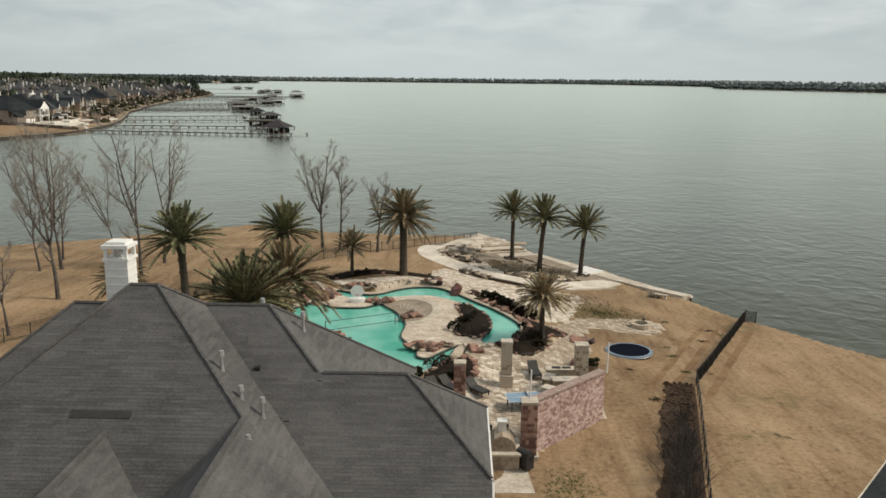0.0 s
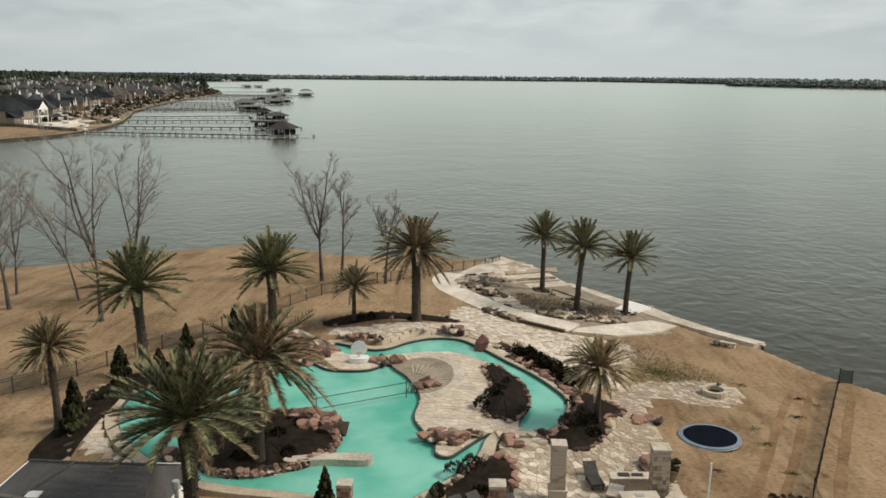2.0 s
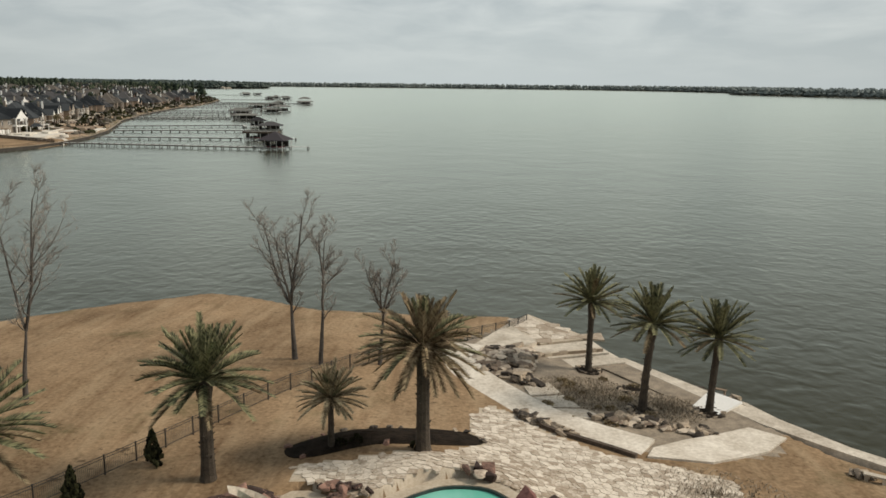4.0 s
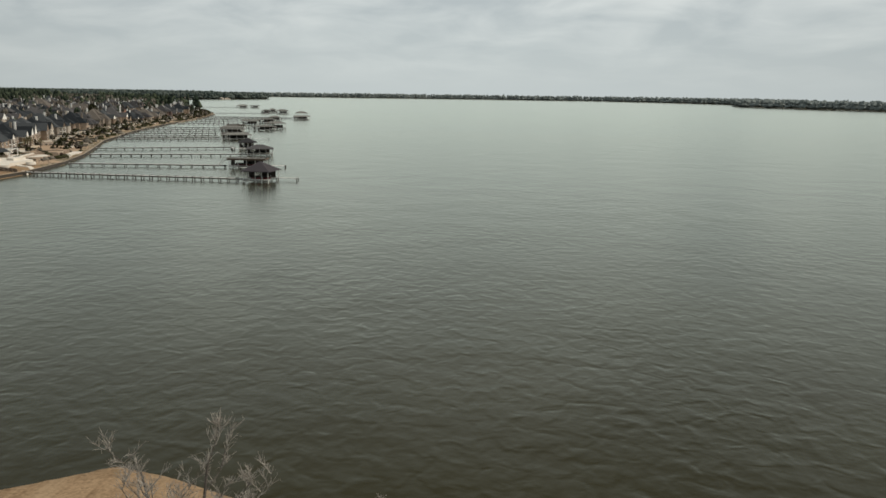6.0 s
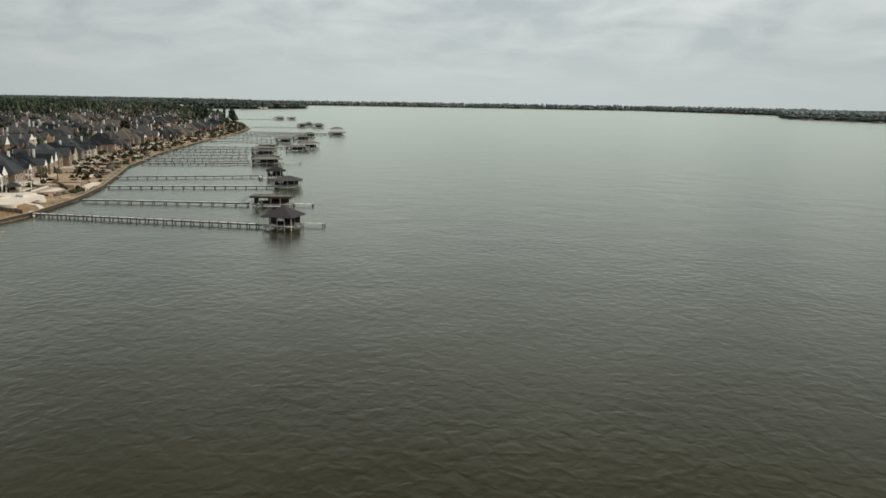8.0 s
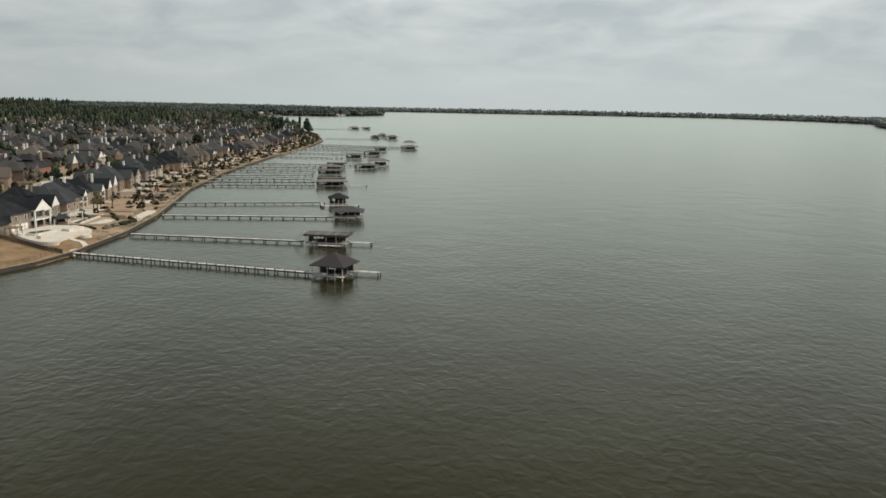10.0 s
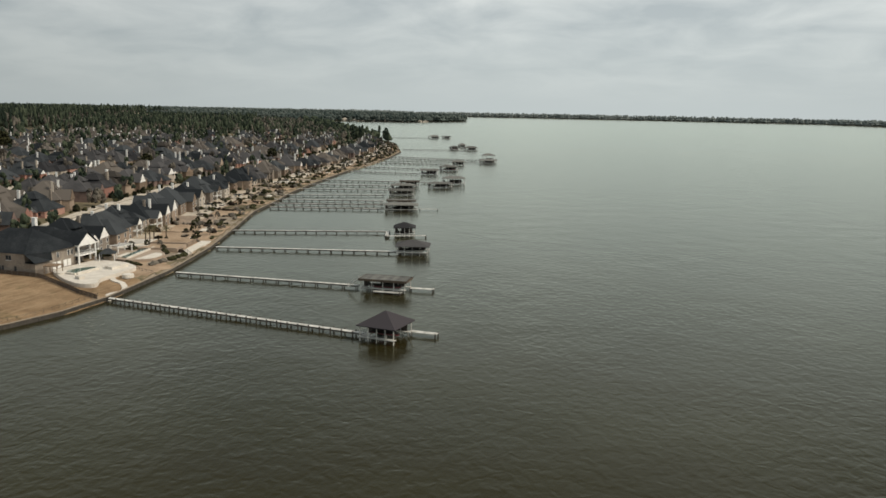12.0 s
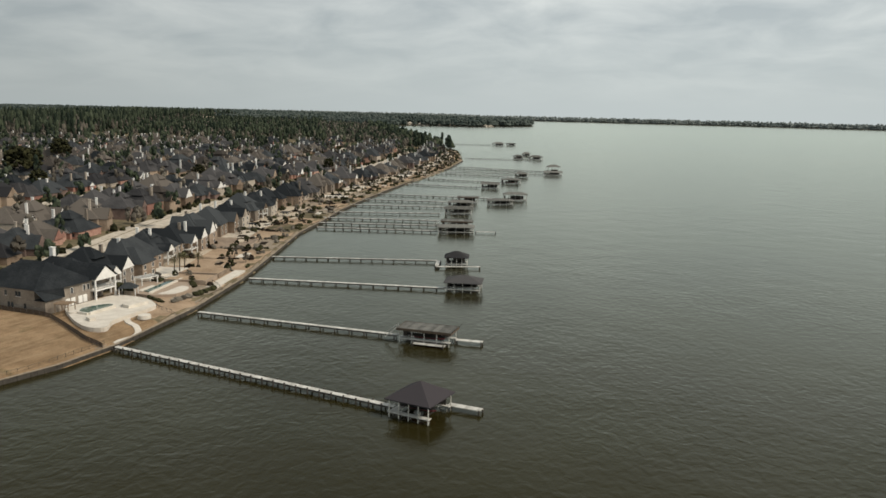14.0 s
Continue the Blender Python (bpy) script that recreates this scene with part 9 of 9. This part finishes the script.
def clip_cell(i, j, px, py, shrink):
    cx0, cy0 = px[j, i], py[j, i]
    poly = [(cx0 - 2.4, cy0 - 2.4), (cx0 + 2.4, cy0 - 2.4), (cx0 + 2.4, cy0 + 2.4), (cx0 - 2.4, cy0 + 2.4)]
    for dj in range(-2, 3):
        for di in range(-2, 3):
            if (di or dj) and 0 <= j + dj < px.shape[0] and 0 <= i + di < px.shape[1]:
                ox, oy = px[j + dj, i + di], py[j + dj, i + di]
                nx_, ny_ = ox - cx0, oy - cy0
                ln = math.hypot(nx_, ny_)
                lim = ln / 2 - shrink
                out = []
                for k in range(len(poly)):
                    (ax, ay), (bx, by) = poly[k], poly[(k + 1) % len(poly)]
                    da, db = ((ax - cx0) * nx_ + (ay - cy0) * ny_) / ln - lim, ((bx - cx0) * nx_ + (by - cy0) * ny_) / ln - lim
                    if da <= 0:
                        out.append((ax, ay))
                    if (da < 0) != (db < 0) and da != db:
                        t = da / (da - db)
                        out.append((ax + (bx - ax) * t, ay + (by - ay) * t))
                poly = out
                if len(poly) < 3:
                    return []
    return poly


def flagstones(region, z_at, avoid, inside_pool, step, seed, parent_name, label, single=0, near=None, stone=None):
    px, py = voronoi_cells(min(p[0] for p in region) - 1, max(p[0] for p in region) + 1, min(p[1] for p in region) - 1, max(p[1] for p in region) + 1, step, seed)
    fx, fy = px.ravel(), py.ravel()
    ok = shore_distance(fx, fy, region) > 0.15
    for a in avoid:
        ok &= shore_distance(fx, fy, a) < -0.3
    if not inside_pool:
        ok &= shore_distance(fx, fy, POOL) < -0.75
    t = tagged(new(parent_name), label, "paving", "flagstone paving")
    rest, made = Build(), 0
    rr = random.Random(seed)
    order = [k for k in range(len(fx)) if ok[k]]
    if near:
        order.sort(key=lambda k: math.hypot(fx[k] - near[0], fy[k] - near[1]))
    for k in order:
        j, i = divmod(k, px.shape[1])
        poly = clip_cell(i, j, px, py, 0.012)
        if len(poly) < 3:
            continue
        cx0, cy0 = sum(p[0] for p in poly) / len(poly), sum(p[1] for p in poly) / len(poly)
        z = z_at(cx0, cy0)
        gx_, gy_ = (z_at(cx0 + 0.5, cy0) - z), (z_at(cx0, cy0 + 0.5) - z)
        lift = 0.04 + rr.uniform(-0.012, 0.016) if stone is None else 0.018 + rr.uniform(-0.004, 0.004)
        top = [(x, y, z + 2 * gx_ * (x - cx0) + 2 * gy_ * (y - cy0) + lift) for x, y in poly]
        b = Build() if made < single else rest
        n, q = len(poly), len(b.v)
        b.v += [(x, y, h - 0.16) for x, y, h in top] + [(x + (cx0 - x) * 0.03, y + (cy0 - y) * 0.03, h) for x, y, h in top]
        b.f.append(tuple(q + n + m for m in range(n)))
        b.f += [(q + m, q + (m + 1) % n, q + n + (m + 1) % n, q + n + m) for m in range(n)]
        if made < single:
            b.done("flagstone", stone or M_FLAG, t)
        made += 1
    if rest.f:
        tagged(rest.done("flagstone_field", stone or M_FLAG, t), kind="stuff")
    return t


BEDS = (BED_RIVER, BED_DRY, BED_BACK, BED_NEAR, BED_PALMS)
flagstones(PATIO, ground_z, BEDS, False, 0.5, 5, "patio_paving", "tan flagstone patio paving round the pillars and pool", 300, (4.0, 60.0))
flagstones(TONGUE, lambda x, y: DECK + 0.02, (BED_RIVER, BEACH), True, 0.55, 6, "peninsula_paving", "pale flagstone paving on the pool's peninsula", 120, (-1.5, 73.0), M_FLAGPALE)
flagstones(BACK_TERRACE, ground_z, BEDS, False, 0.52, 7, "terrace_paving", "tan flagstone paving behind the river channel", 150, (0.0, 88.0))
flagstones([(-27.0, 66.7), (-27.3, 68.5), (-26.8, 69.9), (-26.2, 70.8), (-24.2, 67.6), (-22.0, 64.4), (-20.2, 62.4), (-21.4, 61.0), (-23.0, 62.6), (-25.4, 63.6)], ground_z, (), False, 0.6, 8, "side_paving", "pale flagstone patio at the pool's west end", 0, None, M_FLAGPALE)
flagstones([(0.6, 129.8), (3.0, 133.3), (8.8, 125.0), (3.6, 122.8)], lambda x, y: 1.58, (), True, 1.3, 9, "quay_paving", "broken pale stone slabs at the quay corner", 40, (4, 127))
